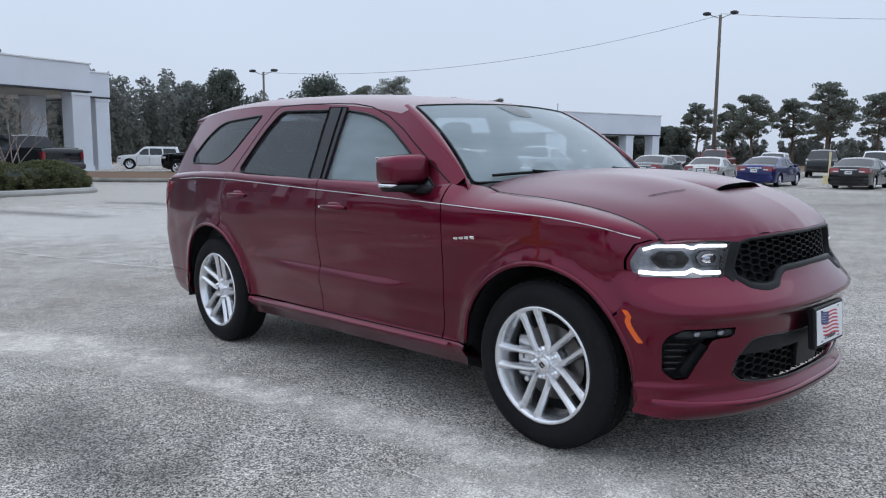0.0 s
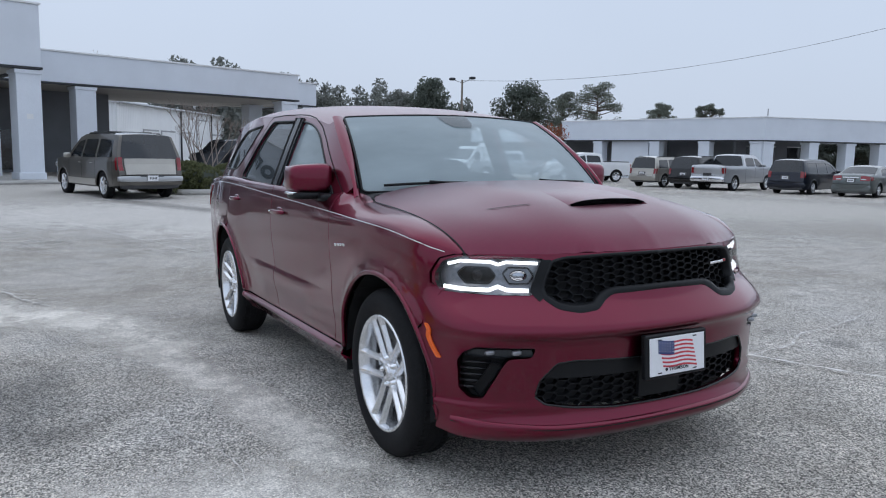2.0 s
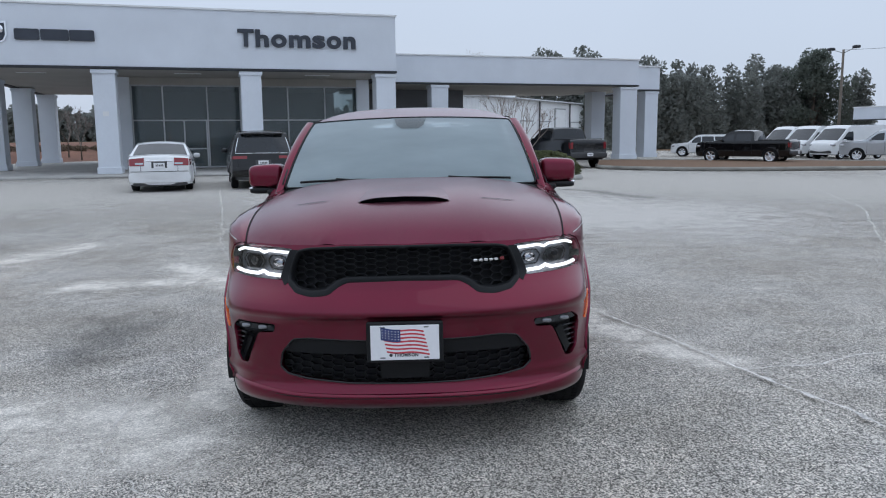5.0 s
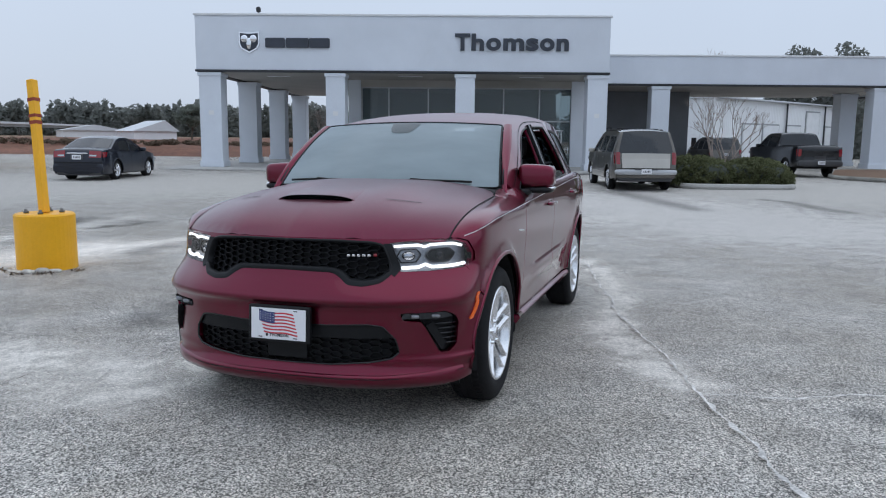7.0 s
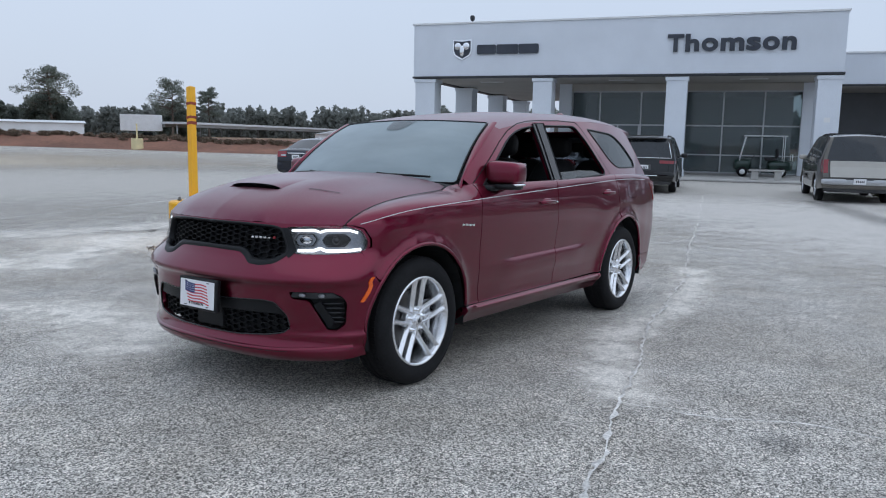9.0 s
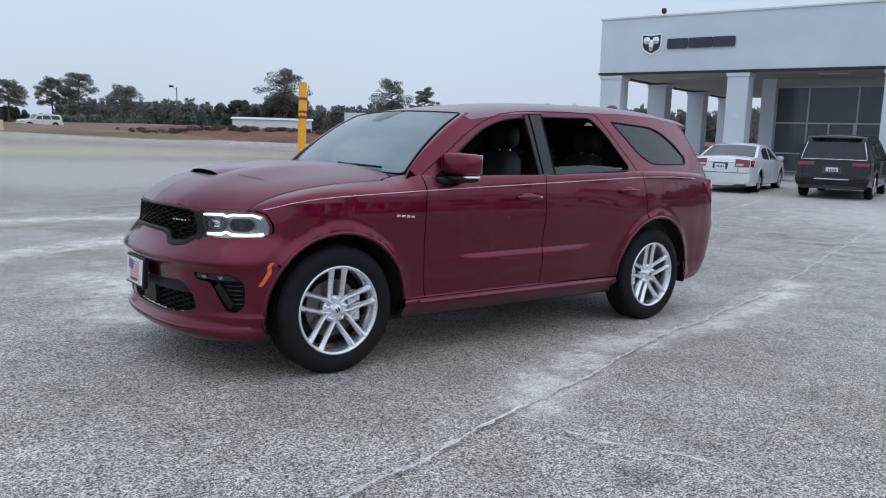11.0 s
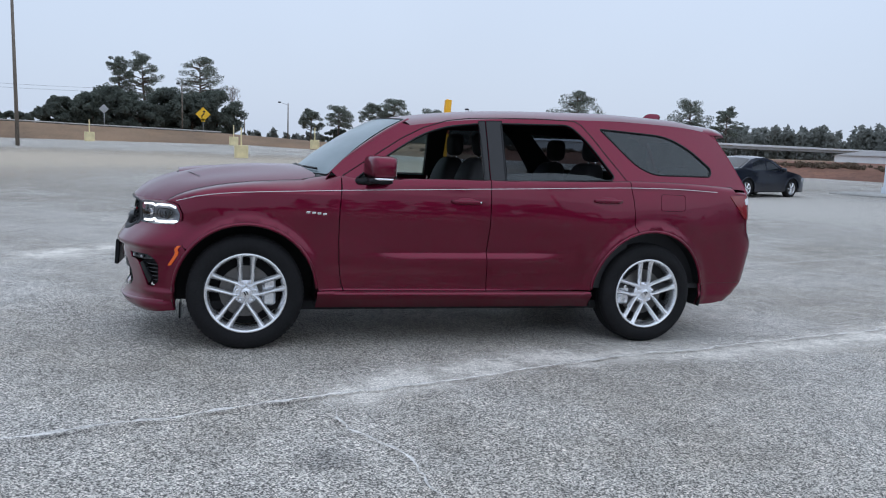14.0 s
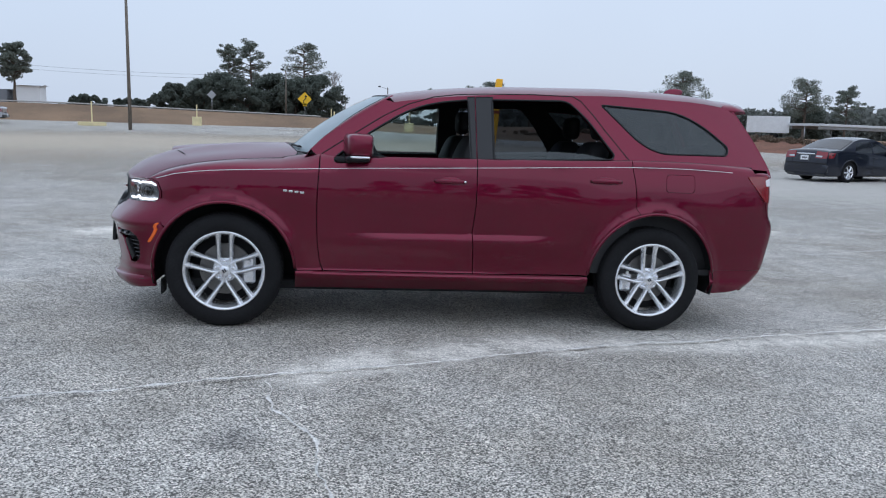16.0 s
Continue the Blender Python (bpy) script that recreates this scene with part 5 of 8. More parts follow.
def roof(x, y):
    q = abs(y) / cabin_y(x, roof_edge(x))
    return Vector((x, y, ROOF(x) - 0.035 * q ** 2 - 0.050 * q ** 6))


def screen(u, v):
    """The windscreen: u from side to side, v from the cowl up."""
    y = u * (0.790 - 0.112 * v)
    x = (1.135 - 0.185 * u * u) * (1 - v) + (0.505 - 0.085 * u * u) * v
    z = (1.232 - 0.006 * u * u) * (1 - v) + (1.645 - 0.022 * u * u) * v
    b = 0.030 * 4 * v * (1 - v)
    return Vector((x + b * 0.5, y, z + b))


def build_suv():
    car = thing("suv", CAR_TILT, "dark metallic red three-row SUV with silver double-spoke wheels, driver windows lowered", "car")
    red, L = M_RED, {}
    # --- side panels, mirrored
    for k in (1, -1):
        side = (lambda s, v: skin(s, v)) if k > 0 else (lambda s, v: skin(-s, v))
        fl = k < 0

        def S(x, z):
            return (s_at_x(x, min(z, BELT(x))), z)

        def arc(ax, r, a0, a1, n=22, cz=0.385):
            return [S(ax + r * math.cos(math.radians(a0 + (a1 - a0) * i / n)), cz + r * math.sin(math.radians(a0 + (a1 - a0) * i / n))) for i in range(n + 1)]

        def top(xs):
            return [(s_at_x(x, BELT(x)), BELT(x) + SHOULDER) for x in xs]

        def line(pairs, dx=0.0):
            return [S(x + dx, z) for z, x in pairs]
        door_front = [(0.405, 0.862), (0.46, 0.886), (0.60, 0.905), (0.768, 0.914), (0.95, 0.913), (1.073, 0.905), (1.11, 0.900)]
        b_line = [(0.405, -0.190), (0.55, -0.180), (0.70, -0.166), (0.76, -0.172), (0.878, -0.182), (1.05, -0.182), (1.152, -0.180)]
        c_line = [(0.91, -1.352), (1.0, -1.348), (1.10, -1.335), (1.206, -1.312)]
        sill_z = 0.405
        gap = 0.003
        # front wing
        wing = ([S(1.985, 0.842)] + [S(1.975, 0.80), S(1.935, 0.715)] + [S(1.905, 0.676)] + arc(AXLE, 0.470, 37, 172)[1:] + [S(1.035, 0.405), S(0.868, 0.405)]
                + line(door_front, gap)[1:-1] + top([0.90 + gap, 0.95, 1.0, 1.05, 1.1, 1.15, 1.2, 1.25, 1.3, 1.5, 1.7, 1.85, 1.95, 2.03]) + [(s_at_x(2.03, BELT(2.03)) + 0.002, 0.993)] + [(s_at_y(y, z), z) for y, z in ((0.792, 0.991), (0.856, 0.966), (0.883, 0.905), (0.883, 0.862))])
        sheet("front_wing", wing, [], side, red, car, flip=fl, lip=0.02)
        # doors
        fd = line(door_front, -gap) + top([0.90 - gap, 0.7, 0.4, 0.1, -0.18 + gap]) + line(b_line, gap)[::-1]
        # rows of points at the pressed line, in the skin's own measure
        press = [lambda u, q=q: door_line(1.45 - (u - 1.61)) + q for q in (0.012, 0.002, -0.004, -0.016, -0.032, -0.048, -0.062)]
        d1 = sheet("front_door", fd, [], side, red, car, flip=fl, lip=0.02, lines=press)
        rd = line(b_line, -gap) + top([-0.18 - gap, -0.4, -0.7, -1.0, -1.31 + gap]) + line(c_line, gap)[::-1] + arc(-AXLE, 0.490, 70, 3, 16)[:]
        d2 = sheet("rear_door", rd, [], side, red, car, flip=fl, lip=0.02, lines=press)
        # quarter
        q = line(c_line, -gap) + top([-1.31 - gap, -1.5, -1.7, -1.9, -2.1, -2.25]) + [(s_at_x(-2.30, 1.17), 1.17), (s_at_x(-2.34, 1.02), 1.02), (s_at_x(-2.33, 0.90), 0.90), (S_REAR[1], 0.86),
             (S_REAR[1], 0.474), S(-2.02, 0.474)] + arc(-AXLE, 0.490, 10, -1, 2)[:0] + [S(-AXLE + 0.490 * math.cos(math.radians(a)), 0.385 + 0.490 * math.sin(math.radians(a))) for a in range(170, 72, -5)]
        fuel = rounded([S(-1.572, 1.165), S(-1.572, 1.035), S(-1.80, 1.035), S(-1.80, 1.165)], 0.03)
        sheet("rear_quarter", q, [fuel], side, red, car, flip=fl, lip=0.02)
        fin = [(u + (0.003 if u < sum(p[0] for p in fuel) / len(fuel) else -0.003), v + (0.003 if v < 1.1 else -0.003)) for u, v in fuel]
        sheet("fuel_flap", fin, [], side, red, car, flip=fl, lip=0.012)
        # sill
        si = [S(1.052, 0.275), S(1.046, 0.400), S(0.95, 0.400)] + [S(0.6 - 0.2 * i, 0.400) for i in range(8)] + [S(-1.030, 0.400), S(-1.042, 0.275)] + [S(-0.8 + 0.2 * i, 0.275) for i in range(9)]
        sheet("sill", si, [], side, red, car, flip=fl, lip=0.06)
        # arch lining and lip
        for ax, r, nm in ((AXLE, 0.469, "front_arch_liner"), (-AXLE, 0.490, "rear_arch_liner")):
            bm = bmesh.new()
            prof = []
            for i in range(25):
                a = math.radians(-12 + 204 * i / 24)
                prof.append((ax + (r + 0.004) * math.cos(a), 0.385 + (r + 0.004) * math.sin(a)))
            rows = []
            for yy in (0.915, 0.60):
                rows.append([bm.verts.new((x, k * yy, z)) for x, z in prof])
            for i in range(24):
                bm.faces.new((rows[0][i], rows[0][i + 1], rows[1][i + 1], rows[1][i]))
            bm.faces.new(rows[1])
            part(nm, bm, M_DARK, car, smooth=False)
        lump("inner_panel", (-2.385, k * 0.790, 1.168), (0.075, 0.050, 0.036), red, car, 0.9, 16, 8)
        # rolled lips round the arches
        for ax, r, a0, a1, nm in ((AXLE, 0.470, -12, 176, "front_arch_lip"), (-AXLE, 0.490, 4, 172, "rear_arch_lip")):
            pts = []
            for i in range(41):
                a = math.radians(a0 + (a1 - a0) * i / 40)
                x, z = ax + r * math.cos(a), max(0.30, 0.385 + r * math.sin(a))
                pts.append(side(s_at_x(x, z), z) + Vector((0, -k * 0.004, 0)))
            tube(nm, pts, 0.0125, red, car, 8)
        # pinstripe
        xs = [1.975 - 0.06 * i for i in range(70)]
        pts, nn = [], []
        for x in xs:
            if x < -2.14:
                break
            s = s_at_x(x, BELT(x))
            pts.append(side(s, BELT(x)))
            n = skin_normal(s, BELT(x) - 0.002)
            nn.append(Vector((n.x, k * n.y, n.z)))
        strip("pinstripe", pts, nn, 0.0042, M_STRIPE, car, 0.0015, "thin silver pinstripe along the belt")
        # sill highlight strip
        pts, nn = [], []
        for i in range(40):
            x = 0.93 - 0.049 * i
            s = s_at_x(x, 0.388)
            pts.append(side(s, 0.388))
            n = skin_normal(s, 0.380)
            nn.append(Vector((n.x, k * n.y, 1.1)).normalized())
        strip("sill_moulding", pts, nn, 0.026, red, car, 0.003)
        # cabin side
        cab = cabin_l if k > 0 else cabin_r
        fc = k > 0
        a_line = [(0.965, 1.228), (0.877, 1.315), (0.738, 1.415), (0.597, 1.510), (0.4615, 1.592)]
        tops = [(x, roof_edge(x)) for x in (0.40, 0.30, 0.15, 0.0, -0.3, -0.7, -1.1, -1.5, -1.9, -2.15)]
        base = [(x, top_edge(x)[1] - 0.012) for x in (-2.468, -2.2, -1.9, -1.5, -1.1, -0.7, -0.3, 0.1, 0.5, 0.8, 0.92)]
        outer = base + a_line + tops + [(-2.245, 1.60), (-2.325, 1.48), (-2.395, 1.37), (-2.45, 1.26)]
        win1 = rounded([(0.805, 1.178), (0.70, 1.262), (0.552, 1.370), (0.32, 1.518), (0.121, 1.588), (-0.124, 1.622), (-0.142, 1.200)], [0.02, 0.03, 0.1, 0.1, 0.1, 0.02, 0.02])
        win2 = rounded([(-0.298, 1.208), (-0.295, 1.632), (-0.86, 1.655), (-1.00, 1.530), (-1.192, 1.282), (-1.17, 1.25)], [0.02, 0.02, 0.06, 0.08, 0.03, 0.03])
        win3 = rounded([(-1.115, 1.640), (-1.71, 1.618), (-1.92, 1.530), (-2.125, 1.375), (-2.105, 1.315), (-1.548, 1.308), (-1.395, 1.375)], [0.02, 0.14, 0.12, 0.04, 0.03, 0.12, 0.1])
        sheet("cabin_side", outer, [win1, win2, win3], cab, red, car, flip=fc, lip=0.03)
        sheet("cabin_lining", outer, [win1, win2, win3], (lambda x, z: cab(x, z) - Vector((0, k * 0.034, 0.004))), M_CABIN, car, flip=not fc, lip=0.01)
        # black pillar panels and frames round the glass
        cab_out = (lambda x, z: cab(x, z) + Vector((0, k * 0.003, 0.001)))
        bp = [(-0.130, 1.185), (-0.118, 1.640), (-0.172, 1.645), (-0.177, 1.19)]
        sheet("pillar_trim", bp, [], cab_out, M_GLOSSBLACK, car, flip=not fc, lip=0.006)
        bp = [(-0.184, 1.19), (-0.178, 1.645), (-0.305, 1.652), (-0.310, 1.20)]
        sheet("pillar_trim", bp, [], cab_out, M_GLOSSBLACK, car, flip=not fc, lip=0.006)
        for w, nm in ((win1, "window_seal"), (win2, "window_seal"), (win3, "window_seal")):
            ps = dense(w, 0.03)
            tube(nm, [cab(x, z) + Vector((0, -k * 0.002, 0)) for x, z in ps], 0.008, M_BLACK, car, 6, True)
        # shut lines of the door frames
        frame_line = [(0.89, 1.20), (0.80, 1.262), (0.70, 1.330), (0.47, 1.482), (0.30, 1.570), (0.12, 1.630), (-0.05, 1.657), (-0.25, 1.672), (-0.6, 1.688), (-0.90, 1.690), (-0.96, 1.660), (-1.05, 1.560), (-1.127, 1.460), (-1.22, 1.350), (-1.303, 1.250)]
        fp = dense(frame_line, 0.03, False)
        dd = Vector((0, k, 0.35)).normalized()
        strip("door_shut_line", [cab(x, z) for x, z in fp], [dd] * len(fp), 0.007, M_DARK, car, 0.0012)
        # glass
        inset = (lambda x, z: cab(x, z) - Vector((0, k * 0.014, 0.003)))
        if k < 0:
            sheet("front_door_glass", win1, [], inset, M_SIDEGLASS, car, flip=fc, lip=0).visible_shadow = False
            sheet("rear_door_glass", win2, [], inset, M_TINT, car, flip=fc, lip=0).visible_shadow = False
        else:
            low = [(-0.31, 1.205), (-0.31, 1.272), (-0.72, 1.290), (-0.98, 1.285), (-1.10, 1.262), (-1.165, 1.25)]
            sheet("rear_door_glass", low, [], inset, M_TINT, car, flip=fc, lip=0.004, label="lowered tinted pane").visible_shadow = False
        sheet("quarter_glass", win3, [], (lambda x, z: cab(x, z) - Vector((0, k * 0.006, 0.001))), M_TINT, car, flip=fc, lip=0).visible_shadow = False
        # windscreen pillar
        verts, faces = [], []
        n = 14
        for i in range(n + 1):
            t = -0.07 + 1.07 * i / n
            a = screen(k * 1.0, t)
            x = 0.97 + (0.405 - 0.97) * t
            zc = table([(0.0, 1.222), (0.165, 1.315), (0.41, 1.415), (0.66, 1.510), (0.90, 1.592), (1.0, 1.622)])(t) + 0.9 * min(0.0, t)
            b = cab(x, zc)
            mid = (a + b) / 2 + Vector((0.012, k * 0.012, 0.012))
            for u in range(7):
                w = u / 6
                verts.append(a * (1 - w) ** 2 + mid * 2 * w * (1 - w) + b * w * w)
        for i in range(n):
            for u in range(6):
                p = 7 * i + u
                f4 = (p, p + 1, p + 8, p + 7)
                faces.append(f4 if k > 0 else f4[::-1])
        mesh_ob("windscreen_pillar", verts, faces, red, car, True)
        # mirror
        mc = Vector((0.650, k * 0.965, 1.270))
        mir = lump("door_mirror", mc, (0.095, 0.118, 0.080), red, car, 0.42, 28, 16, lambda p: Vector((p.x * (1 - 0.25 * p.y * k / 0.118 * 0.5) - 0.35 * abs(p.y * k + 0.118) * 0.25, p.y, p.z * (1 + 0.08 * -p.y * k / 0.118))))
        lump("mirror_base", mc + Vector((0.0, -k * 0.01, -0.092)), (0.085, 0.122, 0.022), M_BLACK, mir, 0.5, 20, 8)
        lump("mirror_indicator", mc + Vector((-0.015, k * 0.085, -0.078)), (0.070, 0.036, 0.011), M_CHROME, mir, 0.6, 16, 8, None, "clear lamp strip")
        lump("mirror_arm", Vector((0.735, k * 0.885, 1.168)), (0.075, 0.060, 0.024), M_BLACK, mir, 0.6, 16, 8)
        box("mirror_glass", (-0.003, -0.10, -0.062), (0.003, 0.10, 0.062), M_CHROME, mir, 0.002, "", Matrix.Translation(mc + Vector((-0.095, 0, 0.004))))
        # handles
        for hx, hz in ((0.004, 1.052), (-1.118, 1.096)):
            s = s_at_x(hx, hz)
            p = side(s, hz)
            host = d1 if hx > -0.5 else d2
            cup = lump("handle_recess", p + Vector((0.0, -k * 0.004, 0.004)), (0.072, 0.010, 0.026), M_RED, host, 0.8, 20, 8)
            lump("door_handle", p + Vector((0, k * 0.026, 0.0)), (0.120, 0.014, 0.015), red, host, 0.55, 24, 10, lambda q: q - Vector((0, k * 0.022 * (q.x / 0.12) ** 4, 0)))
            if hx > -0.5:
                lump("lock_button", p + Vector((-0.095, k * 0.036, 0.001)), (0.008, 0.006, 0.008), M_CHROME, host, 0.9, 12, 8)
        # bar-shaped badge on the wing: four plain blocks
        badge = None
        for i in range(4):
            x = 1.125 - 0.037 * i
            s = s_at_x(x, 0.947)
            p = side(s, 0.946 - 0.003 * i)
            b = box("wing_badge", (-0.0135, -0.003, -0.0072), (0.0135, 0.004, 0.0072), M_CHROME, car, 0.002, "small chrome badge block", Matrix.Translation(p))
        # side marker on the bumper's edge
        mk = [S(1.937, 0.700), S(1.958, 0.700), S(2.022, 0.565), S(2.002, 0.565)]
        sheet("side_marker", rounded(mk, 0.007), [], (lambda s, v: side(s, v) + Vector((0.004, k * 0.006, 0))), M_AMBER, car, flip=fl, lip=0.008, label="amber side marker lamp")
        # tail lamp
        tl = rounded([(s_at_x(-2.225, 1.172), 1.172), (S_REAR[1] + 0.05, 1.186), (S_REAR[1] + 0.05, 0.985), (s_at_x(-2.395, 0.99), 0.985), (s_at_x(-2.34, 1.04), 1.04)], 0.015)
        sheet("tail_lamp", tl, [], (lambda s, v: side(s, v) + Vector((-0.004, k * 0.006, 0))), M_TAIL, car, flip=fl, lip=0.02, label="red wraparound tail lamp")
        ins = rounded([(s_at_x(-2.375, 1.14), 1.150), (S_REAR[1] + 0.02, 1.165), (S_REAR[1] + 0.02, 1.11), (s_at_x(-2.385, 1.11), 1.105)], 0.008)
        sheet("reversing_lamp", ins, [], (lambda s, v: side(s, v) + Vector((-0.006, k * 0.009, 0))), M_PLATE, car, flip=fl, lip=0.006)
        # rear side reflections: bumper corner
        rb = [S(-1.985, 0.466), (S_REAR[1], 0.466), (S_REAR[1], 0.33), (s_at_x(-2.15, 0.30), 0.295), S(-2.0, 0.285)]
        sheet("rear_bumper_corner", rb, [], side, red, car, flip=fl, lip=0.02)
        # inner panels behind the joints
        def behind(s, v):
            q = side(s, v)
            n = skin_normal(s, min(v, 1.2))
            return q - Vector((n.x, k * n.y, n.z)) * 0.007
        for poly in ([(0.92, 0.987), (0.92, 1.06), S(1.80, BELT(1.80) + 0.09), S(1.80, 0.93), (1.065, 0.93), (1.02, 0.985)],
                     [S(1.995, 0.81), S(1.90, 0.81), S(1.885, 0.735), S(1.925, 0.68), S(2.03, 0.66), S(2.03, 0.74)],
                     [S(-1.25, 0.97), S(-1.26, 0.83), S(-1.31, 0.84), S(-1.36, 0.858), S(-1.44, 0.876), S(-1.50, 0.93), S(-1.45, 1.0)],
                     [S(-2.18, 1.19), S(-2.18, 0.90), (S_REAR[1] + 0.04, 0.86), (S_REAR[1] + 0.04, 1.19)],
                     [S(-2.03, 0.52), S(-2.03, 0.42), (S_REAR[1], 0.42), (S_REAR[1], 0.52)]):
            sheet("inner_panel", poly, [], behind, red, car, flip=fl, lip=0.0)
    # --- tail
    def tail(y, z):
        w = 0.925
        s = STATIONS[-1] - abs(y) * (STATIONS[-1] - S_REAR[1]) / 0.86
        p = plan(s, z)
        return Vector((p.x, math.copysign(p.y, y) if y else 0, z))
    sheet("tailgate", [(-0.86, 0.86), (0.86, 0.86), (0.86, 1.19), (-0.86, 1.19)], [], tail, red, car, flip=True, lip=0.02)
    sheet("rear_bumper", [(-0.86, 0.30), (0.86, 0.30), (0.86, 0.854), (-0.86, 0.854)], [], tail, red, car, flip=True, lip=0.02)
    sheet("tail_lamp_band", [(-0.80, 1.06), (0.80, 1.06), (0.80, 1.12), (-0.80, 1.12)], [], lambda y, z: tail(y, z) + Vector((-0.005, 0, 0)), M_TAIL, car, flip=True, lip=0.01, label="red lamp bar across the tailgate")
    RX = table([(1.10, -2.49), (1.198, -2.478), (1.394, -2.38), (1.55, -2.28), (1.70, -2.17), (1.75, -2.12)])

    def hatch(u, z):
        w = cabin_y(RX(z), z) + 0.004
        return Vector((RX(z) - 0.03 * (1 - u * u), u * w, z))
    hz = [(-1, 1.17), (1, 1.17), (1, 1.67), (-1, 1.67)]
    hole = rounded([(-0.78, 1.25), (0.78, 1.25), (0.74, 1.62), (-0.74, 1.62)], 0.05)
    sheet("tailgate_frame", hz, [hole], hatch, red, car, flip=True, lip=0.02, step=0.06)
    sheet("rear_window", hole, [], lambda u, z: hatch(u, z) + Vector((0.005, 0, 0)), M_TINT, car, flip=True, lip=0, step=0.06).visible_shadow = False
    # --- roof
    n = 24
    outer = [(x, cabin_y(x, roof_edge(x))) for x in [0.40 - 0.1 * i for i in range(26)]] + [(-2.20, y) for y in (0.5, 0.25, 0, -0.25, -0.5)]
    outer += [(x, -y) for x, y in [(x, cabin_y(x, roof_edge(x))) for x in [0.40 - 0.1 * i for i in range(25, -1, -1)]]]
    outer += [(0.505 - 0.085 * u * u, u * 0.65) for u in (-0.95, -0.7, -0.35, 0, 0.35, 0.7, 0.95)]
    sheet("roof", outer, [], roof, M_DEWY, car, step=0.05, lip=0.02, edge_step=0.05, flip=False)
    bm = bmesh.new()
    rows = []
    for i in range(15):
        y = -0.62 + 1.24 * i / 14
        zt = roof(-2.15, y).z
        e = 1 - (abs(y) / 0.62) ** 4
        rows.append([bm.verts.new(c) for c in ((-2.12, y, zt + 0.002), (-2.22, y, zt + 0.010 - 0.01), (-2.30 - 0.03 * e, y, zt - 0.012), (-2.31 - 0.03 * e, y, zt - 0.030), (-2.22, y, zt - 0.045), (-2.10, y, zt - 0.035))])
    for i in range(14):
        for j in range(5):
            bm.faces.new((rows[i][j], rows[i][j + 1], rows[i + 1][j + 1], rows[i + 1][j]))
    bm.faces.new(rows[0])
    bm.faces.new(rows[-1])
    part("roof_spoiler", bm, red, car, smooth=True)
    lump("aerial_fin", (-1.965, 0, 1.805), (0.085, 0.028, 0.045), red, car, 0.8, 16, 10, lambda p: Vector((p.x - 0.5 * (p.z + 0.045), p.y * (1 - 5 * (p.z + 0.045)), p.z)))
    # --- windscreen
    poly = rounded([(-0.985, -0.05), (0.985, -0.05), (0.985, 0.985), (-0.985, 0.985)], 0.04)
    ws = sheet("windscreen", poly, [], screen, M_SCREEN, car, flip=False, lip=0, step=0.05, edge_step=0.05)
    ws.visible_shadow = False
    ring = dense(poly, 0.08)
    tube("windscreen_seal", [screen(u, v) for u, v in ring], 0.007, M_BLACK, car, 6, True)
    pod = rounded([(-0.17, 0.965), (0.15, 0.965), (0.115, 0.80), (0.07, 0.735), (-0.09, 0.735), (-0.135, 0.80)], 0.02, 3)
    sheet("sensor_window", pod, [], lambda u, v: screen(u, v) + Vector((0.0025, 0, 0.0035)), M_SHADEGLASS, ws, step=0.05, lip=0, edge_step=0.04, label="dark shaded sensor window").visible_shadow = False
    lump("sensor_pod", screen(-0.02, 0.84) + Vector((-0.040, 0, -0.030)), (0.05, 0.10, 0.022), M_BLACK, car, 0.5)
    lump("rear_view_mirror", screen(-0.02, 0.80) + Vector((-0.11, 0, 0.0)), (0.02, 0.115, 0.030), M_BLACK, car, 0.5)
    bm = bmesh.new()
    rows = [[], []]
    for i in range(21):
        u = -1 + 0.1 * i
        p = screen(u, -0.035)
        rows[0].append(bm.verts.new(p + Vector((-0.01, 0, -0.004 - 0.012 * u * u))))
        rows[1].append(bm.verts.new((p.x + 0.10 + 0.07 * u * u, p.y * 0.965, p.z - 0.05 - 0.02 * u * u)))
    for i in range(20):
        bm.faces.new((rows[0][i], rows[0][i + 1], rows[1][i + 1], rows[1][i]))
    part("cowl_panel", bm, M_BLACK, car)
    for y0, y1 in ((0.60, -0.02), (-0.10, -0.66)):
        pts = [screen(u / 0.77, -0.012 + 0.016 * math.sin(3 * (u - y1) / (y0 - y1))) + Vector((0.014, 0, 0.014)) for u in [y0 + (y1 - y0) * i / 10 for i in range(11)]]
        wp = tube("wiper_blade", pts, 0.008, M_BLACK, car, 6)
        tube("wiper_arm", [pts[2] + Vector((0.05, 0, -0.03)), pts[3] + Vector((0.025, 0, -0.006)), pts[6] + Vector((0.005, 0, 0.008))], 0.008, M_BLACK, wp, 6)
    # --- bonnet
    edge = [(x, EDGE_Y(x)) for x in (2.03, 1.95, 1.85, 1.7, 1.5, 1.3, 1.2, 1.165)]
    back = [(1.145, 0.784), (1.09, 0.764), (1.062, 0.745), (1.058, 0.70), (1.105, 0.54), (1.160, 0.28), (1.182, 0.1), (1.185, 0)]
    front = [(BONNET_FRONT(y), y) for y in (0, 0.1, 0.2, 0.3, 0.4, 0.5, 0.58, 0.66, 0.72, 0.76)]
    half = front + edge + back
    outer = half + [(x, -y) for x, y in half[::-1] if y > 0]
    scoop_hole = rounded([(2.012, -0.225), (2.012, 0.225), (1.965, 0.20), (1.965, -0.20)], 0.012)
    bonnet = sheet("bonnet", outer, [scoop_hole], lambda x, y: Vector((x, y, bonnet_z(x, y))), M_DEWY, car, step=0.035, lip=0.025)

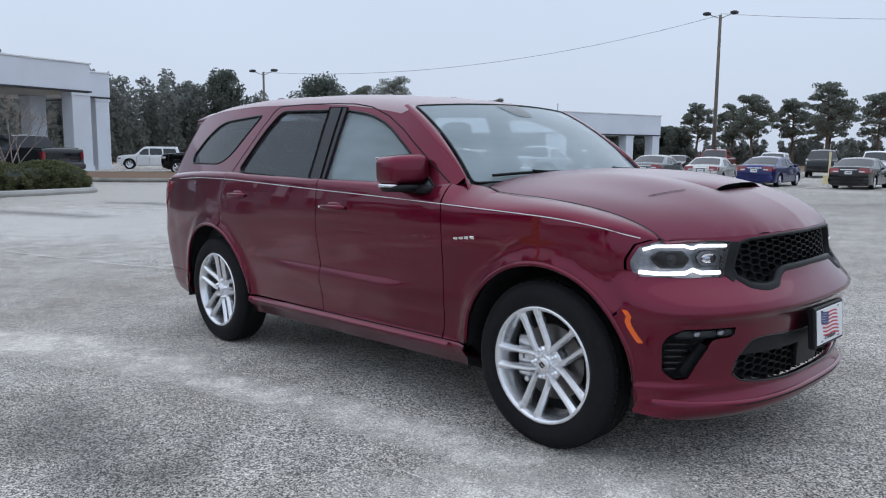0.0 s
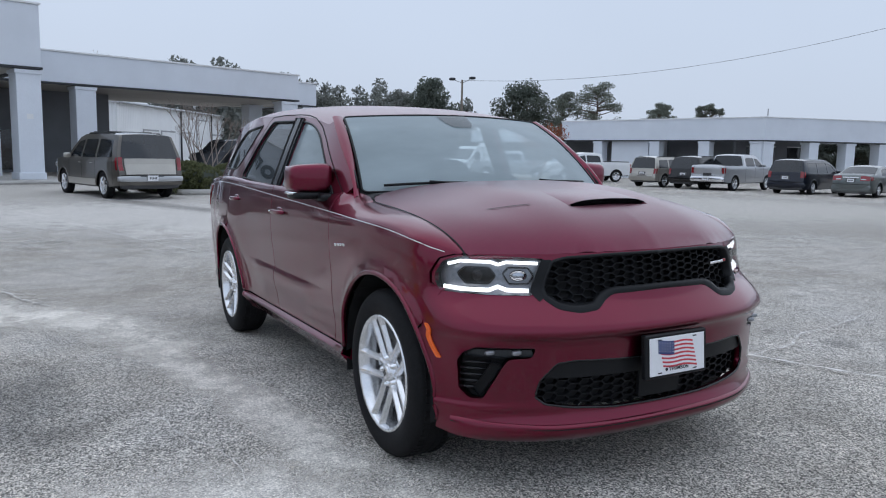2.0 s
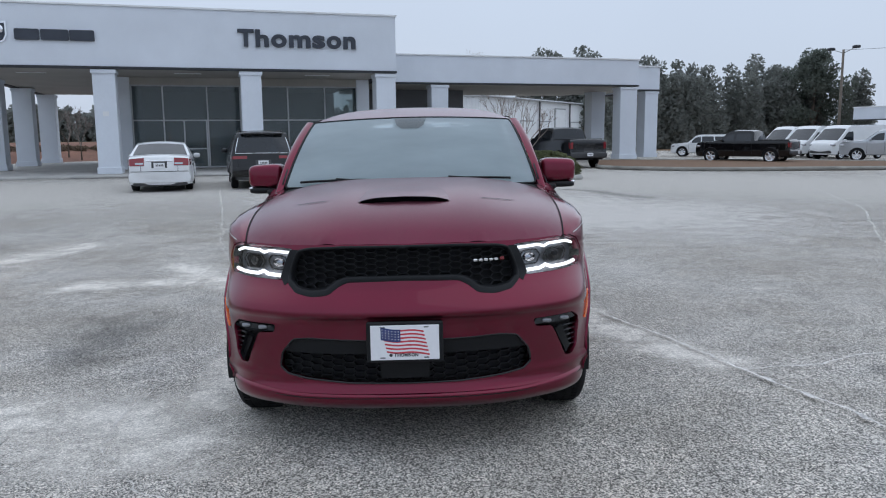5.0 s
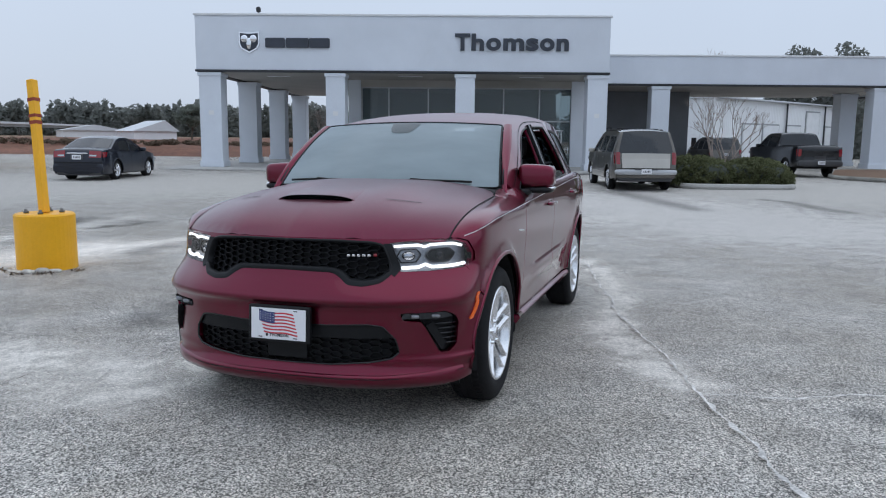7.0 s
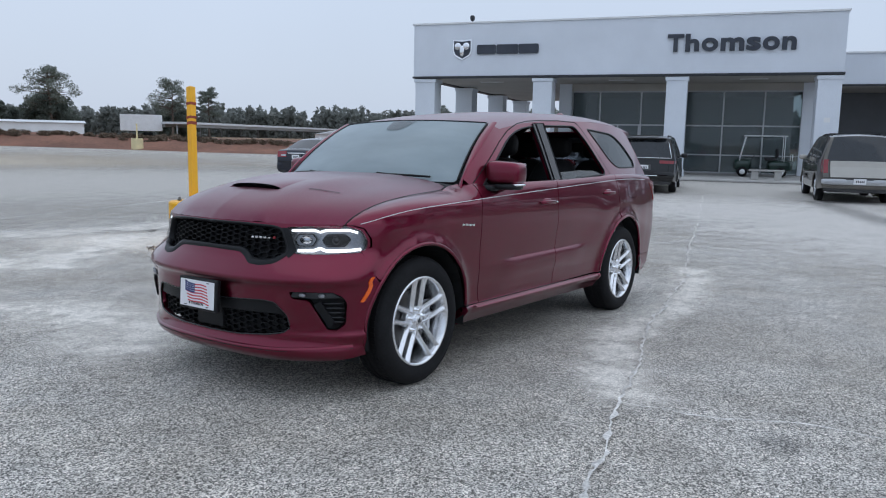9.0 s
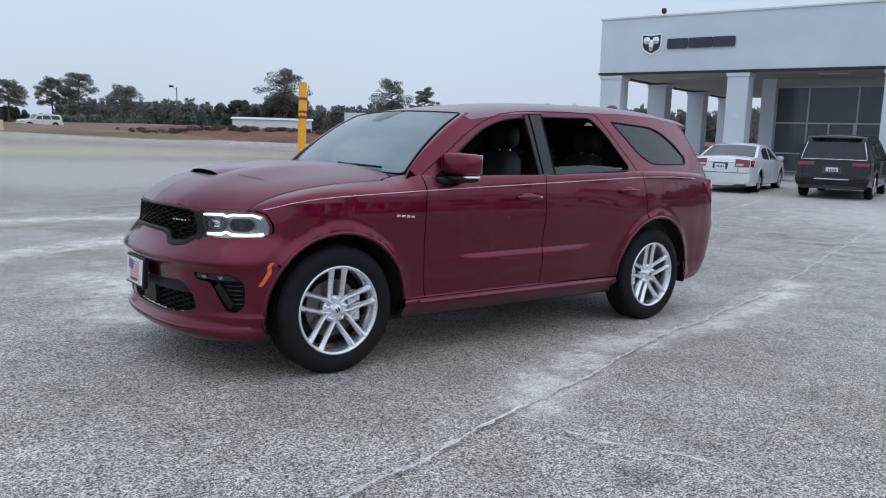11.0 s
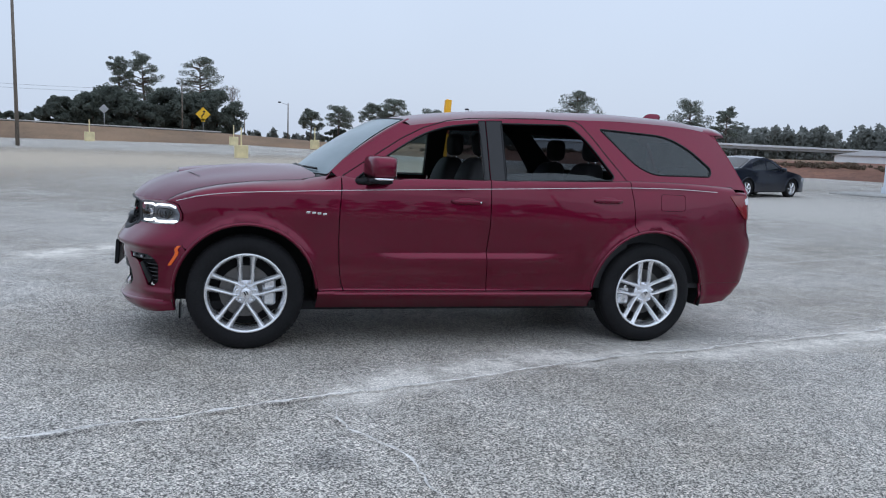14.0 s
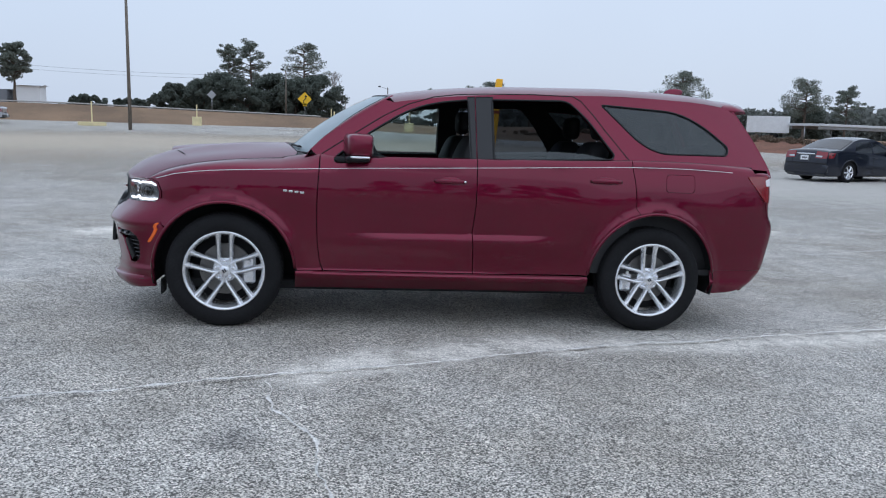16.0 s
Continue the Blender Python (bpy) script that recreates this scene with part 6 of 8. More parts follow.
    for k in (1, -1):
        seam = dense([(x, EDGE_Y(x)) for x in (2.045, 1.95, 1.85, 1.7, 1.5, 1.3, 1.2, 1.165)] + [(1.145, 0.786), (1.09, 0.766), (1.062, 0.747), (1.058, 0.70)], 0.03, False)
        strip("bonnet_shut_line", [Vector((x, k * (y + 0.002), bonnet_z(x, y) + 0.001)) for x, y in seam], [Vector((0, k * 0.35, 1)).normalized()] * len(seam), 0.007, M_DARK, bonnet, 0.0015)

    # the scoop: a raised hood with a dark mouth
    def hoodlet(u, v):
        y = u * (0.235 - 0.03 * v)
        x = 2.010 - 0.42 * v - 0.018 * u * u * (1 - v)
        q = (1 - u * u) ** 0.5 if abs(u) < 1 else 0
        return Vector((x, y, bonnet_z(x, y) - 0.004 + 0.028 * (1 - abs(u) ** 4) * max(0, 1 - v) ** 1.2))
    sc = sheet("scoop", [(-1, 0), (1, 0), (1, 1), (-1, 1)], [], hoodlet, M_DEWY, bonnet, step=0.08, lip=0, edge_step=0.06, flip=True)
    verts, faces = [], []
    for i in range(21):
        u = -1 + 0.1 * i
        a = hoodlet(u, 0)
        verts += [a + Vector((0.001, 0, 0.001)), a + Vector((-0.012, 0, -0.008)), Vector((a.x - 0.06, a.y, bonnet_z(a.x, a.y) - 0.03))]
    for i in range(20):
        p = 3 * i
        faces += [(p, p + 3, p + 4, p + 1), (p + 1, p + 4, p + 5, p + 2)]
    mesh_ob("scoop_lip", [v for v in verts], faces, M_GLOSSBLACK, sc, True)
    box("scoop_duct", (1.82, -0.21, 1.06), (1.975, 0.21, 1.10), M_DARK, sc)
    for k in (1, -1):
        pts = [Vector((1.925 - 0.085 * t, k * (0.385 + 0.17 * t), 0)) for t in [i / 10 for i in range(11)]]
        pts = [Vector((p.x, p.y, bonnet_z(p.x, p.y) + 0.001)) for p in pts]
        strip("bonnet_vent", pts, [Vector((0.3, 0, 1)).normalized()] * 11, 0.006, M_DARK, bonnet, 0.002, "narrow heat vent slot")
    # --- front fascia
    def Y(y, z):
        return (s_at_y(y, z), z)

    def both(pts):
        return pts + [(-u, v) for u, v in pts[::-1]]
    lamp = [Y(0.515, 0.966), Y(0.64, 0.976), Y(0.775, 0.983), Y(0.845, 0.955), Y(0.869, 0.900), Y(0.868, 0.866), Y(0.858, 0.834), Y(0.72, 0.824), Y(0.575, 0.822), Y(0.545, 0.880)]
    grille = both([Y(0.0, 0.985), Y(0.26, 0.984), Y(0.44, 0.975), Y(0.495, 0.960), Y(0.525, 0.890), Y(0.545, 0.815), Y(0.500, 0.772), Y(0.420, 0.757), Y(0.340, 0.765), Y(0.295, 0.800), Y(0.255, 0.820), Y(0.0, 0.826)][::-1])[:-1]
    grille = rounded(grille, 0.02, 3)
    fog = rounded([Y(0.598, 0.625), Y(0.800, 0.628), Y(0.835, 0.60), Y(0.845, 0.56), Y(0.835, 0.45), Y(0.805, 0.412), Y(0.765, 0.415), Y(0.710, 0.545), Y(0.690, 0.578), Y(0.61, 0.585)], 0.014, 3)
    lower = rounded(both([Y(0, 0.352), Y(0.25, 0.355), Y(0.45, 0.372), Y(0.555, 0.392), Y(0.590, 0.42), Y(0.575, 0.49), Y(0.515, 0.560), Y(0.44, 0.568), Y(0.25, 0.560), Y(0, 0.556)])[:-1], 0.015, 3)
    side_edge = [(s_at_x(1.985, 0.835), 0.835), (s_at_x(1.972, 0.79), 0.79), (s_at_x(1.932, 0.712), 0.712)]
    archpts = []
    for i in range(12):
        a = math.radians(36 - 51 * i / 11)
        x, z = AXLE + 0.470 * math.cos(a), 0.385 + 0.470 * math.sin(a)
        if z < 0.70:
            archpts.append((s_at_x(x, z), z))
    bottom = [(1.04, 0.262), (0.95, 0.250), (0.82, 0.240), (0.69, 0.232), (0.515, 0.226), (0.30, 0.222), (0, 0.220)]
    tops = [(0, 0.990), (0.30, 0.988), Y(0.515, 0.985), Y(0.64, 0.985), Y(0.785, 0.988), Y(0.851, 0.962), Y(0.877, 0.905), Y(0.877, 0.864)]
    half = tops + side_edge + archpts + bottom[:-1]
    outer = half + [(0, 0.220)] + [(-u, v) for u, v in half[:0:-1]]
    mir = [[(-u, v) for u, v in lamp[::-1]], [(-u, v) for u, v in fog[::-1]]]
    lamp_r = rounded(lamp, 0.012, 3)
    fascia = sheet("front_bumper", outer, [grille, lower, lamp_r, fog, [(-u, v) for u, v in lamp_r[::-1]], [(-u, v) for u, v in fog[::-1]]], skin, red, car, step=0.026, lip=0.03, lines=[lambda u, q=q: q for q in (0.700, 0.688, 0.676, 0.662, 0.648, 0.315, 0.295, 0.275, 0.25)])

    def back_skin(d):
        return lambda s, v: skin(s, v) - skin_normal(s, min(v, 0.97)) * d
    # grille: backing, hexagonal bars, surround
    g = sheet("upper_grille", grille, [], back_skin(0.055), M_DARK, car, step=0.06, lip=0, normals=False)
    centre = (0.0, 0.88)
    bars = bmesh.new()

    def hexbars(bm, poly, d, pitch_u, pitch_v, r):
        us = [p[0] for p in poly]
        vs = [p[1] for p in poly]
        R = pitch_u / 2
        cols = int((max(us) - min(us)) / (1.5 * R)) + 3
        rows = int((max(vs) - min(vs)) / pitch_v) + 3
        f = back_skin(d)
        for i in range(-(cols // 2), cols // 2 + 1):
            for j in range(-1, rows):
                cu, cv = i * 1.5 * R, min(vs) + (j + (0.5 if i % 2 else 0.0)) * pitch_v
                h = [(cu - R / 2, cv + pitch_v / 2), (cu + R / 2, cv + pitch_v / 2), (cu + R, cv), (cu + R / 2, cv - pitch_v / 2)]
                segs = [(h[0], h[1]), (h[1], h[2]), (h[2], h[3])]
                for a, b in segs:
                    if any(inside(poly, *p) for p in (a, b)):
                        p, q = f(*a), f(*b)
                        dep = Vector((-0.030, 0, 0.0))
                        t = Vector((0, 0, r))
                        w = (q - p).normalized()
                        up = w.cross(Vector((1, 0, 0))).normalized() * r
                        vs8 = [bm.verts.new(c) for c in (p + up, q + up, q - up, p - up, p + up + dep, q + up + dep, q - up + dep, p - up + dep)]
                        for fc4 in ((0, 1, 2, 3), (0, 4, 5, 1), (3, 2, 6, 7)):
                            bm.faces.new([vs8[c] for c in fc4])
    hexbars(bars, grille, 0.026, 0.066, 0.0285, 0.0020)
    part("grille_mesh", bars, M_BLACK, g, "gloss black honeycomb bars")
    ring = dense(grille, 0.02)
    pts = [skin(u, v) for u, v in ring]
    nr = [skin_normal(u, min(v, 0.97)) for u, v in ring]
    bm = bmesh.new()
    loops = []
    cu = sum(u for u, v in ring) / len(ring)
    for (u, v), p, nrm in zip(ring, pts, nr):
        # inner offset towards the opening
        i = ring.index((u, v))
        a, b = ring[i - 1], ring[(i + 1) % len(ring)]
        tx, ty = b[0] - a[0], b[1] - a[1]
        ln = math.hypot(tx, ty) or 1
        ix, iy = -ty / ln, tx / ln
        if not inside(grille, u + ix * 0.006, v + iy * 0.006):
            ix, iy = -ix, -iy
        low_edge = smooth(0.86, 0.80, v)
        w = 0.013 + 0.020 * low_edge
        i1, i2 = skin(u + ix * w * 0.45, v + iy * w * 0.45), skin(u + ix * w, v + iy * w)
        loops.append([bm.verts.new(c) for c in (p + nrm * 0.001, i1 + nrm * 0.008, i2 + nrm * 0.002, i2 - nrm * 0.03)])
    for i in range(len(loops)):
        A, B = loops[i], loops[(i + 1) % len(loops)]
        for j in range(3):
            bm.faces.new((A[j], B[j], B[j + 1], A[j + 1]))
    part("grille_surround", bm, M_BLACK, g, "satin black frame", smooth=True)
    for i in range(5):
        p = skin(0.335 + 0.024 * i, 0.905)
        box("grille_badge", (-0.004, -0.009, -0.006), (0.004, 0.009, 0.006), M_CHROME, g, 0.002, "small chrome badge block", Matrix.Translation(p + Vector((0.004, 0, 0))))
    box("grille_badge", (-0.004, -0.010, -0.007), (0.004, 0.010, 0.007), M_TAIL, g, 0.002, "small red badge slash", Matrix.Translation(skin(0.335 + 0.125, 0.907) + Vector((0.004, 0, 0))))
    # lower grille
    lg = sheet("lower_grille", lower, [], back_skin(0.06), M_DARK, car, step=0.06, lip=0, normals=False)
    bars = bmesh.new()
    lowpoly = [(u, v) for u, v in lower]
    mesh_zone = [(u, min(v, 0.492)) for u, v in lower]
    hexbars(bars, mesh_zone, 0.035, 0.072, 0.030, 0.0020)
    part("grille_mesh", bars, M_BLACK, lg, "gloss black honeycomb bars")
    band = [(u, max(v, 0.488)) for u, v in dense(lower, 0.02)]
    bandpoly = rounded(both([Y(0, 0.490), Y(0.25, 0.490), Y(0.45, 0.492), Y(0.565, 0.495), Y(0.515, 0.556), Y(0.44, 0.563), Y(0.25, 0.555), Y(0, 0.551)])[:-1], 0.01, 2)
    sheet("grille_crossbar", bandpoly, [], back_skin(0.012), M_BLACK, lg, step=0.05, lip=0.02)
    sheet("radar_cover", rounded([(-0.115, 0.372), (0.115, 0.372), (0.12, 0.49), (-0.12, 0.49)], 0.01), [], back_skin(0.02), M_BLACK, lg, step=0.05, lip=0.02)
    ring = dense(lower, 0.03)
    tube("lower_grille_trim", [skin(u, v) + skin_normal(u, v) * -0.004 for u, v in ring], 0.006, M_GLOSSBLACK, lg, 6, True)
    # chin lip
    pts = [skin(s, 0.302 + 0.02 * smooth(0.5, 1.0, abs(s))) for s in [-0.98 + 0.04 * i for i in range(50)]]
    nn = [(skin_normal(s, 0.30) + Vector((0, 0, 0.6))).normalized() for s in [-0.98 + 0.04 * i for i in range(50)]]
    strip("chin_lip", pts, nn, 0.016, red, fascia, 0.004)
    strip("chin_shadow_gap", [p - Vector((0, 0, 0.014)) for p in pts], nn, 0.007, M_DARK, fascia, 0.003)
    # lamps
    for k in (1, -1):
        outline = lamp_r if k > 0 else [(-u, v) for u, v in lamp_r[::-1]]
        hl = sheet("headlamp", outline, [], back_skin(0.050), M_LAMPBOWL, car, step=0.04, lip=0, normals=False, label="headlamp with lit white light bars")
        ps = dense(outline, 0.02)
        # bezel walls
        bm = bmesh.new()
        A = [bm.verts.new(skin(u, v) + skin_normal(u, min(v, 0.97)) * 0.002) for u, v in ps]
        Bv = [bm.verts.new(skin(u, v) - skin_normal(u, min(v, 0.97)) * 0.050) for u, v in ps]
        for i in range(len(ps)):
            j = (i + 1) % len(ps)
            bm.faces.new((A[i], A[j], Bv[j], Bv[i]))
        part("bezel", bm, M_BLACK, hl)

        def bar(name, pts, w, d, mat, lab=""):
            pts = [(k * Y(y, z)[0], z) for y, z in pts]
            f = back_skin(d)
            bm = bmesh.new()
            tube_into(bm, [f(u, v) for u, v in dense(pts, 0.03, False)], w, 8)
            return part(name, bm, mat, hl, lab, smooth=True)
        bar("light_bar", [(0.540, 0.950), (0.650, 0.955), (0.678, 0.945), (0.706, 0.956), (0.80, 0.958), (0.836, 0.944)], 0.0072, 0.014, M_WHITE_LED, "lit white light bar")
        bar("light_bar", [(0.580, 0.843), (0.655, 0.845), (0.684, 0.856), (0.714, 0.845), (0.80, 0.846), (0.850, 0.852)], 0.0090, 0.014, M_WHITE_LED, "lit white light bar")
        # two six-sided pockets with a lens in each, the outer one dark
        for cy, half, mat in ((0.612, 0.054, M_LAMPBOWL), (0.752, 0.062, M_DARK)):
            cz = 0.898
            hexa = [(cy - half, cz), (cy - half * 0.66, cz + 0.034), (cy + half * 0.60, cz + 0.036), (cy + half, cz + 0.008), (cy + half * 0.62, cz - 0.032), (cy - half * 0.62, cz - 0.032)]
            hexa = rounded([(k * Y(y, z)[0], z) for y, z in hexa], 0.008, 2)
            pocket = sheet("lamp_pocket", hexa, [], back_skin(0.036), mat, hl, step=0.03, lip=0, normals=False, flip=k < 0)
            f = back_skin(0.026)
            tube("pocket_rim", [f(u, v) for u, v in dense(hexa, 0.015)], 0.0042, M_GLOSSBLACK, hl, 6, True)
            nrm = skin_normal(k * Y(cy, cz)[0], cz)
            c = skin(k * Y(cy, cz)[0], cz) - nrm * 0.034
            q = nrm.to_track_quat("Y", "Z").to_matrix().to_4x4()
            bm = bmesh.new()
            lathe_into(bm, [(0.0, 0.024), (0.008, 0.023), (0.014, 0.015), (0.017, 0.0)], 24)
            for v in bm.verts:
                v.co.x *= 1.5 if mat is M_LAMPBOWL else 1.0
                v.co = Matrix.Translation(c) @ q @ v.co
            part("projector", bm, M_REFLECTOR if mat is M_LAMPBOWL else M_GLOSSBLACK, hl, smooth=True)
        sheet("lens", outline, [], back_skin(-0.002), M_LENS, hl, step=0.04, lip=0).visible_shadow = False
        # black filler between the lamp and the grille
        fill = [(0.490, 0.963), (0.528, 0.962), (0.578, 0.836), (0.556, 0.800), (0.538, 0.812), (0.518, 0.890)]
        fill = rounded([(k * Y(y, z)[0], z) for y, z in (fill if k > 0 else fill[::-1])], 0.004, 2)
        sheet("lamp_filler", fill, [], back_skin(-0.0025), M_BLACK, hl, step=0.03, lip=0.004, label="satin black filler strip")
        # fog pocket
        fo = fog if k > 0 else [(-u, v) for u, v in fog[::-1]]
        fp = sheet("fog_pocket", fo, [], back_skin(0.045), M_DARK, car, step=0.04, lip=0, normals=False)
        up = rounded([(k * a, b) for a, b in (Y(0.604, 0.592), Y(0.613, 0.620), Y(0.80, 0.622), Y(0.828, 0.595), Y(0.76, 0.588))], 0.008, 2)
        sheet("fog_lamp", up, [], back_skin(0.008), M_LAMP, fp, step=0.04, lip=0.012, flip=k < 0)
        for cy in (0.665, 0.755):
            p = skin(k * Y(cy, 0.605)[0], 0.607)
            lump("fog_lens", p, (0.010, 0.022, 0.010), M_LAMPBOWL, fp, 0.6, 14, 8)
        leg = [(k * a, b) for a, b in (Y(0.713, 0.555), Y(0.745, 0.575), Y(0.795, 0.46), Y(0.775, 0.425))]
        sheet("fog_trim", leg, [], back_skin(0.004), M_BLACK, fp, step=0.04, lip=0.02, flip=k < 0)
        for i in range(5):
            z = 0.455 + 0.026 * i
            a, b = skin(k * Y(0.775 - 0.005 * i, z)[0], z), skin(k * Y(0.835, z)[0], z)
            nrm = skin_normal(k * Y(0.8, z)[0], z)
            tube("pocket_slat", [a - nrm * 0.015, b - nrm * 0.015], 0.006, M_GLOSSBLACK, fp, 6)
    # --- plate
    pl = thing("plate_mount")
    pl.parent = car
    pm = Matrix.Translation((2.432, 0.006, 0.562)) @ Matrix.Rotation(radians(-3), 4, "Y")
    bpl = box("plate_bracket", (-0.03, -0.172, -0.092), (0.0, 0.172, 0.092), M_BLACK, car, 0.006, "black plate bracket", pm)
    bpy.data.objects.remove(pl)
    plate = box("front_plate", (0.001, -0.153, -0.078), (0.004, 0.153, 0.078), M_PLATE, bpl, 0.0015, "white souvenir plate with a waving flag", pm)

    def onplate(name, pts, mat, lift=0.0045):
        bm = bmesh.new()
        for poly in pts:
            bm.faces.new([bm.verts.new(pm @ Vector((lift, y, z))) for y, z in poly])
        me_ob = part(name, bm, mat, bpl)
        return me_ob

    def wave(y):
        return 0.006 * math.sin(38 * y) - 0.10 * y
    stripes = []
    for i in range(7):
        zt = 0.058 - 0.0165 * i
        y0 = -0.105 + 0.004 * i
        n = 10
        for j in range(n):
            ya, yb = y0 + 0.19 * j / n, y0 + 0.19 * (j + 1) / n
            stripes.append([(ya, zt + wave(ya) * 0.6), (yb, zt + wave(yb) * 0.6), (yb, zt - 0.0078 + wave(yb) * 0.6), (ya, zt - 0.0078 + wave(ya) * 0.6)])
    onplate("flag_stripes", stripes, M_FLAGRED)
    can = []
    for j in range(5):
        ya, yb = -0.107 + 0.088 * j / 5, -0.107 + 0.088 * (j + 1) / 5
        can.append([(ya, 0.060 + wave(ya) * 0.6), (yb, 0.060 + wave(yb) * 0.6), (yb, 0.004 + wave(yb) * 0.6), (ya, 0.004 + wave(ya) * 0.6)])
    onplate("flag_canton", can, M_FLAGBLUE, 0.005)
    stars = []
    for a in range(6):
        for b in range(4):
            y, z = -0.100 + 0.0145 * a, 0.050 - 0.0115 * b
            z += wave(y) * 0.6
            stars.append([(y + 0.003 * math.cos(t), z + 0.003 * math.sin(t)) for t in (0, 1.57, 3.14, 4.71)])
    onplate("flag_stars", stars, M_PLATE, 0.0055)
    for i, ch in enumerate("THOMSON"):
        letter("plate_letter", ch, pm @ Matrix.Translation((0.0055, -0.050 + 0.0158 * i, -0.063)) @ Matrix(((0, 0, 1, 0), (1, 0, 0, 0), (0, 1, 0, 0), (0, 0, 0, 1))), 0.0138, 0.0155, 0.001, M_INK, bpl, "", 0.03)
    onplate("plate_dot", [[(-0.063 + 0.0075 * math.cos(t * 0.785), -0.056 + 0.0075 * math.sin(t * 0.785)) for t in range(8)]], M_INK, 0.005)
    onplate("plate_slots", [[(a, b), (a + 0.022, b), (a + 0.022, b + 0.005), (a, b + 0.005)] for a in (-0.11, 0.085) for b in (-0.070, 0.066)], M_INK, 0.005)
    # --- floor and cabin
    box("underbody", (-1.95, -0.80, 0.255), (1.9, 0.80, 0.31), M_DARK, car)
    box("chassis", (-1.9, -0.58, 0.205), (1.85, 0.58, 0.254), M_DARK, car)
    box("floor_pan", (-2.3, -0.86, 0.42), (1.05, 0.86, 0.46), M_CABIN, car)
    for k in (1, -1):
        box("door_lining", (-1.35, 0.83, 0.46), (0.95, 0.86, 1.14), M_CABIN, car, 0.0, "", Matrix.Scale(k, 4, (0, 1, 0)))
        box("rear_side_lining", (-2.3, 0.76, 0.46), (-1.35, 0.80, 1.24), M_CABIN, car, 0.0, "", Matrix.Scale(k, 4, (0, 1, 0)))
    bm = bmesh.new()
    lump_into(bm, (0.76, 0, 1.05), (0.36, 0.80, 0.155), 0.22, 36, 16)
    part("dashboard", bm, M_CABIN, car, smooth=True)
    for y in (0.37, -0.37):
        def seat(px, py, name, w=0.27):
            st = thing(name)
            st.parent = car
            lump("seat_cushion", (px, py, 0.66), (0.27, w, 0.10), M_CABIN, st, 0.45)
            lump("seat_back", (px - 0.30, py, 1.02), (0.10, w * 0.95, 0.36), M_CABIN, st, 0.5, 20, 14, lambda p: Vector((p.x - 0.28 * (p.z + 0.36), p.y * (1 - 0.25 * max(0, p.z) / 0.36), p.z)))
            lump("headrest", (px - 0.53, py, 1.485), (0.055, 0.135, 0.095), M_CABIN, st, 0.6)
            cyl("headrest_post", (px - 0.53, py - 0.06, 1.30), (px - 0.53, py - 0.06, 1.45), 0.007, M_CHROME, st, None, 8)
            cyl("headrest_post", (px - 0.53, py + 0.06, 1.30), (px - 0.53, py + 0.06, 1.45), 0.007, M_CHROME, st, None, 8)
        seat(0.25, y, "front_seat")
        seat(-0.72, y, "second_row_seat")
        seat(-1.55, y, "third_row_seat", 0.24)
    bm = bmesh.new()
    prof = [(0.19 + 0.016 * math.cos(a * math.pi / 4), 0.016 * math.sin(a * math.pi / 4)) for a in range(8)]
    lathe_into(bm, [(t, r) for r, t in prof], 32, "y", True)
    cyl_into(bm, (0, -0.01, 0), (0, 0.03, 0), 0.06, None, 16)
    for a in (0, 180, 270):
        v = Vector((math.cos(radians(a)), 0, math.sin(radians(a))))
        cyl_into(bm, v * 0.04, v * 0.185, 0.018, 0.015, 8)
    for v in bm.verts:
        v.co = Matrix.Translation((0.46, 0.37, 1.10)) @ Matrix.Rotation(radians(-90), 4, "Z") @ Matrix.Rotation(radians(-22), 4, "X") @ v.co
    part("steering_wheel", bm, M_CABIN, car, smooth=True)
    sheet("headliner", [(0.30, 0.55), (0.30, -0.55), (-2.05, -0.55), (-2.05, 0.55)], [], lambda x, y: roof(x, y) - Vector((0, 0, 0.035)), M_HEADLINER, car, step=0.1, lip=0, edge_step=0.1)
    # --- wheels
    def wheel(ax, k, spin):
        wh = thing("wheel", Matrix.Translation((ax, k * 0.935, HUB_Z)) @ Matrix.Rotation(radians(0 if k > 0 else 180), 4, "Z") @ Matrix.Rotation(radians(spin), 4, "Y"))
        wh.parent = car
        # the outer face is at y = 0, the wheel goes to -y
        bm = bmesh.new()
        prof = [(-0.030, 0.268), (-0.012, 0.275), (-0.004, 0.292), (0.002, 0.322), (-0.004, 0.350), (-0.016, 0.372), (-0.034, 0.384), (-0.06, TYRE_R), (-0.18, TYRE_R), (-0.21, 0.380), (-0.235, 0.350), (-0.24, 0.31), (-0.225, 0.27)]
        lathe_into(bm, prof, 72)
        part("tyre", bm, M_RUBBER, wh, smooth=True)
        ty = wh.children[-1]
        bm = bmesh.new()
        for row, (t0, t1) in enumerate(((-0.045, -0.075), (-0.165, -0.195))):
            for i in range(72):
                a0 = 2 * math.pi * (i + 0.5 * row) / 72
                a1 = a0 + 2 * math.pi / 72 * 0.62
                R = TYRE_R + 0.0035
                q = [bm.verts.new((R * math.cos(a), t, R * math.sin(a))) for a, t in ((a0, t0), (a1, t0), (a1, t1), (a0, t1))]
                bm.faces.new(q)
                lo = [bm.verts.new((0.985 * v.co.x, v.co.y + (0.004 if t == 0 else 0), 0.985 * v.co.z)) for t, v in enumerate(q)]
                for j in range(4):
                    bm.faces.new((q[j], lo[j], lo[(j + 1) % 4], q[(j + 1) % 4]))
        for t0, t1 in ((-0.085, -0.110), (-0.130, -0.155)):
            lathe_into(bm, [(t0, TYRE_R - 0.004), (t0, TYRE_R + 0.0035), (t1, TYRE_R + 0.0035), (t1, TYRE_R - 0.004)], 72)
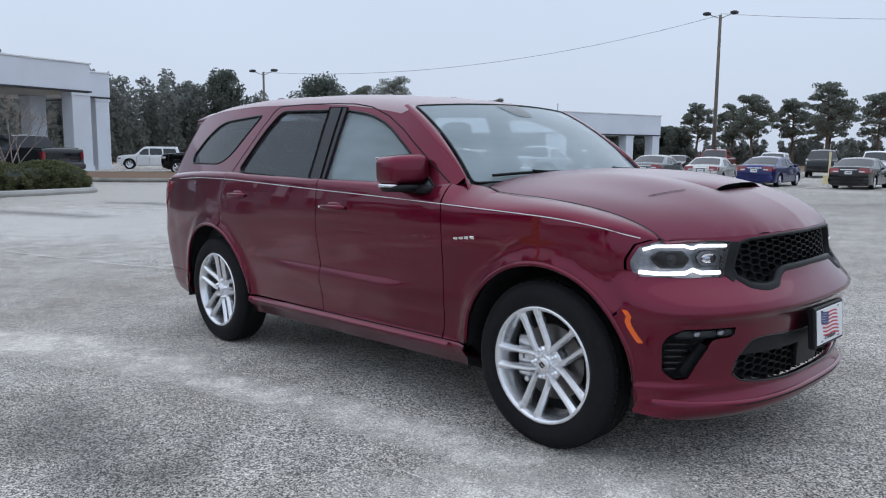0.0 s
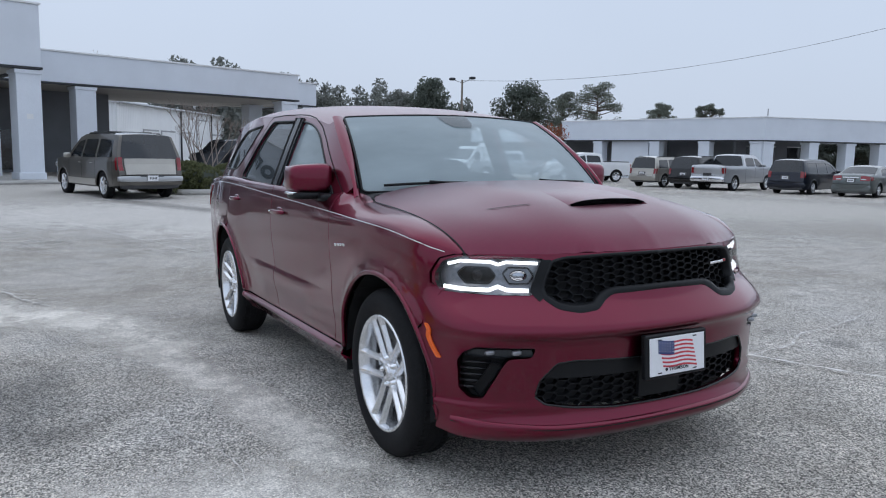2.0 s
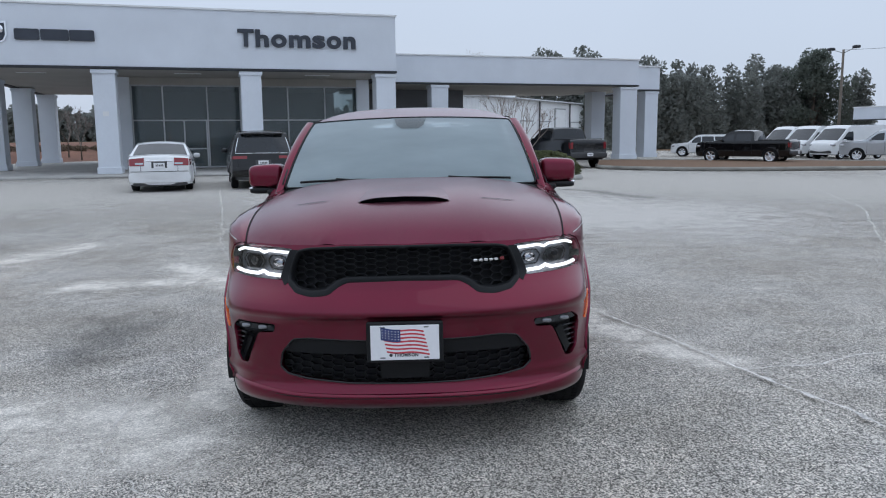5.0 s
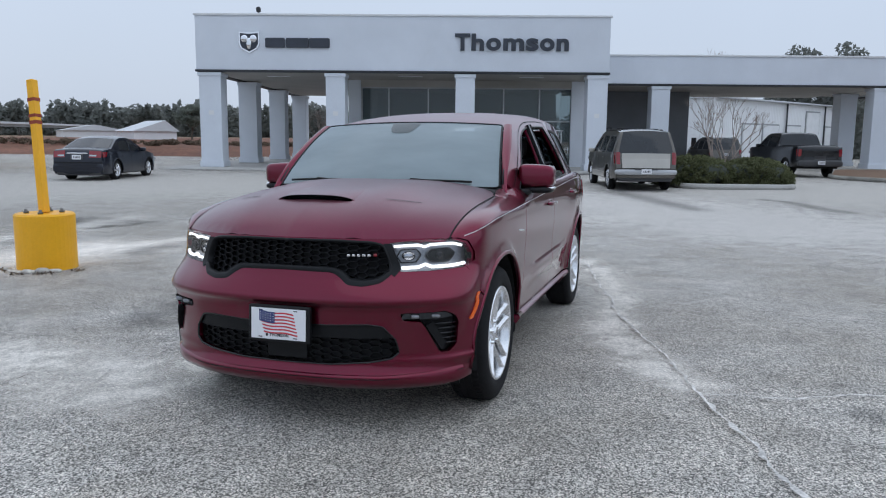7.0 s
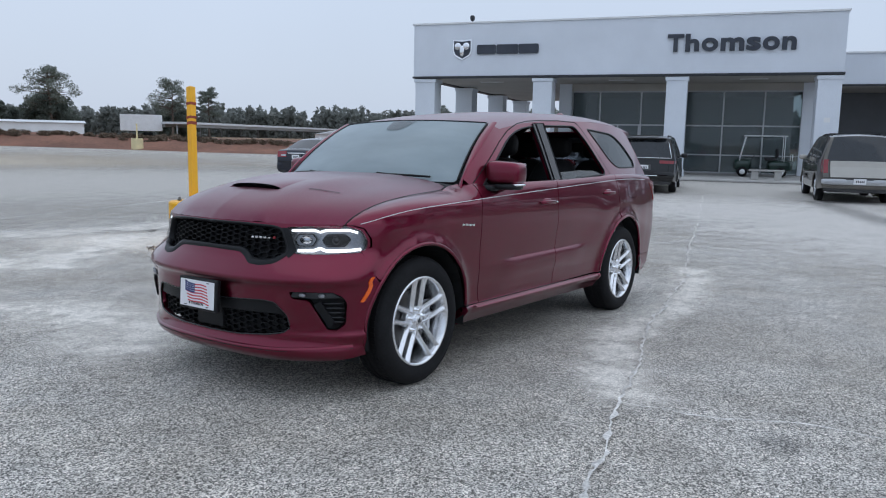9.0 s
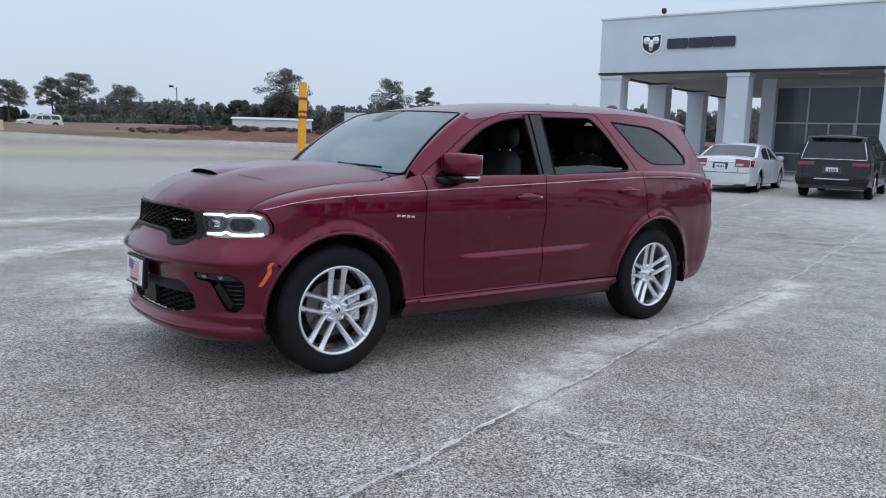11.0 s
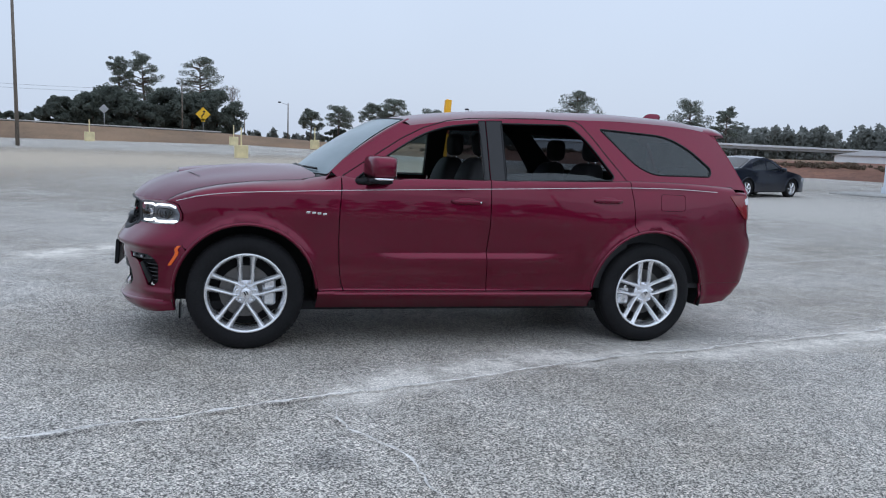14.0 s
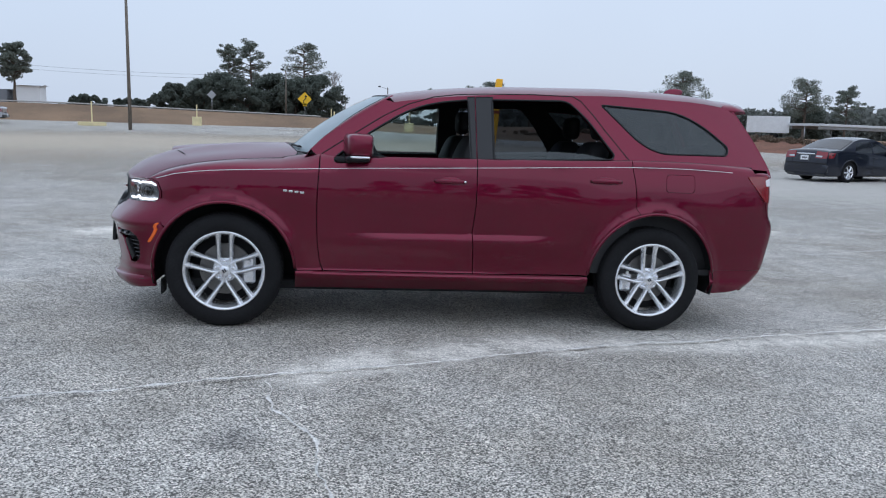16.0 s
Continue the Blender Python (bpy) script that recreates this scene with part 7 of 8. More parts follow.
        part("tread", bm, M_RUBBER, ty)
        bm = bmesh.new()
        prof = [(-0.225, 0.272), (-0.225, 0.255), (-0.06, 0.240), (-0.045, 0.246), (-0.018, 0.252), (-0.008, 0.258), (-0.004, 0.268), (-0.012, 0.274), (-0.03, 0.270)]
        lathe_into(bm, prof, 72)
        rim = part("rim", bm, M_ALLOY, wh, smooth=True)
        for i in range(5):
            base = 90 + 72 * i
            bm = bmesh.new()
            for sgn in (1, -1):
                # one of a parallel pair, which bends in to the hub beside its neighbour: a narrow crown between sloping flanks
                ring = []
                for r, off, hw, y0, y1 in ((0.036, 0.0265, 0.008, -0.040, -0.085), (0.060, 0.0345, 0.013, -0.042, -0.085), (0.090, 0.0400, 0.0165, -0.038, -0.080), (0.150, 0.0415, 0.0170, -0.029, -0.070), (0.215, 0.0430, 0.0185, -0.018, -0.060), (0.247, 0.0465, 0.0230, -0.010, -0.052), (0.262, 0.0520, 0.0300, -0.006, -0.046)):
                    c = sgn * off
                    ring.append([bm.verts.new(p) for p in ((r, y0 - 0.019, c - hw), (r, y0 - 0.002, c - hw * 0.42), (r, y0, c), (r, y0 - 0.002, c + hw * 0.42), (r, y0 - 0.019, c + hw), (r, y1, c + hw * 0.85), (r, y1, c - hw * 0.85))])
                for a, b in zip(ring, ring[1:]):
                    for j in range(7):
                        bm.faces.new((a[j], a[(j + 1) % 7], b[(j + 1) % 7], b[j]))
                bm.faces.new(ring[0])
                bm.faces.new(ring[-1])
            rot = Matrix.Rotation(radians(-base), 4, "Y")
            for v in bm.verts:
                v.co = rot @ v.co
            part("double_spoke", bm, M_ALLOY, rim)
        bm = bmesh.new()
        lathe_into(bm, [(-0.10, 0.085), (-0.066, 0.083), (-0.060, 0.076), (-0.058, 0.052), (-0.044, 0.046), (-0.036, 0.040), (-0.034, 0.0)], 40)
        part("hub", bm, M_ALLOY, rim, smooth=False)
        bm = bmesh.new()
        lathe_into(bm, [(-0.036, 0.034), (-0.029, 0.033), (-0.026, 0.028), (-0.025, 0.0)], 32)
        cap = part("centre_cap", bm, M_ALLOY, rim, "silver centre cap with dark mark", smooth=True)
        bm = bmesh.new()
        for d in (-0.006, 0.008):
            box_into(bm, (-0.0045 + d, -0.0252, -0.013), (0.0045 + d, -0.0242, 0.013), 0, Matrix.Rotation(radians(28), 4, "Y"))
        part("cap_mark", bm, M_LAMP, cap)
        for i in range(5):
            a = radians(90 + 72 * i)
            p = Vector((0.0640 * math.cos(a), 0, 0.0640 * math.sin(a)))
            bm = bmesh.new()
            lathe_into(bm, [(-0.059, 0.0165), (-0.0555, 0.0165), (-0.0555, 0.013), (-0.036, 0.0105), (-0.031, 0.007), (-0.030, 0.0)], 12)
            for v in bm.verts:
                v.co = v.co + p
            part("wheel_nut", bm, M_CHROME, rim, smooth=True)
        bm = bmesh.new()
        lathe_into(bm, [(-0.115, 0.03), (-0.105, 0.10), (-0.105, 0.175), (-0.13, 0.175), (-0.13, 0.03)], 48)
        part("brake_disc", bm, M_STEEL, wh, smooth=False)
        bm = bmesh.new()
        box_into(bm, (0.11, -0.145, -0.10), (0.20, -0.085, 0.10), 0.015)
        un = Matrix.Rotation(radians(-spin), 4, "Y") @ (Matrix.Identity(4) if (ax > 0) == (k > 0) else Matrix.Scale(-1, 4, (1, 0, 0)))
        flipx = -1 if ax > 0 and k > 0 or ax < 0 and k < 0 else 1
        for v in bm.verts:
            v.co.x *= flipx
            v.co = Matrix.Rotation(radians(-spin), 4, "Y") @ v.co
        for dz in (-0.055, 0.0, 0.055):
            cyl_into(bm, Vector((flipx * 0.155, -0.084, dz)), Vector((flipx * 0.155, -0.072, dz)), 0.016, 0.013, 10)
        part("brake_caliper", bm, M_ALLOY, wh)
        cyl("wheel_backing", (0, -0.24, 0), (0, -0.15, 0), 0.235, M_DARK, wh, None, 32)
    wheel(AXLE, 1, 0)
    wheel(-AXLE, 1, 4)
    wheel(AXLE, -1, 18)
    wheel(-AXLE, -1, -6)
    for x in (AXLE, -AXLE):
        cyl("axle", (x, -0.7, HUB_Z), (x, 0.7, HUB_Z), 0.05, M_DARK, car, None, 10)
    for k in (1, -1):
        box("mud_deflector", (1.945, k * 0.74 - 0.07, 0.195), (1.955, k * 0.74 + 0.07, 0.30), M_BLACK, car)
    return car


suv = build_suv()

# ---------------------------------------------------------------- parked vehicles
PROFILES = {
    "sedan": dict(w=1.83, r=0.340, wb=(1.45, -1.33), top=[(2.33, 0.20), (2.41, 0.42), (2.40, 0.60), (2.30, 0.74), (1.90, 0.86), (1.25, 0.96), (1.02, 1.00), (0.30, 1.37), (-0.10, 1.455), (-0.60, 1.45), (-1.00, 1.38), (-1.72, 1.07), (-2.22, 1.04), (-2.36, 0.99), (-2.42, 0.78), (-2.43, 0.52), (-2.36, 0.24)],
                  screen=(6, 7), rear=(10, 11), sill=0.24, belt=0.93,
                  wins=[[(0.80, 0.99), (0.22, 1.30), (-0.12, 1.36), (-0.14, 0.99)], [(-0.20, 0.99), (-0.18, 1.36), (-0.62, 1.36), (-0.95, 1.28), (-1.10, 1.02)]]),
    "suv": dict(w=1.98, r=0.385, wb=(1.55, -1.50), top=[(2.42, 0.32), (2.51, 0.58), (2.48, 0.95), (2.36, 1.07), (1.30, 1.17), (1.10, 1.20), (0.48, 1.76), (0.10, 1.86), (-1.70, 1.86), (-2.22, 1.80), (-2.42, 1.16), (-2.44, 1.00), (-2.52, 0.72), (-2.50, 0.42)],
                screen=(5, 6), rear=(9, 10), sill=0.36, belt=1.12,
                wins=[[(0.95, 1.18), (0.45, 1.64), (0.05, 1.70), (0.05, 1.18)], [(-0.03, 1.18), (-0.03, 1.71), (-0.95, 1.71), (-1.02, 1.18)], [(-1.12, 1.18), (-1.05, 1.71), (-2.02, 1.68), (-2.16, 1.20)]]),
    "pickup": dict(w=2.02, r=0.41, wb=(1.86, -1.80), top=[(2.80, 0.40), (2.90, 0.70), (2.87, 1.10), (2.74, 1.22), (1.62, 1.31), (1.42, 1.34), (0.82, 1.84), (0.48, 1.93), (-0.55, 1.92), (-0.74, 1.86), (-0.84, 1.36), (-0.90, 1.34), (-2.86, 1.34), (-2.92, 1.30), (-2.91, 0.78), (-3.02, 0.72), (-3.00, 0.50)],
                   screen=(5, 6), rear=(9, 10), sill=0.44, belt=1.27,
                   wins=[[(1.28, 1.32), (0.78, 1.72), (0.42, 1.78), (0.42, 1.32)], [(0.34, 1.32), (0.34, 1.78), (-0.46, 1.78), (-0.62, 1.70), (-0.66, 1.32)]]),
    "minivan": dict(w=1.97, r=0.345, wb=(1.58, -1.48), top=[(2.42, 0.26), (2.52, 0.52), (2.46, 0.84), (2.20, 1.00), (1.62, 1.13), (0.70, 1.62), (0.30, 1.73), (-1.85, 1.72), (-2.28, 1.66), (-2.48, 1.10), (-2.50, 0.90), (-2.55, 0.60), (-2.47, 0.30)],
                    screen=(4, 5), rear=(8, 9), sill=0.28, belt=1.03,
                    wins=[[(1.35, 1.10), (0.72, 1.50), (0.25, 1.58), (0.25, 1.08)], [(0.17, 1.08), (0.17, 1.59), (-0.90, 1.59), (-0.95, 1.08)], [(-1.03, 1.08), (-0.98, 1.59), (-2.08, 1.56), (-2.20, 1.12)]]),
    "cargo_van": dict(w=2.05, r=0.37, wb=(1.95, -1.85), top=[(2.72, 0.36), (2.82, 0.66), (2.74, 1.06), (2.30, 1.28), (1.42, 2.06), (1.05, 2.28), (-2.62, 2.30), (-2.78, 2.16), (-2.82, 0.62), (-2.78, 0.42)],
                      screen=(3, 4), rear=(7, 8), sill=0.36, belt=1.2, wins=[[(2.0, 1.30), (1.40, 1.86), (0.85, 1.90), (0.85, 1.28)]]),
}


def vehicle(name, kind, m, paint, label, scale=(1, 1, 1), front=False, rack=False, trim=None, group="", chrome=False, style=""):
    d = PROFILES[kind]
    car = thing(name, m, label, "car" if kind != "pickup" else "truck", group)
    W = d["w"] / 2 * scale[1]
    top = [(x * scale[0], z * scale[2]) for x, z in d["top"]]
    wbs = [x * scale[0] for x in d["wb"]]
    L0, L1 = top[0][0], top[-1][0]
    xmax, xmin = max(x for x, z in top), min(x for x, z in top)
    belt, sill, R = d["belt"] * scale[2], d["sill"] * scale[2], d["r"]
    zmax = max(z for x, z in top)

    def Y(x, z):
        y = W * (1 - 0.10 * max(0, (belt * 0.55 - z)) ** 1.5)
        if z > belt:
            y -= W * (0.24 if kind not in ("cargo_van",) else 0.10) * ((z - belt) / max(0.3, zmax - belt)) ** 1.15
        e = max(0, (x - (xmax - 0.9)) / 0.9)
        f = max(0, ((xmin + 0.7) - x) / 0.7)
        return y - W * (0.17 * e ** 2.4 + 0.09 * f ** 2.4)
    arch = []
    poly = list(top)
    low = []
    for ax in (wbs[1], wbs[0]):
        rr = R + 0.07
        n = 10
        low += [(ax - rr * math.cos(math.pi * i / n), max(sill, R + rr * math.sin(math.pi * i / n))) if 0 < i < n else (ax - rr * math.cos(math.pi * i / n), sill) for i in range(n + 1)]
    poly = top + low
    wins = [[(x * scale[0], z * scale[2]) for x, z in w] for w in d["wins"]]
    wins = [rounded(w, 0.05, 3) for w in wins]
    for k in (1, -1):
        f = lambda x, z, k=k: Vector((x, k * Y(x, z), z))
        sheet("body_side", poly, wins, f, paint, car, step=0.16, lip=0.03, edge_step=0.10, flip=k > 0)
        for w in wins:
            sheet("side_window", w, [], lambda x, z, k=k: Vector((x, k * (Y(x, z) - 0.012), z)), M_CARGLASS, car, step=0.2, lip=0, edge_step=0.12, flip=k > 0)
    # the skin over the top, nose and tail
    n = 10
    path = dense(top, 0.12, False)

    def across(i, u, lift=0.0):
        x, z = path[i]
        a, b = path[max(0, i - 1)], path[min(len(path) - 1, i + 1)]
        tx, tz = b[0] - a[0], b[1] - a[1]
        q = math.hypot(tx, tz) or 1
        nx, nz = -tz / q, tx / q
        if nx * x + nz * (z - 0.8) < 0:
            nx, nz = -nx, -nz
        y = u * Y(x, z)
        c = (1 - u * u) * 0.055 + lift
        return Vector((x + nx * c, y, z + nz * c))
    verts = [across(i, -1 + 2 * j / n) for i in range(len(path)) for j in range(n + 1)]
    faces = [(i * (n + 1) + j, i * (n + 1) + j + 1, (i + 1) * (n + 1) + j + 1, (i + 1) * (n + 1) + j) for i in range(len(path) - 1) for j in range(n)]
    mesh_ob("body_top", verts, faces, paint, car, True)

    def on_tail(z, u, lift):
        for i in range(len(path) - 1, 0, -1):
            (xa, za), (xb, zb) = path[i], path[i - 1]
            if za <= z <= zb:
                return across(i, u, lift).lerp(across(i - 1, u, lift), (z - za) / max(1e-6, zb - za))
        return across(len(path) - 1, u, lift)

    def tail_patch(name, z0, z1, u0, u1, mat, lift=0.012, lean=0.0, lab=""):
        """A piece let into the tail between two heights; u runs from the middle (0) to the flank (1)."""
        vs = [on_tail(z0 + (z1 - z0) * i / 4, u0 + (u1 - u0) * j / 5 + lean * i / 4, lift) for i in range(5) for j in range(6)]
        rim = [on_tail(z0 + (z1 - z0) * i / 4, u0 + (u1 - u0) * j / 5 + lean * i / 4, -0.01) for i in range(5) for j in range(6)]
        fs = [(i * 6 + j, i * 6 + j + 1, i * 6 + j + 7, i * 6 + j + 6) for i in range(4) for j in range(5)]
        edge = [0, 1, 2, 3, 4, 5, 11, 17, 23, 29, 28, 27, 26, 25, 24, 18, 12, 6]
        fs += [(a, b, b + 30, a + 30) for a, b in zip(edge, edge[1:] + edge[:1])]
        return mesh_ob(name, vs + rim, fs, mat, car, False, None, lab)

    def tail_line(name, pts, width, mat, lift=0.004):
        ps = [on_tail(z, u, lift) for z, u in pts]
        return strip(name, ps, [Vector((-1, 0, 0.1))] * len(ps), width, mat, car, 0.002)

    def span(seg, inset, name, mat, u0=-0.9, u1=0.9, lab="", z0=None, z1=None, lift=0.008):
        ids = []
        (xa, za), (xb, zb) = top[seg[0]], top[seg[1]]
        for i, (x, z) in enumerate(path):
            t = ((x - xa) * (xb - xa) + (z - za) * (zb - za)) / ((xb - xa) ** 2 + (zb - za) ** 2)
            o = abs((x - xa) * (zb - za) - (z - za) * (xb - xa)) / math.hypot(xb - xa, zb - za)
            if -0.001 + inset <= t <= 1.001 - inset and o < 0.02:
                ids.append(i)
        if len(ids) < 2:
            return None
        vs = [across(i, u0 + (u1 - u0) * j / 8, lift) for i in ids for j in range(9)]
        fs = [(a * 9 + j, a * 9 + j + 1, a * 9 + j + 10, a * 9 + j + 9) for a in range(len(ids) - 1) for j in range(8)]
        return mesh_ob(name, vs, fs, mat, car, True, None, lab)
    span(d["screen"], 0.0, "windscreen", M_CARGLASS)
    if kind != "cargo_van":
        rw = span(d["rear"], 0.0, "rear_window", M_CARGLASS, -0.90, 0.90)
    if kind in ("suv", "minivan", "cargo_van", "sedan"):
        # lower dark valance and the tail's shut lines
        lump("rear_valance", (xmin + 0.12, 0, sill + 0.03), (0.10, W * 0.86, 0.085), M_CARPLASTIC, car, 0.35, 18, 8)
    if style == "two_tone":
        for sg in ((10, 11), (11, 12)):
            span(sg, 0.0, "tailgate_panel", trim, -0.80, 0.80, "pale champagne tailgate panel", lift=0.012)
        for k in (1, -1):
            zs = [sill + 0.02, sill + 0.20]
            lo = [(wbs[1] + R + 0.10, zs[0]), (wbs[0] - R - 0.10, zs[0]), (wbs[0] - R - 0.10, zs[1]), (wbs[1] + R + 0.10, zs[1])]
            sheet("side_cladding", lo, [], lambda x, z, k=k: Vector((x, k * (Y(x, z) + 0.014), z)), trim, car, step=0.2, lip=0.012, edge_step=0.15, flip=k > 0, label="pale champagne lower cladding")
    if style == "chrome_line":
        rim = [i for i, (x, z) in enumerate(path) if x < xmin + 0.45 and 1.12 * scale[2] < z < 1.74 * scale[2]]
        a, b = rim[0], rim[-1]
        line = [across(i, 0.90, 0.018) for i in range(a, b + 1)] + [across(b, 0.9 - 1.8 * j / 8, 0.018) for j in range(1, 8)] + [across(i, -0.90, 0.018) for i in range(b, a - 1, -1)]
        tube("window_brightwork", line, 0.014, M_CHROME, car, 6, False, "bright chrome line round the rear window")
        zc = 0.60 * scale[2]
        tube("bumper_brightwork", [(xmin - 0.075 + 0.05 * (u / 0.5) ** 4, u, zc) for u in [-0.5 + 0.1 * j for j in range(11)]], 0.016, M_CHROME, car, 6)
        lump("roof_spoiler", (xmin + 0.24, 0, 1.80 * scale[2]), (0.16, W * 0.66, 0.028), paint, car, 0.4, 18, 8)
    # shut lines of the doors
    for k in (1, -1):
        cuts = [(w[0][0] + 0.10 if j == 0 else max(p[0] for p in w) + 0.04) for j, w in enumerate(wins)] + [min(p[0] for p in wins[-1]) + (0.12 if kind == "sedan" else -0.04)]
        for x in cuts:
            n2 = 8
            z0 = sill + 0.06
            if min(abs(x - ax) for ax in wbs) < R + 0.10:
                z0 = R * 2 + 0.10
            if z0 > belt - 0.15:
                continue
            pp = [Vector((x, k * Y(x, z0 + (belt - z0) * j / n2), z0 + (belt - z0) * j / n2)) for j in range(n2 + 1)]
            strip("door_shut_line", pp, [Vector((0, k, 0))] * (n2 + 1), 0.014, M_DARK, car, 0.003)
    for ax in wbs:
        for k in (1, -1):
            rr = R + 0.07
            tube("arch_lip", [(ax - rr * math.cos(math.pi * i / 14), k * (Y(ax, R) + 0.004), max(sill, R + rr * math.sin(math.pi * i / 14))) for i in range(15)], 0.020, M_CARPLASTIC if style == "dark_arches" else paint, car, 6)
    # underside
    box("underbody", (xmin + 0.25, -W * 0.85, sill - 0.04), (xmax - 0.25, W * 0.85, sill + 0.12), M_DARK, car)
    for ax in wbs:
        for k in (1, -1):
            box("arch_liner", (ax - R - 0.09, 0.45, sill), (ax + R + 0.09, W * 0.93, R * 2 + 0.10), M_DARK, car, 0.0, "", Matrix.Scale(k, 4, (0, 1, 0)))
            wh = thing("wheel", Matrix.Translation((ax, k * (W - 0.02), R)) @ Matrix.Rotation(0 if k > 0 else math.pi, 4, "Z"))
            wh.parent = car
            bm = bmesh.new()
            lathe_into(bm, [(-0.02, R * 0.66), (0.0, R * 0.80), (-0.02, R * 0.95), (-0.05, R), (-0.19, R), (-0.22, R * 0.9), (-0.22, R * 0.6)], 28)
            part("tyre", bm, M_RUBBER, wh, smooth=True)
            bm = bmesh.new()
            lathe_into(bm, [(-0.03, R * 0.68), (-0.012, R * 0.66), (-0.03, R * 0.60), (-0.07, R * 0.56), (-0.07, 0.0)], 28)
            for a in range(6):
                v = Vector((math.cos(a * 1.0472), 0, math.sin(a * 1.0472)))
                cyl_into(bm, v * 0.03 + Vector((0, -0.03, 0)), v * R * 0.62 + Vector((0, -0.02, 0)), 0.035, 0.03, 6)
            part("rim", bm, M_ALLOY, wh)
    # tail lamps, plate, bumper
    def tail_at(z):
        best = min(range(len(path)), key=lambda i: abs(path[i][1] - z) + (10 if path[i][0] > xmin + 0.5 else 0))
        return path[best][0]
    lamp_z0, lamp_z1, lamp_u = {"sedan": (0.785, 0.985, 0.50), "suv": (0.84, 1.16, 0.85), "pickup": (0.93, 1.23, 0.85), "minivan": (0.84, 1.15, 0.80), "cargo_van": (0.95, 1.40, 0.90)}[kind]
    if style == "chrome_line":
        lamp_z0, lamp_z1, lamp_u = 0.985, 1.085, 0.52
    if style == "two_tone":
        lamp_z0, lamp_z1, lamp_u = 0.83, 1.20, 0.86
    lamp_z0, lamp_z1 = lamp_z0 * scale[2], lamp_z1 * scale[2]
    mid = (lamp_z0 + lamp_z1) / 2
    xt = tail_at(mid)
    # shut lines of the lid and of the bumper
    gate = {"sedan": (0.62, 0.985, 0.62), "suv": (0.70, 1.75, 0.83), "pickup": (0.80, 1.27, 0.82), "minivan": (0.62, 1.60, 0.80), "cargo_van": (0.62, 2.1, 0.84)}[kind]
    g0, g1 = gate[0] * scale[2], gate[1] * scale[2]
    for k in (1, -1):
        tail_line("tailgate_shut_line", [(g0 + (g1 - g0) * i / 8, k * gate[2]) for i in range(9)], 0.012, M_DARK)
    tail_line("bumper_shut_line", [(g0, -0.97 + 1.94 * i / 12) for i in range(13)], 0.016, M_DARK)
    if kind in ("suv", "minivan", "pickup", "sedan"):
        tail_patch("plate_recess", 0.72 * scale[2] if kind == "sedan" else 0.76 * scale[2], 0.90 * scale[2] if kind == "sedan" else 0.95 * scale[2], -0.26, 0.26, M_CARPLASTIC, 0.006)
    for k in (1, -1):
        lm = tail_patch("tail_lamp", lamp_z0, lamp_z1, k * lamp_u, k * 0.985, M_TAIL, 0.014, 0.0, "dark red tail lamp")
        if kind == "sedan":
            tail_patch("reversing_lamp", lamp_z0 + 0.18 * (lamp_z1 - lamp_z0), lamp_z0 + 0.42 * (lamp_z1 - lamp_z0), k * (lamp_u + 0.02), k * (lamp_u + 0.6 * (0.98 - lamp_u)), M_LAMPWHITE, 0.020)
        # the lamp's return along the flank
        wrap = 0.30 if kind == "sedan" or style == "chrome_line" else 0.12
        poly2 = [(xt + 0.02, lamp_z0 + 0.01), (xt + wrap * 0.7, lamp_z0 + 0.02), (xt + wrap, lamp_z1 - 0.01), (xt + 0.03, lamp_z1 - 0.005)]
        sheet("tail_lamp", rounded(poly2, 0.02, 2), [], lambda x, z, k=k: Vector((x, k * (Y(x, z) + 0.006), z)), M_TAIL, car, step=0.2, lip=0.01, edge_step=0.08, flip=k > 0)
        xf = xmax - 0.22
        zf = {"sedan": 0.66, "suv": 0.92, "pickup": 1.02, "minivan": 0.80, "cargo_van": 0.98}[kind] * scale[2]
        lump("headlamp", (xf + 0.02, k * (Y(xf, zf) - 0.14), zf), (0.16, 0.17, 0.08), M_LAMPWHITE, car, 0.5, 16, 8)
        mx = wins[0][0][0] - 0.08
        lump("door_mirror", (mx, k * (Y(mx, belt) + 0.10), belt + 0.10), (0.06, 0.11, 0.075), trim or paint, car, 0.6, 14, 8)
        for hx in ([w[0][0] * 0 + sum(p[0] for p in w) / len(w) - 0.25 for w in wins[:2]]):
            lump("door_handle", (hx, k * (Y(hx, belt - 0.1) + 0.012), belt - 0.10), (0.09, 0.015, 0.014), trim or paint, car, 0.6, 12, 6)
    zb = {"sedan": 0.46, "suv": 0.62, "pickup": 0.64, "minivan": 0.52, "cargo_van": 0.55}[kind] * scale[2]
    slim = style == "two_tone"
    bmat = P_SILVER if slim else {"pickup": M_CHROME if chrome else M_CARPLASTIC, "cargo_van": M_CARPLASTIC}.get(kind, trim or paint)
    lump("rear_bumper", (tail_at(zb) + 0.035, 0, zb - 0.02), (0.055 if kind == "sedan" else 0.10, W * 0.955, 0.085 if slim else 0.16 if kind == "sedan" else 0.13), bmat, car, 0.30, 28, 10)
    lump("front_bumper", (xmax - 0.10, 0, zb), (0.12, W * 0.84, 0.13), bmat, car, 0.4, 20, 8)
    lump("grille", (xmax - 0.07, 0, zb + 0.24), (0.07, W * 0.55, 0.10), M_BLACK, car, 0.35, 16, 8)
    zp = {"sedan": 0.80, "suv": 0.86, "pickup": 0.66, "minivan": 0.84, "cargo_van": 0.80}[kind] * scale[2]
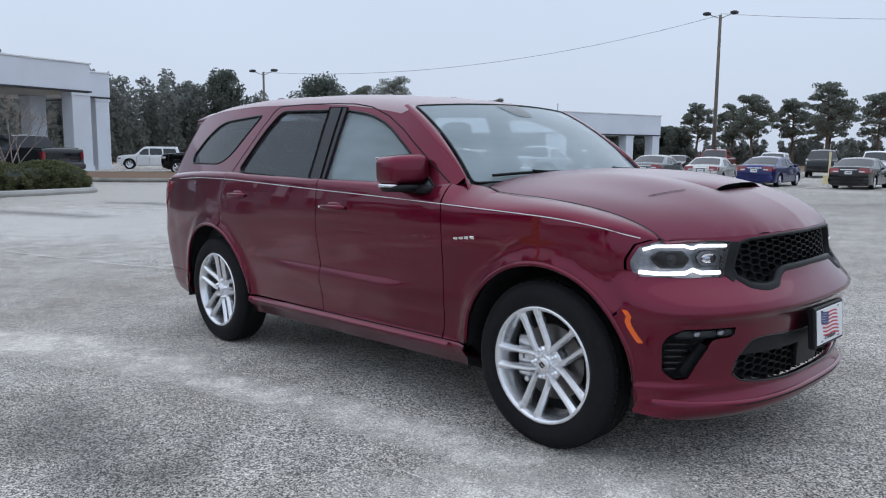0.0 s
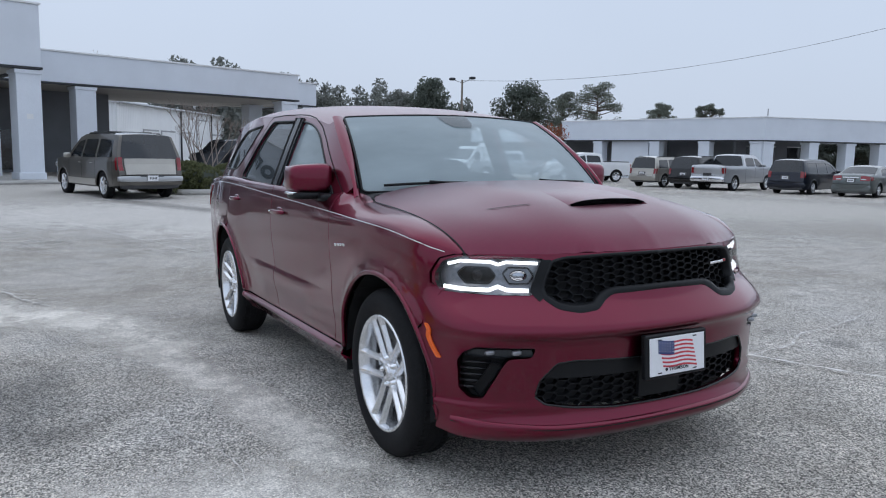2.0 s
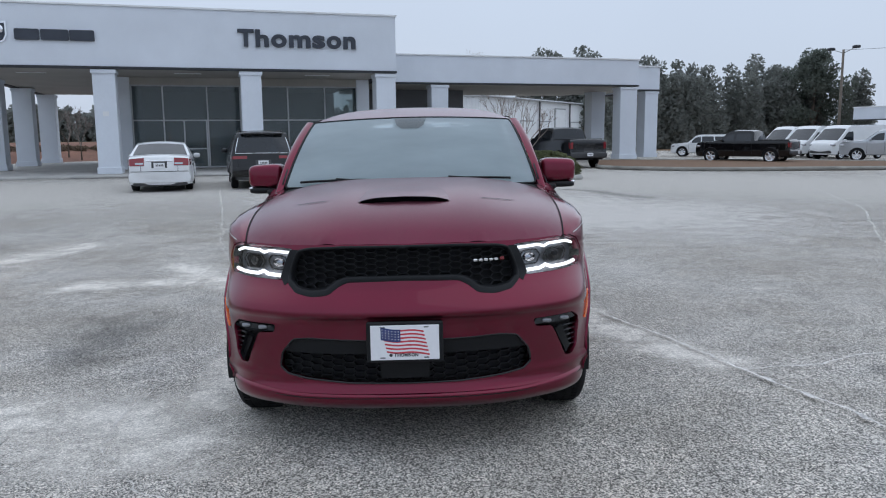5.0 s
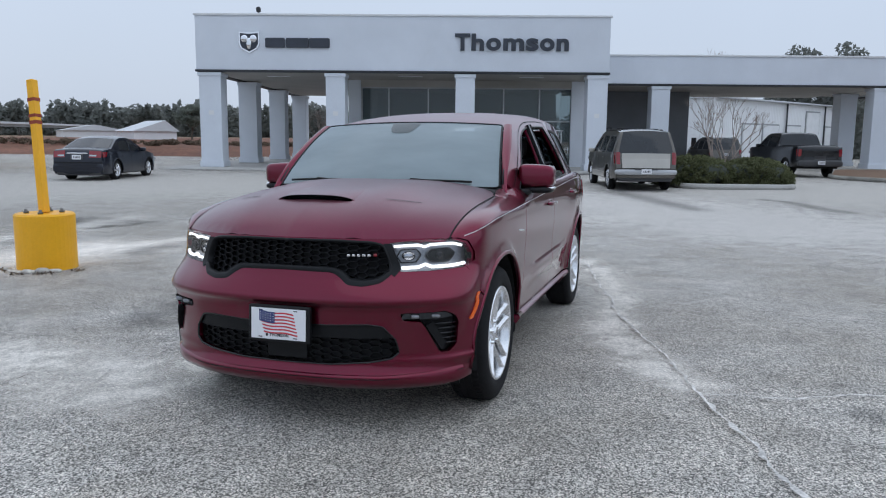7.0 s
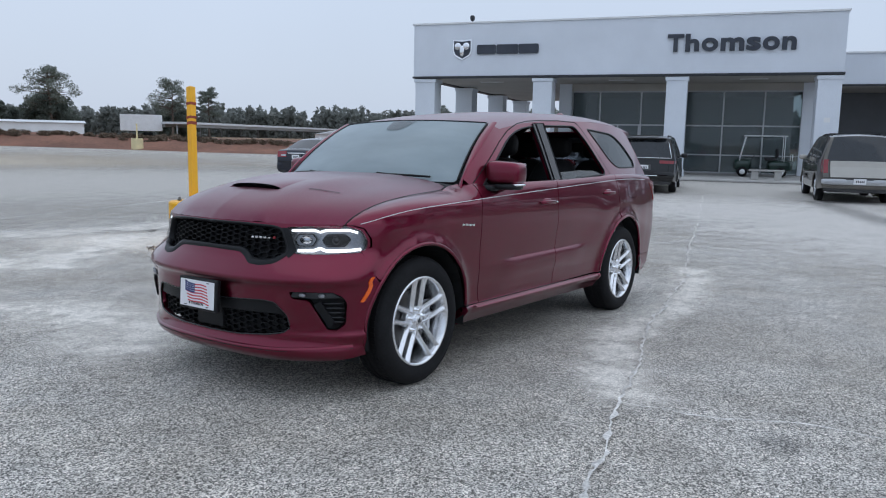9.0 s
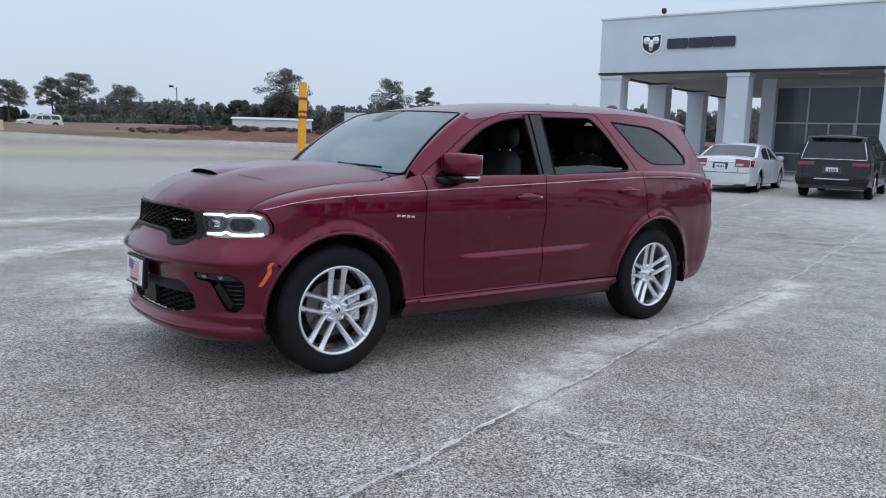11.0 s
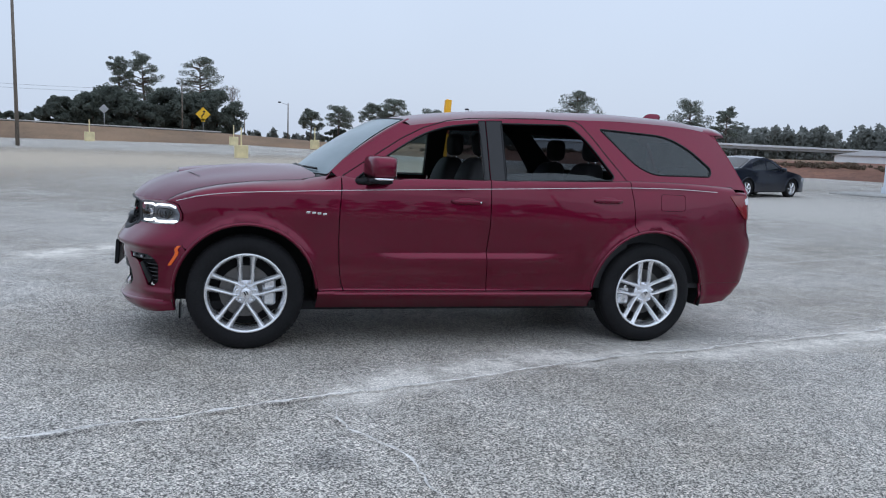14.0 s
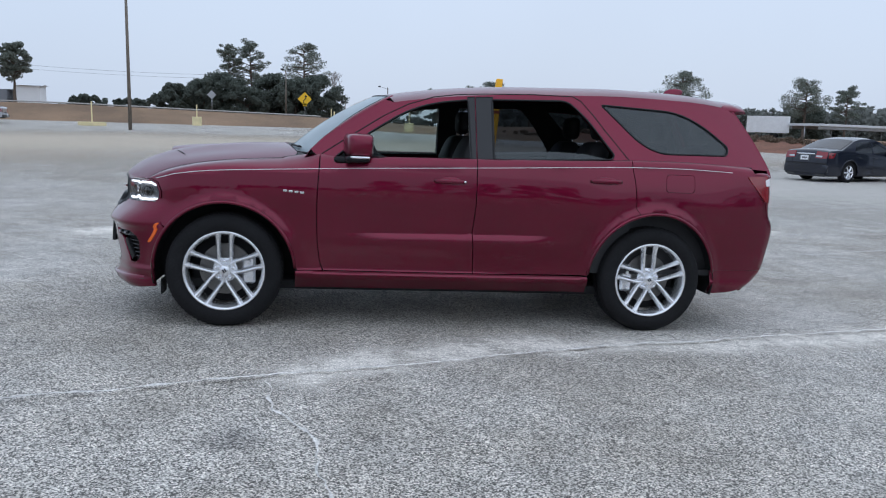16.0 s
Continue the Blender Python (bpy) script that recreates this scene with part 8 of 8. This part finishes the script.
    if slim:
        zp = 0.62
        box("bumper_step", (xmin - 0.085, -0.34, 0.665), (xmin + 0.02, 0.34, 0.70), M_CARPLASTIC, car, 0.01)
    xp = tail_at(zp) - (0.10 if slim else 0.062 if kind != "pickup" else 0.13)
    pl = box("number_plate", (xp - 0.012, -0.155, zp - 0.075), (xp, 0.155, zp + 0.075), M_PLATE, car, 0.003)
    for i in range(5):
        box("plate_bar", (xp - 0.015, -0.11 + 0.045 * i, zp - 0.03), (xp - 0.0122, -0.085 + 0.045 * i, zp + 0.03), M_INK, pl)
    if kind == "suv":
        for k in (1, -1):
            tube("roof_rail", [(x, k * W * 0.66, zmax * 0.985 + h) for x, h in ((0.2, 0.0), (0.1, 0.06), (-1.7, 0.06), (-1.85, 0.0))], 0.022, M_BLACK, car, 6)
        if rack:
            for x in (-0.2, -1.2):
                tube("roof_crossbar", [(x, -W * 0.66, zmax + 0.06), (x, W * 0.66, zmax + 0.06)], 0.02, M_BLACK, car, 6)
        tube("rear_wiper", [(xmin + 0.14, 0.1, 1.22 * scale[2]), (xmin + 0.11, -0.35, 1.25 * scale[2])], 0.012, M_BLACK, car, 6)
    if kind == "pickup":
        box("bed_opening", (-2.80 * scale[0], -W * 0.80, 1.325 * scale[2]), (-0.98 * scale[0], W * 0.80, 1.405 * scale[2]), M_BLACK, car, 0.01)
        box("tailgate_seam", (xmin + 0.085, -W * 0.78, 0.82 * scale[2]), (xmin + 0.09, W * 0.78, 1.28 * scale[2]), paint, car, 0.0)
    if kind == "sedan":
        lump("tailgate_trim", (tail_at(0.93 * scale[2]) - 0.045, 0, 0.93 * scale[2]), (0.02, W * 0.42, 0.022), M_CHROME, car, 0.5, 14, 6)
    return car


def parked(x, y, heading):
    return Matrix.Translation((x, y, ground_z(x, y))) @ Matrix.Rotation(heading, 4, "Z")


TO_SHOWROOM = math.atan2(-0.281, -0.9597)
ALONG = math.atan2(0.9597, -0.281)
P_PEWTER = car_paint("pewter_paint", (0.115, 0.105, 0.092), 0.5)
P_CHAMPAGNE = car_paint("champagne_paint", (0.42, 0.40, 0.36), 0.5)
P_WHITE = car_paint("white_paint", (0.74, 0.75, 0.76), 0.0)
P_BLACK = car_paint("black_paint", (0.003, 0.003, 0.004), 0.1)
P_NAVY = car_paint("dark_slate_paint", (0.008, 0.011, 0.022), 0.3)
P_SILVER = car_paint("silver_paint", (0.46, 0.47, 0.49), 0.6)
P_GREY = car_paint("grey_paint", (0.13, 0.145, 0.145), 0.6)
P_BLUE = car_paint("blue_paint", (0.010, 0.016, 0.12), 0.4)
P_RED2 = car_paint("brick_red_paint", (0.20, 0.022, 0.018), 0.2)
P_BEIGE = car_paint("pale_beige_paint", (0.56, 0.55, 0.52), 0.3)
P_CHARCOAL = car_paint("charcoal_paint", (0.007, 0.008, 0.011), 0.2)

vehicle("parked_suv", "suv", parked(-20.9, 0.0, TO_SHOWROOM), P_PEWTER, "older pewter-grey full-size SUV with roof rack beside the hedge bed", (1.03, 1.0, 1.0), rack=True, trim=P_CHAMPAGNE, style="two_tone")
vehicle("parked_suv", "suv", parked(-20.3, -5.9, TO_SHOWROOM), P_BLACK, "black modern SUV parked nose-in at the showroom", (1.0, 1.0, 0.95), style="chrome_line")
vehicle("parked_sedan", "sedan", parked(-19.3, -8.75, TO_SHOWROOM), P_WHITE, "white four-door sedan parked before the portico")
vehicle("parked_sedan", "sedan", parked(-17.2, -18.2, TO_SHOWROOM), P_NAVY, "dark slate-blue compact sedan parked on open asphalt", (0.95, 0.98, 1.0))
p = BASE @ Vector((27.9, 0.4, 0))
vehicle("parked_pickup", "pickup", parked(p.x, p.y, TO_SHOWROOM), P_CHARCOAL, "charcoal crew-cab pickup in the drive-through")
p = BASE @ Vector((27.2, 9.5, 0))
vehicle("parked_suv", "suv", parked(p.x, p.y, TO_SHOWROOM), P_PEWTER, "grey SUV standing behind the bare crape myrtle", (0.92, 0.95, 0.92))
# the row across the lot, tails towards the viewer
ROW = Vector((-24.0, 30.0, 0))
DIR = Vector((0.9597, 0.281, 0))
FWD = Vector((-0.281, 0.9597, 0))
for d, kind, paint, label, sc in ((-4.7, "suv", P_CHAMPAGNE, "pale champagne SUV in the parked row", (0.93, 0.95, 0.93)), (-2.05, "suv", P_BLACK, "black SUV with red lamps in the parked row", (1.0, 1.0, 0.96)),
                                  (-0.4, "pickup", P_SILVER, "silver crew-cab pickup in the parked row", (1, 1, 1)), (3.5, "minivan", P_NAVY, "dark navy minivan in the parked row", (1, 1, 1)),
                                  (6.5, "sedan", P_GREY, "metallic grey sedan in the parked row", (1.0, 1.0, 1.02)), (9.4, "sedan", P_BEIGE, "older pale beige sedan in the parked row", (0.98, 0.96, 0.97)),
                                  (12.3, "sedan", P_BLUE, "deep blue sedan in the parked row", (1, 1, 1.01)), (16.4, "sedan", P_BLACK, "black sedan at the end of the parked row", (1, 1, 1.0))):
    c = ROW + DIR * d + FWD * 2.5
    vehicle("row_" + kind, kind, parked(c.x, c.y, ALONG - 0.05 - (0.15 if d > 11 else 0.0)), paint, label, sc, group="row of parked cars", chrome=True)
# a further row behind it
for d, f, kind, paint, label in ((3.2, 22, "sedan", P_CHARCOAL, "charcoal sedan in the farther row"), (6.2, 22, "pickup", P_RED2, "red pickup in the farther row"), (10.2, 23, "minivan", P_SILVER, "silver minivan in the farther row"), (13.6, 22, "pickup", P_CHARCOAL, "charcoal pickup in the farther row"),
                                 (17.0, 23, "suv", P_WHITE, "white SUV in the farther row"), (20.6, 23, "sedan", P_CHARCOAL, "charcoal sedan in the farther row"), (24.2, 23, "sedan", P_GREY, "grey sedan in the farther row"), (27.6, 23, "sedan", P_BEIGE, "beige sedan in the farther row")):
    c = ROW + DIR * d + FWD * f
    vehicle("far_" + kind, kind, parked(c.x, c.y, ALONG + math.pi), paint, label, group="farther row of parked cars")
# trucks and vans beyond the grass island
LEFTWARD = math.atan2(-0.80, -0.59)
vehicle("parked_pickup", "pickup", parked(-37.0, 31.4, math.atan2(-0.97, -0.25)), P_WHITE, "white crew-cab pickup beyond the grass island", (1.02, 1, 1.0), chrome=True)
vehicle("parked_pickup", "pickup", parked(-38.6, 18.1, math.atan2(-0.75, -0.66)), P_BLACK, "black pickup with chrome front beyond the island", (0.92, 0.97, 0.95))
vehicle("parked_pickup", "pickup", parked(-41.9, 28.6, LEFTWARD + 0.05), P_SILVER, "silver pickup beyond the grass island")
for i, (x, y) in enumerate(((-47.6, 28.9), (-50.5, 28.3), (-54.0, 28.2))):
    vehicle("cargo_van", "cargo_van", parked(x, y, math.atan2(-0.91, 0.42)), P_WHITE, "white cargo van with a dark nose beyond the island", group="row of white vans")
vehicle("parked_suv", "suv", parked(-53.1, 20.6, LEFTWARD + 0.2), P_WHITE, "white SUV beside the woods", (0.9, 0.95, 0.9))
vehicle("parked_sedan", "sedan", parked(-44.5, 36.5, LEFTWARD), P_WHITE, "white compact car before the service building", (0.88, 0.95, 1.0))
vehicle("parked_pickup", "pickup", parked(31.4, -64.4, math.radians(8)), P_SILVER, "silver pickup standing far out on the lot")
vehicle("far_suv", "suv", parked(-16.3, -102.7, math.radians(10)), P_WHITE, "white SUV on the road beyond the verge", (1, 1, 0.95)).location.z = 0.9

# ---------------------------------------------------------------- poles, bollards, signs
def bollard(x, y, rad, base_h, pole_h, lean, label, paint, bands=True):
    z = site_z(x, y)
    t = thing("bollard", Matrix.Translation((x, y, z)), label, "bollard", "lamp-post footings")
    bm = bmesh.new()
    lathe_into(bm, [(-0.1, rad), (base_h - 0.02, rad), (base_h, rad - 0.02), (base_h, 0.0)], 40, "z")
    part("footing", bm, paint, t, "yellow painted concrete drum", smooth=False)
    m = Matrix.Translation((0, 0, base_h)) @ Vector((0, 0, 1)).rotation_difference(Vector((*lean, 1))).to_matrix().to_4x4()
    b = 0.048
    post = box("post", (-b, -b, 0), (b, b, pole_h), paint, t, 0.008, "", m)
    if bands:
        for h0, h1 in ((0.665, 0.692), (0.717, 0.740), (0.837, 0.862)):
            box("band", (-b - 0.002, -b - 0.002, pole_h * h0), (b + 0.002, b + 0.002, pole_h * h1), M_BAND, post, 0.0, "", m)
        for dx, dy in ((0.16, 0.1), (-0.13, 0.14), (0.12, -0.16), (-0.17, -0.08)):
            cyl("anchor_bolt", (dx, dy, base_h), (dx, dy, base_h + 0.05), 0.018, M_STEEL, t, None, 8)
            cyl("anchor_nut", (dx, dy, base_h), (dx, dy, base_h + 0.025), 0.032, M_STEEL, t, None, 6)
    return t


bollard(-1.62, -5.53, 0.34, 0.68, 1.63, (-0.11, -0.15), "yellow concrete footing with a leaning banded yellow post", M_YELLOW)
rng = random.Random(9)
for i in range(9):
    a = radians(-35 + 12 * i + rng.uniform(-4, 4))
    x, y = -1.62 + 0.44 * math.cos(a), -5.53 + 0.44 * math.sin(a)
    r = rng.uniform(0.03, 0.065)
    s = lump("stone", (0, 0, 0), (r * 1.3, r, r * 0.6), M_STONE, None, 0.8, 10, 6)
    s.matrix_world = Matrix.Translation((x, y, ground_z(x, y) + r * 0.45)) @ Matrix.Rotation(rng.uniform(0, 3), 4, "Z")
    tagged(s, "pale loose stone beside the yellow footing", "stone", "loose stones")
clumps = [(-1.62 + 0.55 * math.cos(radians(a)), -5.53 + 0.55 * math.sin(radians(a)), 0.02 + ground_z(-1.2, -5.3), 0.11) for a in (-36, -20, 10, 34, 41, 78)]
litter = leaf_cloud("leaf_litter", clumps, 130, 0.018, M_SCRUB, None, 77, 0.10)
tagged(litter, "dry brown leaves strewn round the yellow footing", "leaf litter", "", "stuff")
M_FADED = material("faded_yellow_paint", (0.72, 0.62, 0.36), rough=0.7, stain=0.15, stain_scale=2)
for x, y in ((0.6, -46.2), (-6.7, -68.5), (13.8, -72.0), (0.8, -72.5), (-30.0, -51.3)):
    bollard(x, y, 0.45, 0.85, 1.15, (0, 0), "faded yellow concrete footing with a short pale post", M_FADED, False)
bollard(21.5, -65.0, 1.15, 0.30, 1.75, (0, 0), "broad low cream concrete footing with a pale post", M_FADED, False)
bollard(-12.0, 41.5, 0.3, 0.5, 1.3, (0, 0), "pale short post on a footing among the cars", M_FADED, False)
bollard(-3.0, 47.0, 0.4, 0.6, 1.5, (0, 0), "pale short post on a footing among the cars", M_FADED, False)


def lamp_pole(x, y, h, r, heads, label, wood=True):
    z = site_z(x, y)
    t = thing("lamp_pole", Matrix.Translation((x, y, z)), label, "lamp post")
    cyl("pole", (0, 0, -0.2), (0, 0, h), r, M_WOODPOLE if wood else M_GALV, t, r * 0.65, 12)
    for k, (dx, dy) in enumerate(heads):
        tube("bracket", [(0, 0, h - 0.3), (dx * 0.5, dy * 0.5, h - 0.15), (dx, dy, h)], 0.035, M_GALV, t, 6)
        hd = lump("lamp_head", (dx * 1.35, dy * 1.35, h + 0.12), (0.28, 0.28, 0.13), M_TRIM, t, 0.5, 14, 8)
    return t


lamp_pole(-25.9, 55.6, 12.6, 0.17, ((0.7, 0.3), (-0.7, -0.3)), "tall weathered wooden pole with twin floodlights")
lamp_pole(-60.5, 34.9, 8.9, 0.14, ((0.75, 0.4), (-0.75, -0.4)), "wooden pole with twin floodlights before the woods")
lamp_pole(16.5, -57.6, 11.6, 0.15, ((0.5, 0.2),), "tall wooden pole with a floodlight on the lot's edge")
lamp_pole(-10, -143.8, 7.2, 0.14, ((1.2, 0.2),), "slim road-side pole with one lamp")
lamp_pole(-32.2, -98.6, 5.0, 0.09, ((0.6, 0.2),), "slim road-side pole with one lamp")
lamp_pole(7.9, -118.7, 7.3, 0.12, ((0.4, 0.1), (-0.4, -0.1)), "slim road-side pole before the dark trees")
lamp_pole(-1.5, -124.3, 3.0, 0.10, ((0.3, 0.1),), "slim road-side pole with one lamp")


def wire(p, q, sag, label):
    p, q = Vector(p), Vector(q)
    pts = [p.lerp(q, i / 24) - Vector((0, 0, sag * 4 * (i / 24) * (1 - i / 24))) for i in range(25)]
    ob = tube("overhead_wire", pts, 0.014, M_TRIM, None, 5)
    tagged(ob, label, "wire")


wire((-25.9, 55.6, 12.3), (-60.5, 34.9, 8.6), 1.6, "thin dark overhead wire slung between lamp poles")
wire((-25.9, 55.6, 12.4), (20, 75, 12.0), 1.4, "thin dark overhead wire slung from the tall pole")
wire((16.5, -57.6, 11.2), (70, -62, 11.0), 1.6, "thin dark overhead wire slung from the edge pole")
wire((7.9, -118.7, 8.8), (70, -112, 10.5), 1.2, "thin dark overhead wire along the road")
wire((7.9, -118.7, 8.3), (70, -112, 9.9), 1.2, "thin dark overhead wire along the road")


def road_sign(x, y, h, size, mat, label, back=False):
    z = site_z(x, y)
    t = thing("road_sign", Matrix.Translation((x, y, z)), label, "road sign")
    cyl("post", (0, 0, -0.4), (0, 0, h), 0.04, M_GALV, t, None, 8)
    bm = bmesh.new()
    s = size / math.sqrt(2) * 1.0
    vs = [bm.verts.new((dx, 0.05, h + dz)) for dx, dz in ((0, -s), (s, 0), (0, s), (-s, 0))]
    f0 = bm.faces.new(vs)
    ex = bmesh.ops.extrude_face_region(bm, geom=[f0])
    for v in ex["geom"]:
        if isinstance(v, bmesh.types.BMVert):
            v.co.y += 0.01
    part("diamond_board", bm, mat, t)
    if not back:
        tube("arrow_mark", [(0.16, 0.066, h - 0.50), (0.16, 0.066, h - 0.18), (-0.14, 0.066, h + 0.08), (-0.14, 0.066, h + 0.34)], 0.075, M_INK, t, 6)
        bm = bmesh.new()
        bm.faces.new([bm.verts.new((dx, 0.07, h + dz)) for dx, dz in ((-0.34, 0.30), (0.06, 0.30), (-0.14, 0.56))])
        part("arrow_head", bm, M_INK, t)
        box("advisory_plate", (-0.25, 0.05, h - 1.0), (0.25, 0.06, h - 0.62), mat, t, 0.004)
    return t


road_sign(4.5, -105, 2.6, 1.4, M_SIGNYELLOW, "yellow diamond road sign with a dark bent arrow")
road_sign(14.7, -87.9, 2.0, 0.75, M_GALV, "bare grey back of a diamond road sign", True)

# ---------------------------------------------------------------- far structures
def carport(x, y, heading, length, depth, h, label):
    t = thing("carport", Matrix.Translation((x, y, ground_z(x, y))) @ Matrix.Rotation(heading, 4, "Z"), label, "carport")
    box("roof", (0, 0, h), (length, depth, h + 0.45), M_ROOFMETAL, t, 0.02)
    for y in (0.4, depth - 0.7):
        box("beam", (0.2, y, h - 0.55), (length - 0.2, y + 0.3, h - 0.003), M_GALV, t)
    for i in range(int(length / 8) + 1):
        cyl("post", (min(length - 0.3, 0.3 + i * 8), depth / 2, 0), (min(length - 0.3, 0.3 + i * 8), depth / 2, h), 0.12, M_GALV, t, None, 8)
    return t


carport(-89, -125, math.atan2(-29, -80), 138, 7, 3.1, "long low pale metal canopy on posts")


def shed(x, y, heading, length, depth, h, ridge, label, at=0.5, doors=3):
    t = thing("metal_shed", Matrix.Translation((x, y, site_z(x, y))) @ Matrix.Rotation(heading, 4, "Z"), label, "shed")
    box("wall", (0, 0, -0.3), (length, depth, h), M_SIDING, t)
    bm = bmesh.new()
    a = [bm.verts.new(c) for c in ((-0.3, -0.3, h), (length + 0.3, -0.3, h), (length + 0.3, depth * at, ridge), (-0.3, depth * at, ridge), (-0.3, depth + 0.3, h), (length + 0.3, depth + 0.3, h))]
    for f in ((0, 1, 2, 3), (3, 2, 5, 4), (0, 3, 4), (1, 5, 2)):
        bm.faces.new([a[i] for i in f])
    part("roof", bm, M_ROOFMETAL, t)
    for i in range(doors):
        box("bay_door", (1.5 + i * length / 3.2, -0.05, 0), (1.5 + i * length / 3.2 + 2.4, -0.005, h * 0.8), M_SHADEWALL, t)
    return t


shed(-77.5, -69.6, math.radians(58), 6.5, 5.4, 0.95, 2.35, "white metal shed with a pale lopsided pitched roof", 0.72, 0)
shed(-86, -88, math.radians(48), 13, 8, 0.9, 1.7, "low white metal shed with a pale pitched roof", 0.5, 0)
shed(-63.1, -118.7, math.atan2(-5.3, 10.5), 13, 8, 1.9, 2.3, "long low cream building with a flat roof")
shed(38.5, -104, math.radians(5), 2.8, 3, 2.4, 2.6, "small dark-roofed hut beyond the road")
tr = thing("box_trailer", Matrix.Translation((-84.5, -135, 1.3)) @ Matrix.Rotation(math.radians(-32), 4, "Z"), "white box trailer standing on the verge", "trailer")
box("trailer_box", (-3.9, -1.25, 1.0), (3.9, 1.25, 4.2), M_CAP, tr, 0.03)
for x in (-3.0, -1.5, 0.0, 1.5, 3.0):
    for k in (-1, 1):
        box("trailer_rib", (x - 0.04, k * 1.266 - 0.015, 1.05), (x + 0.04, k * 1.266 + 0.015, 4.15), M_CAP, tr)
for x in (-1.6, -0.8):
    cyl("wheel", (x, -1.15, 0.45), (x, -0.85, 0.45), 0.45, M_RUBBER, tr, None, 16)
    cyl("wheel", (x, 0.85, 0.45), (x, 1.15, 0.45), 0.45, M_RUBBER, tr, None, 16)
cyl("landing_leg", (1.9, 0, 0), (1.9, 0, 1.0), 0.08, M_GALV, tr, None, 8)

# kerb of the road on top of the bank
RAIL = [(62, -90), (32, -84), (14, -84), (2, -84)]
gr = tube("road_edge", [(x, y, site_z(x, y) + 0.12) for x, y in dense(RAIL, 3.0, False)], 0.09, M_CONCRETE, None, 6)
tagged(gr, "pale kerb edging of the road on the bank", "kerb", "", "structure")

# golf cart on the walkway
def golf_cart():
    p = BASE @ Vector((16.4, 2.6, 0.1))
    t = thing("golf_cart", Matrix.Translation(p) @ Matrix.Rotation(ALONG + math.pi, 4, "Z"), "dark green golf cart with a pale roof on the walkway", "golf cart")
    green = car_paint("dark_green_paint", (0.015, 0.035, 0.028), 0.2)
    lump("front_cowl", (0.85, 0, 0.55), (0.40, 0.55, 0.28), green, t, 0.5)
    lump("rear_body", (-0.75, 0, 0.52), (0.55, 0.58, 0.24), green, t, 0.4)
    box("floor", (-0.3, -0.55, 0.28), (0.6, 0.55, 0.36), M_BLACK, t)
    lump("seat", (-0.35, 0, 0.82), (0.25, 0.55, 0.08), M_CABIN, t, 0.4)
    lump("seat_back", (-0.62, 0, 1.10), (0.06, 0.55, 0.20), M_CABIN, t, 0.4)
    box("roof", (-1.0, -0.6, 1.85), (0.85, 0.6, 1.90), M_CAP, t, 0.02)
    for k in (1, -1):
        tube("roof_strut", [(1.0, k * 0.5, 0.70), (0.75, k * 0.55, 1.86)], 0.02, M_CAP, t, 6)
        tube("roof_strut", [(-0.9, k * 0.5, 0.70), (-0.9, k * 0.55, 1.86)], 0.02, M_CAP, t, 6)
        for x in (0.85, -0.8):
            cyl("wheel", (x, k * 0.45, 0.23), (x, k * 0.62, 0.23), 0.23, M_RUBBER, t, None, 20)
            cyl("hubcap", (x, k * 0.621, 0.23), (x, k * 0.63, 0.23), 0.12, M_CAP, t, None, 16)
    tube("rear_rack", [(-1.25, -0.5, 0.75), (-1.25, -0.5, 1.05), (-1.25, 0.5, 1.05), (-1.25, 0.5, 0.75)], 0.02, M_CAP, t, 6)
    tube("steering_column", [(0.6, 0.25, 0.6), (0.35, 0.25, 0.98)], 0.02, M_BLACK, t, 6)


golf_cart()


# low bench before the golf cart
def bench(x, y, z, heading):
    t = thing("bench", Matrix.Translation((x, y, z)) @ Matrix.Rotation(heading, 4, "Z"), "low pale concrete bench on the walkway", "bench")
    box("seat", (-0.70, -0.18, 0.36), (0.70, 0.18, 0.43), M_CONCRETE, t, 0.015)
    for k in (-1, 1):
        box("leg", (k * 0.45 - 0.14, -0.15, 0.0), (k * 0.45 + 0.14, 0.15, 0.36), M_CONCRETE, t, 0.015)


p = BASE @ Vector((16.4, -1.1, 0.1))
bench(p.x, p.y, 0.1, ALONG)
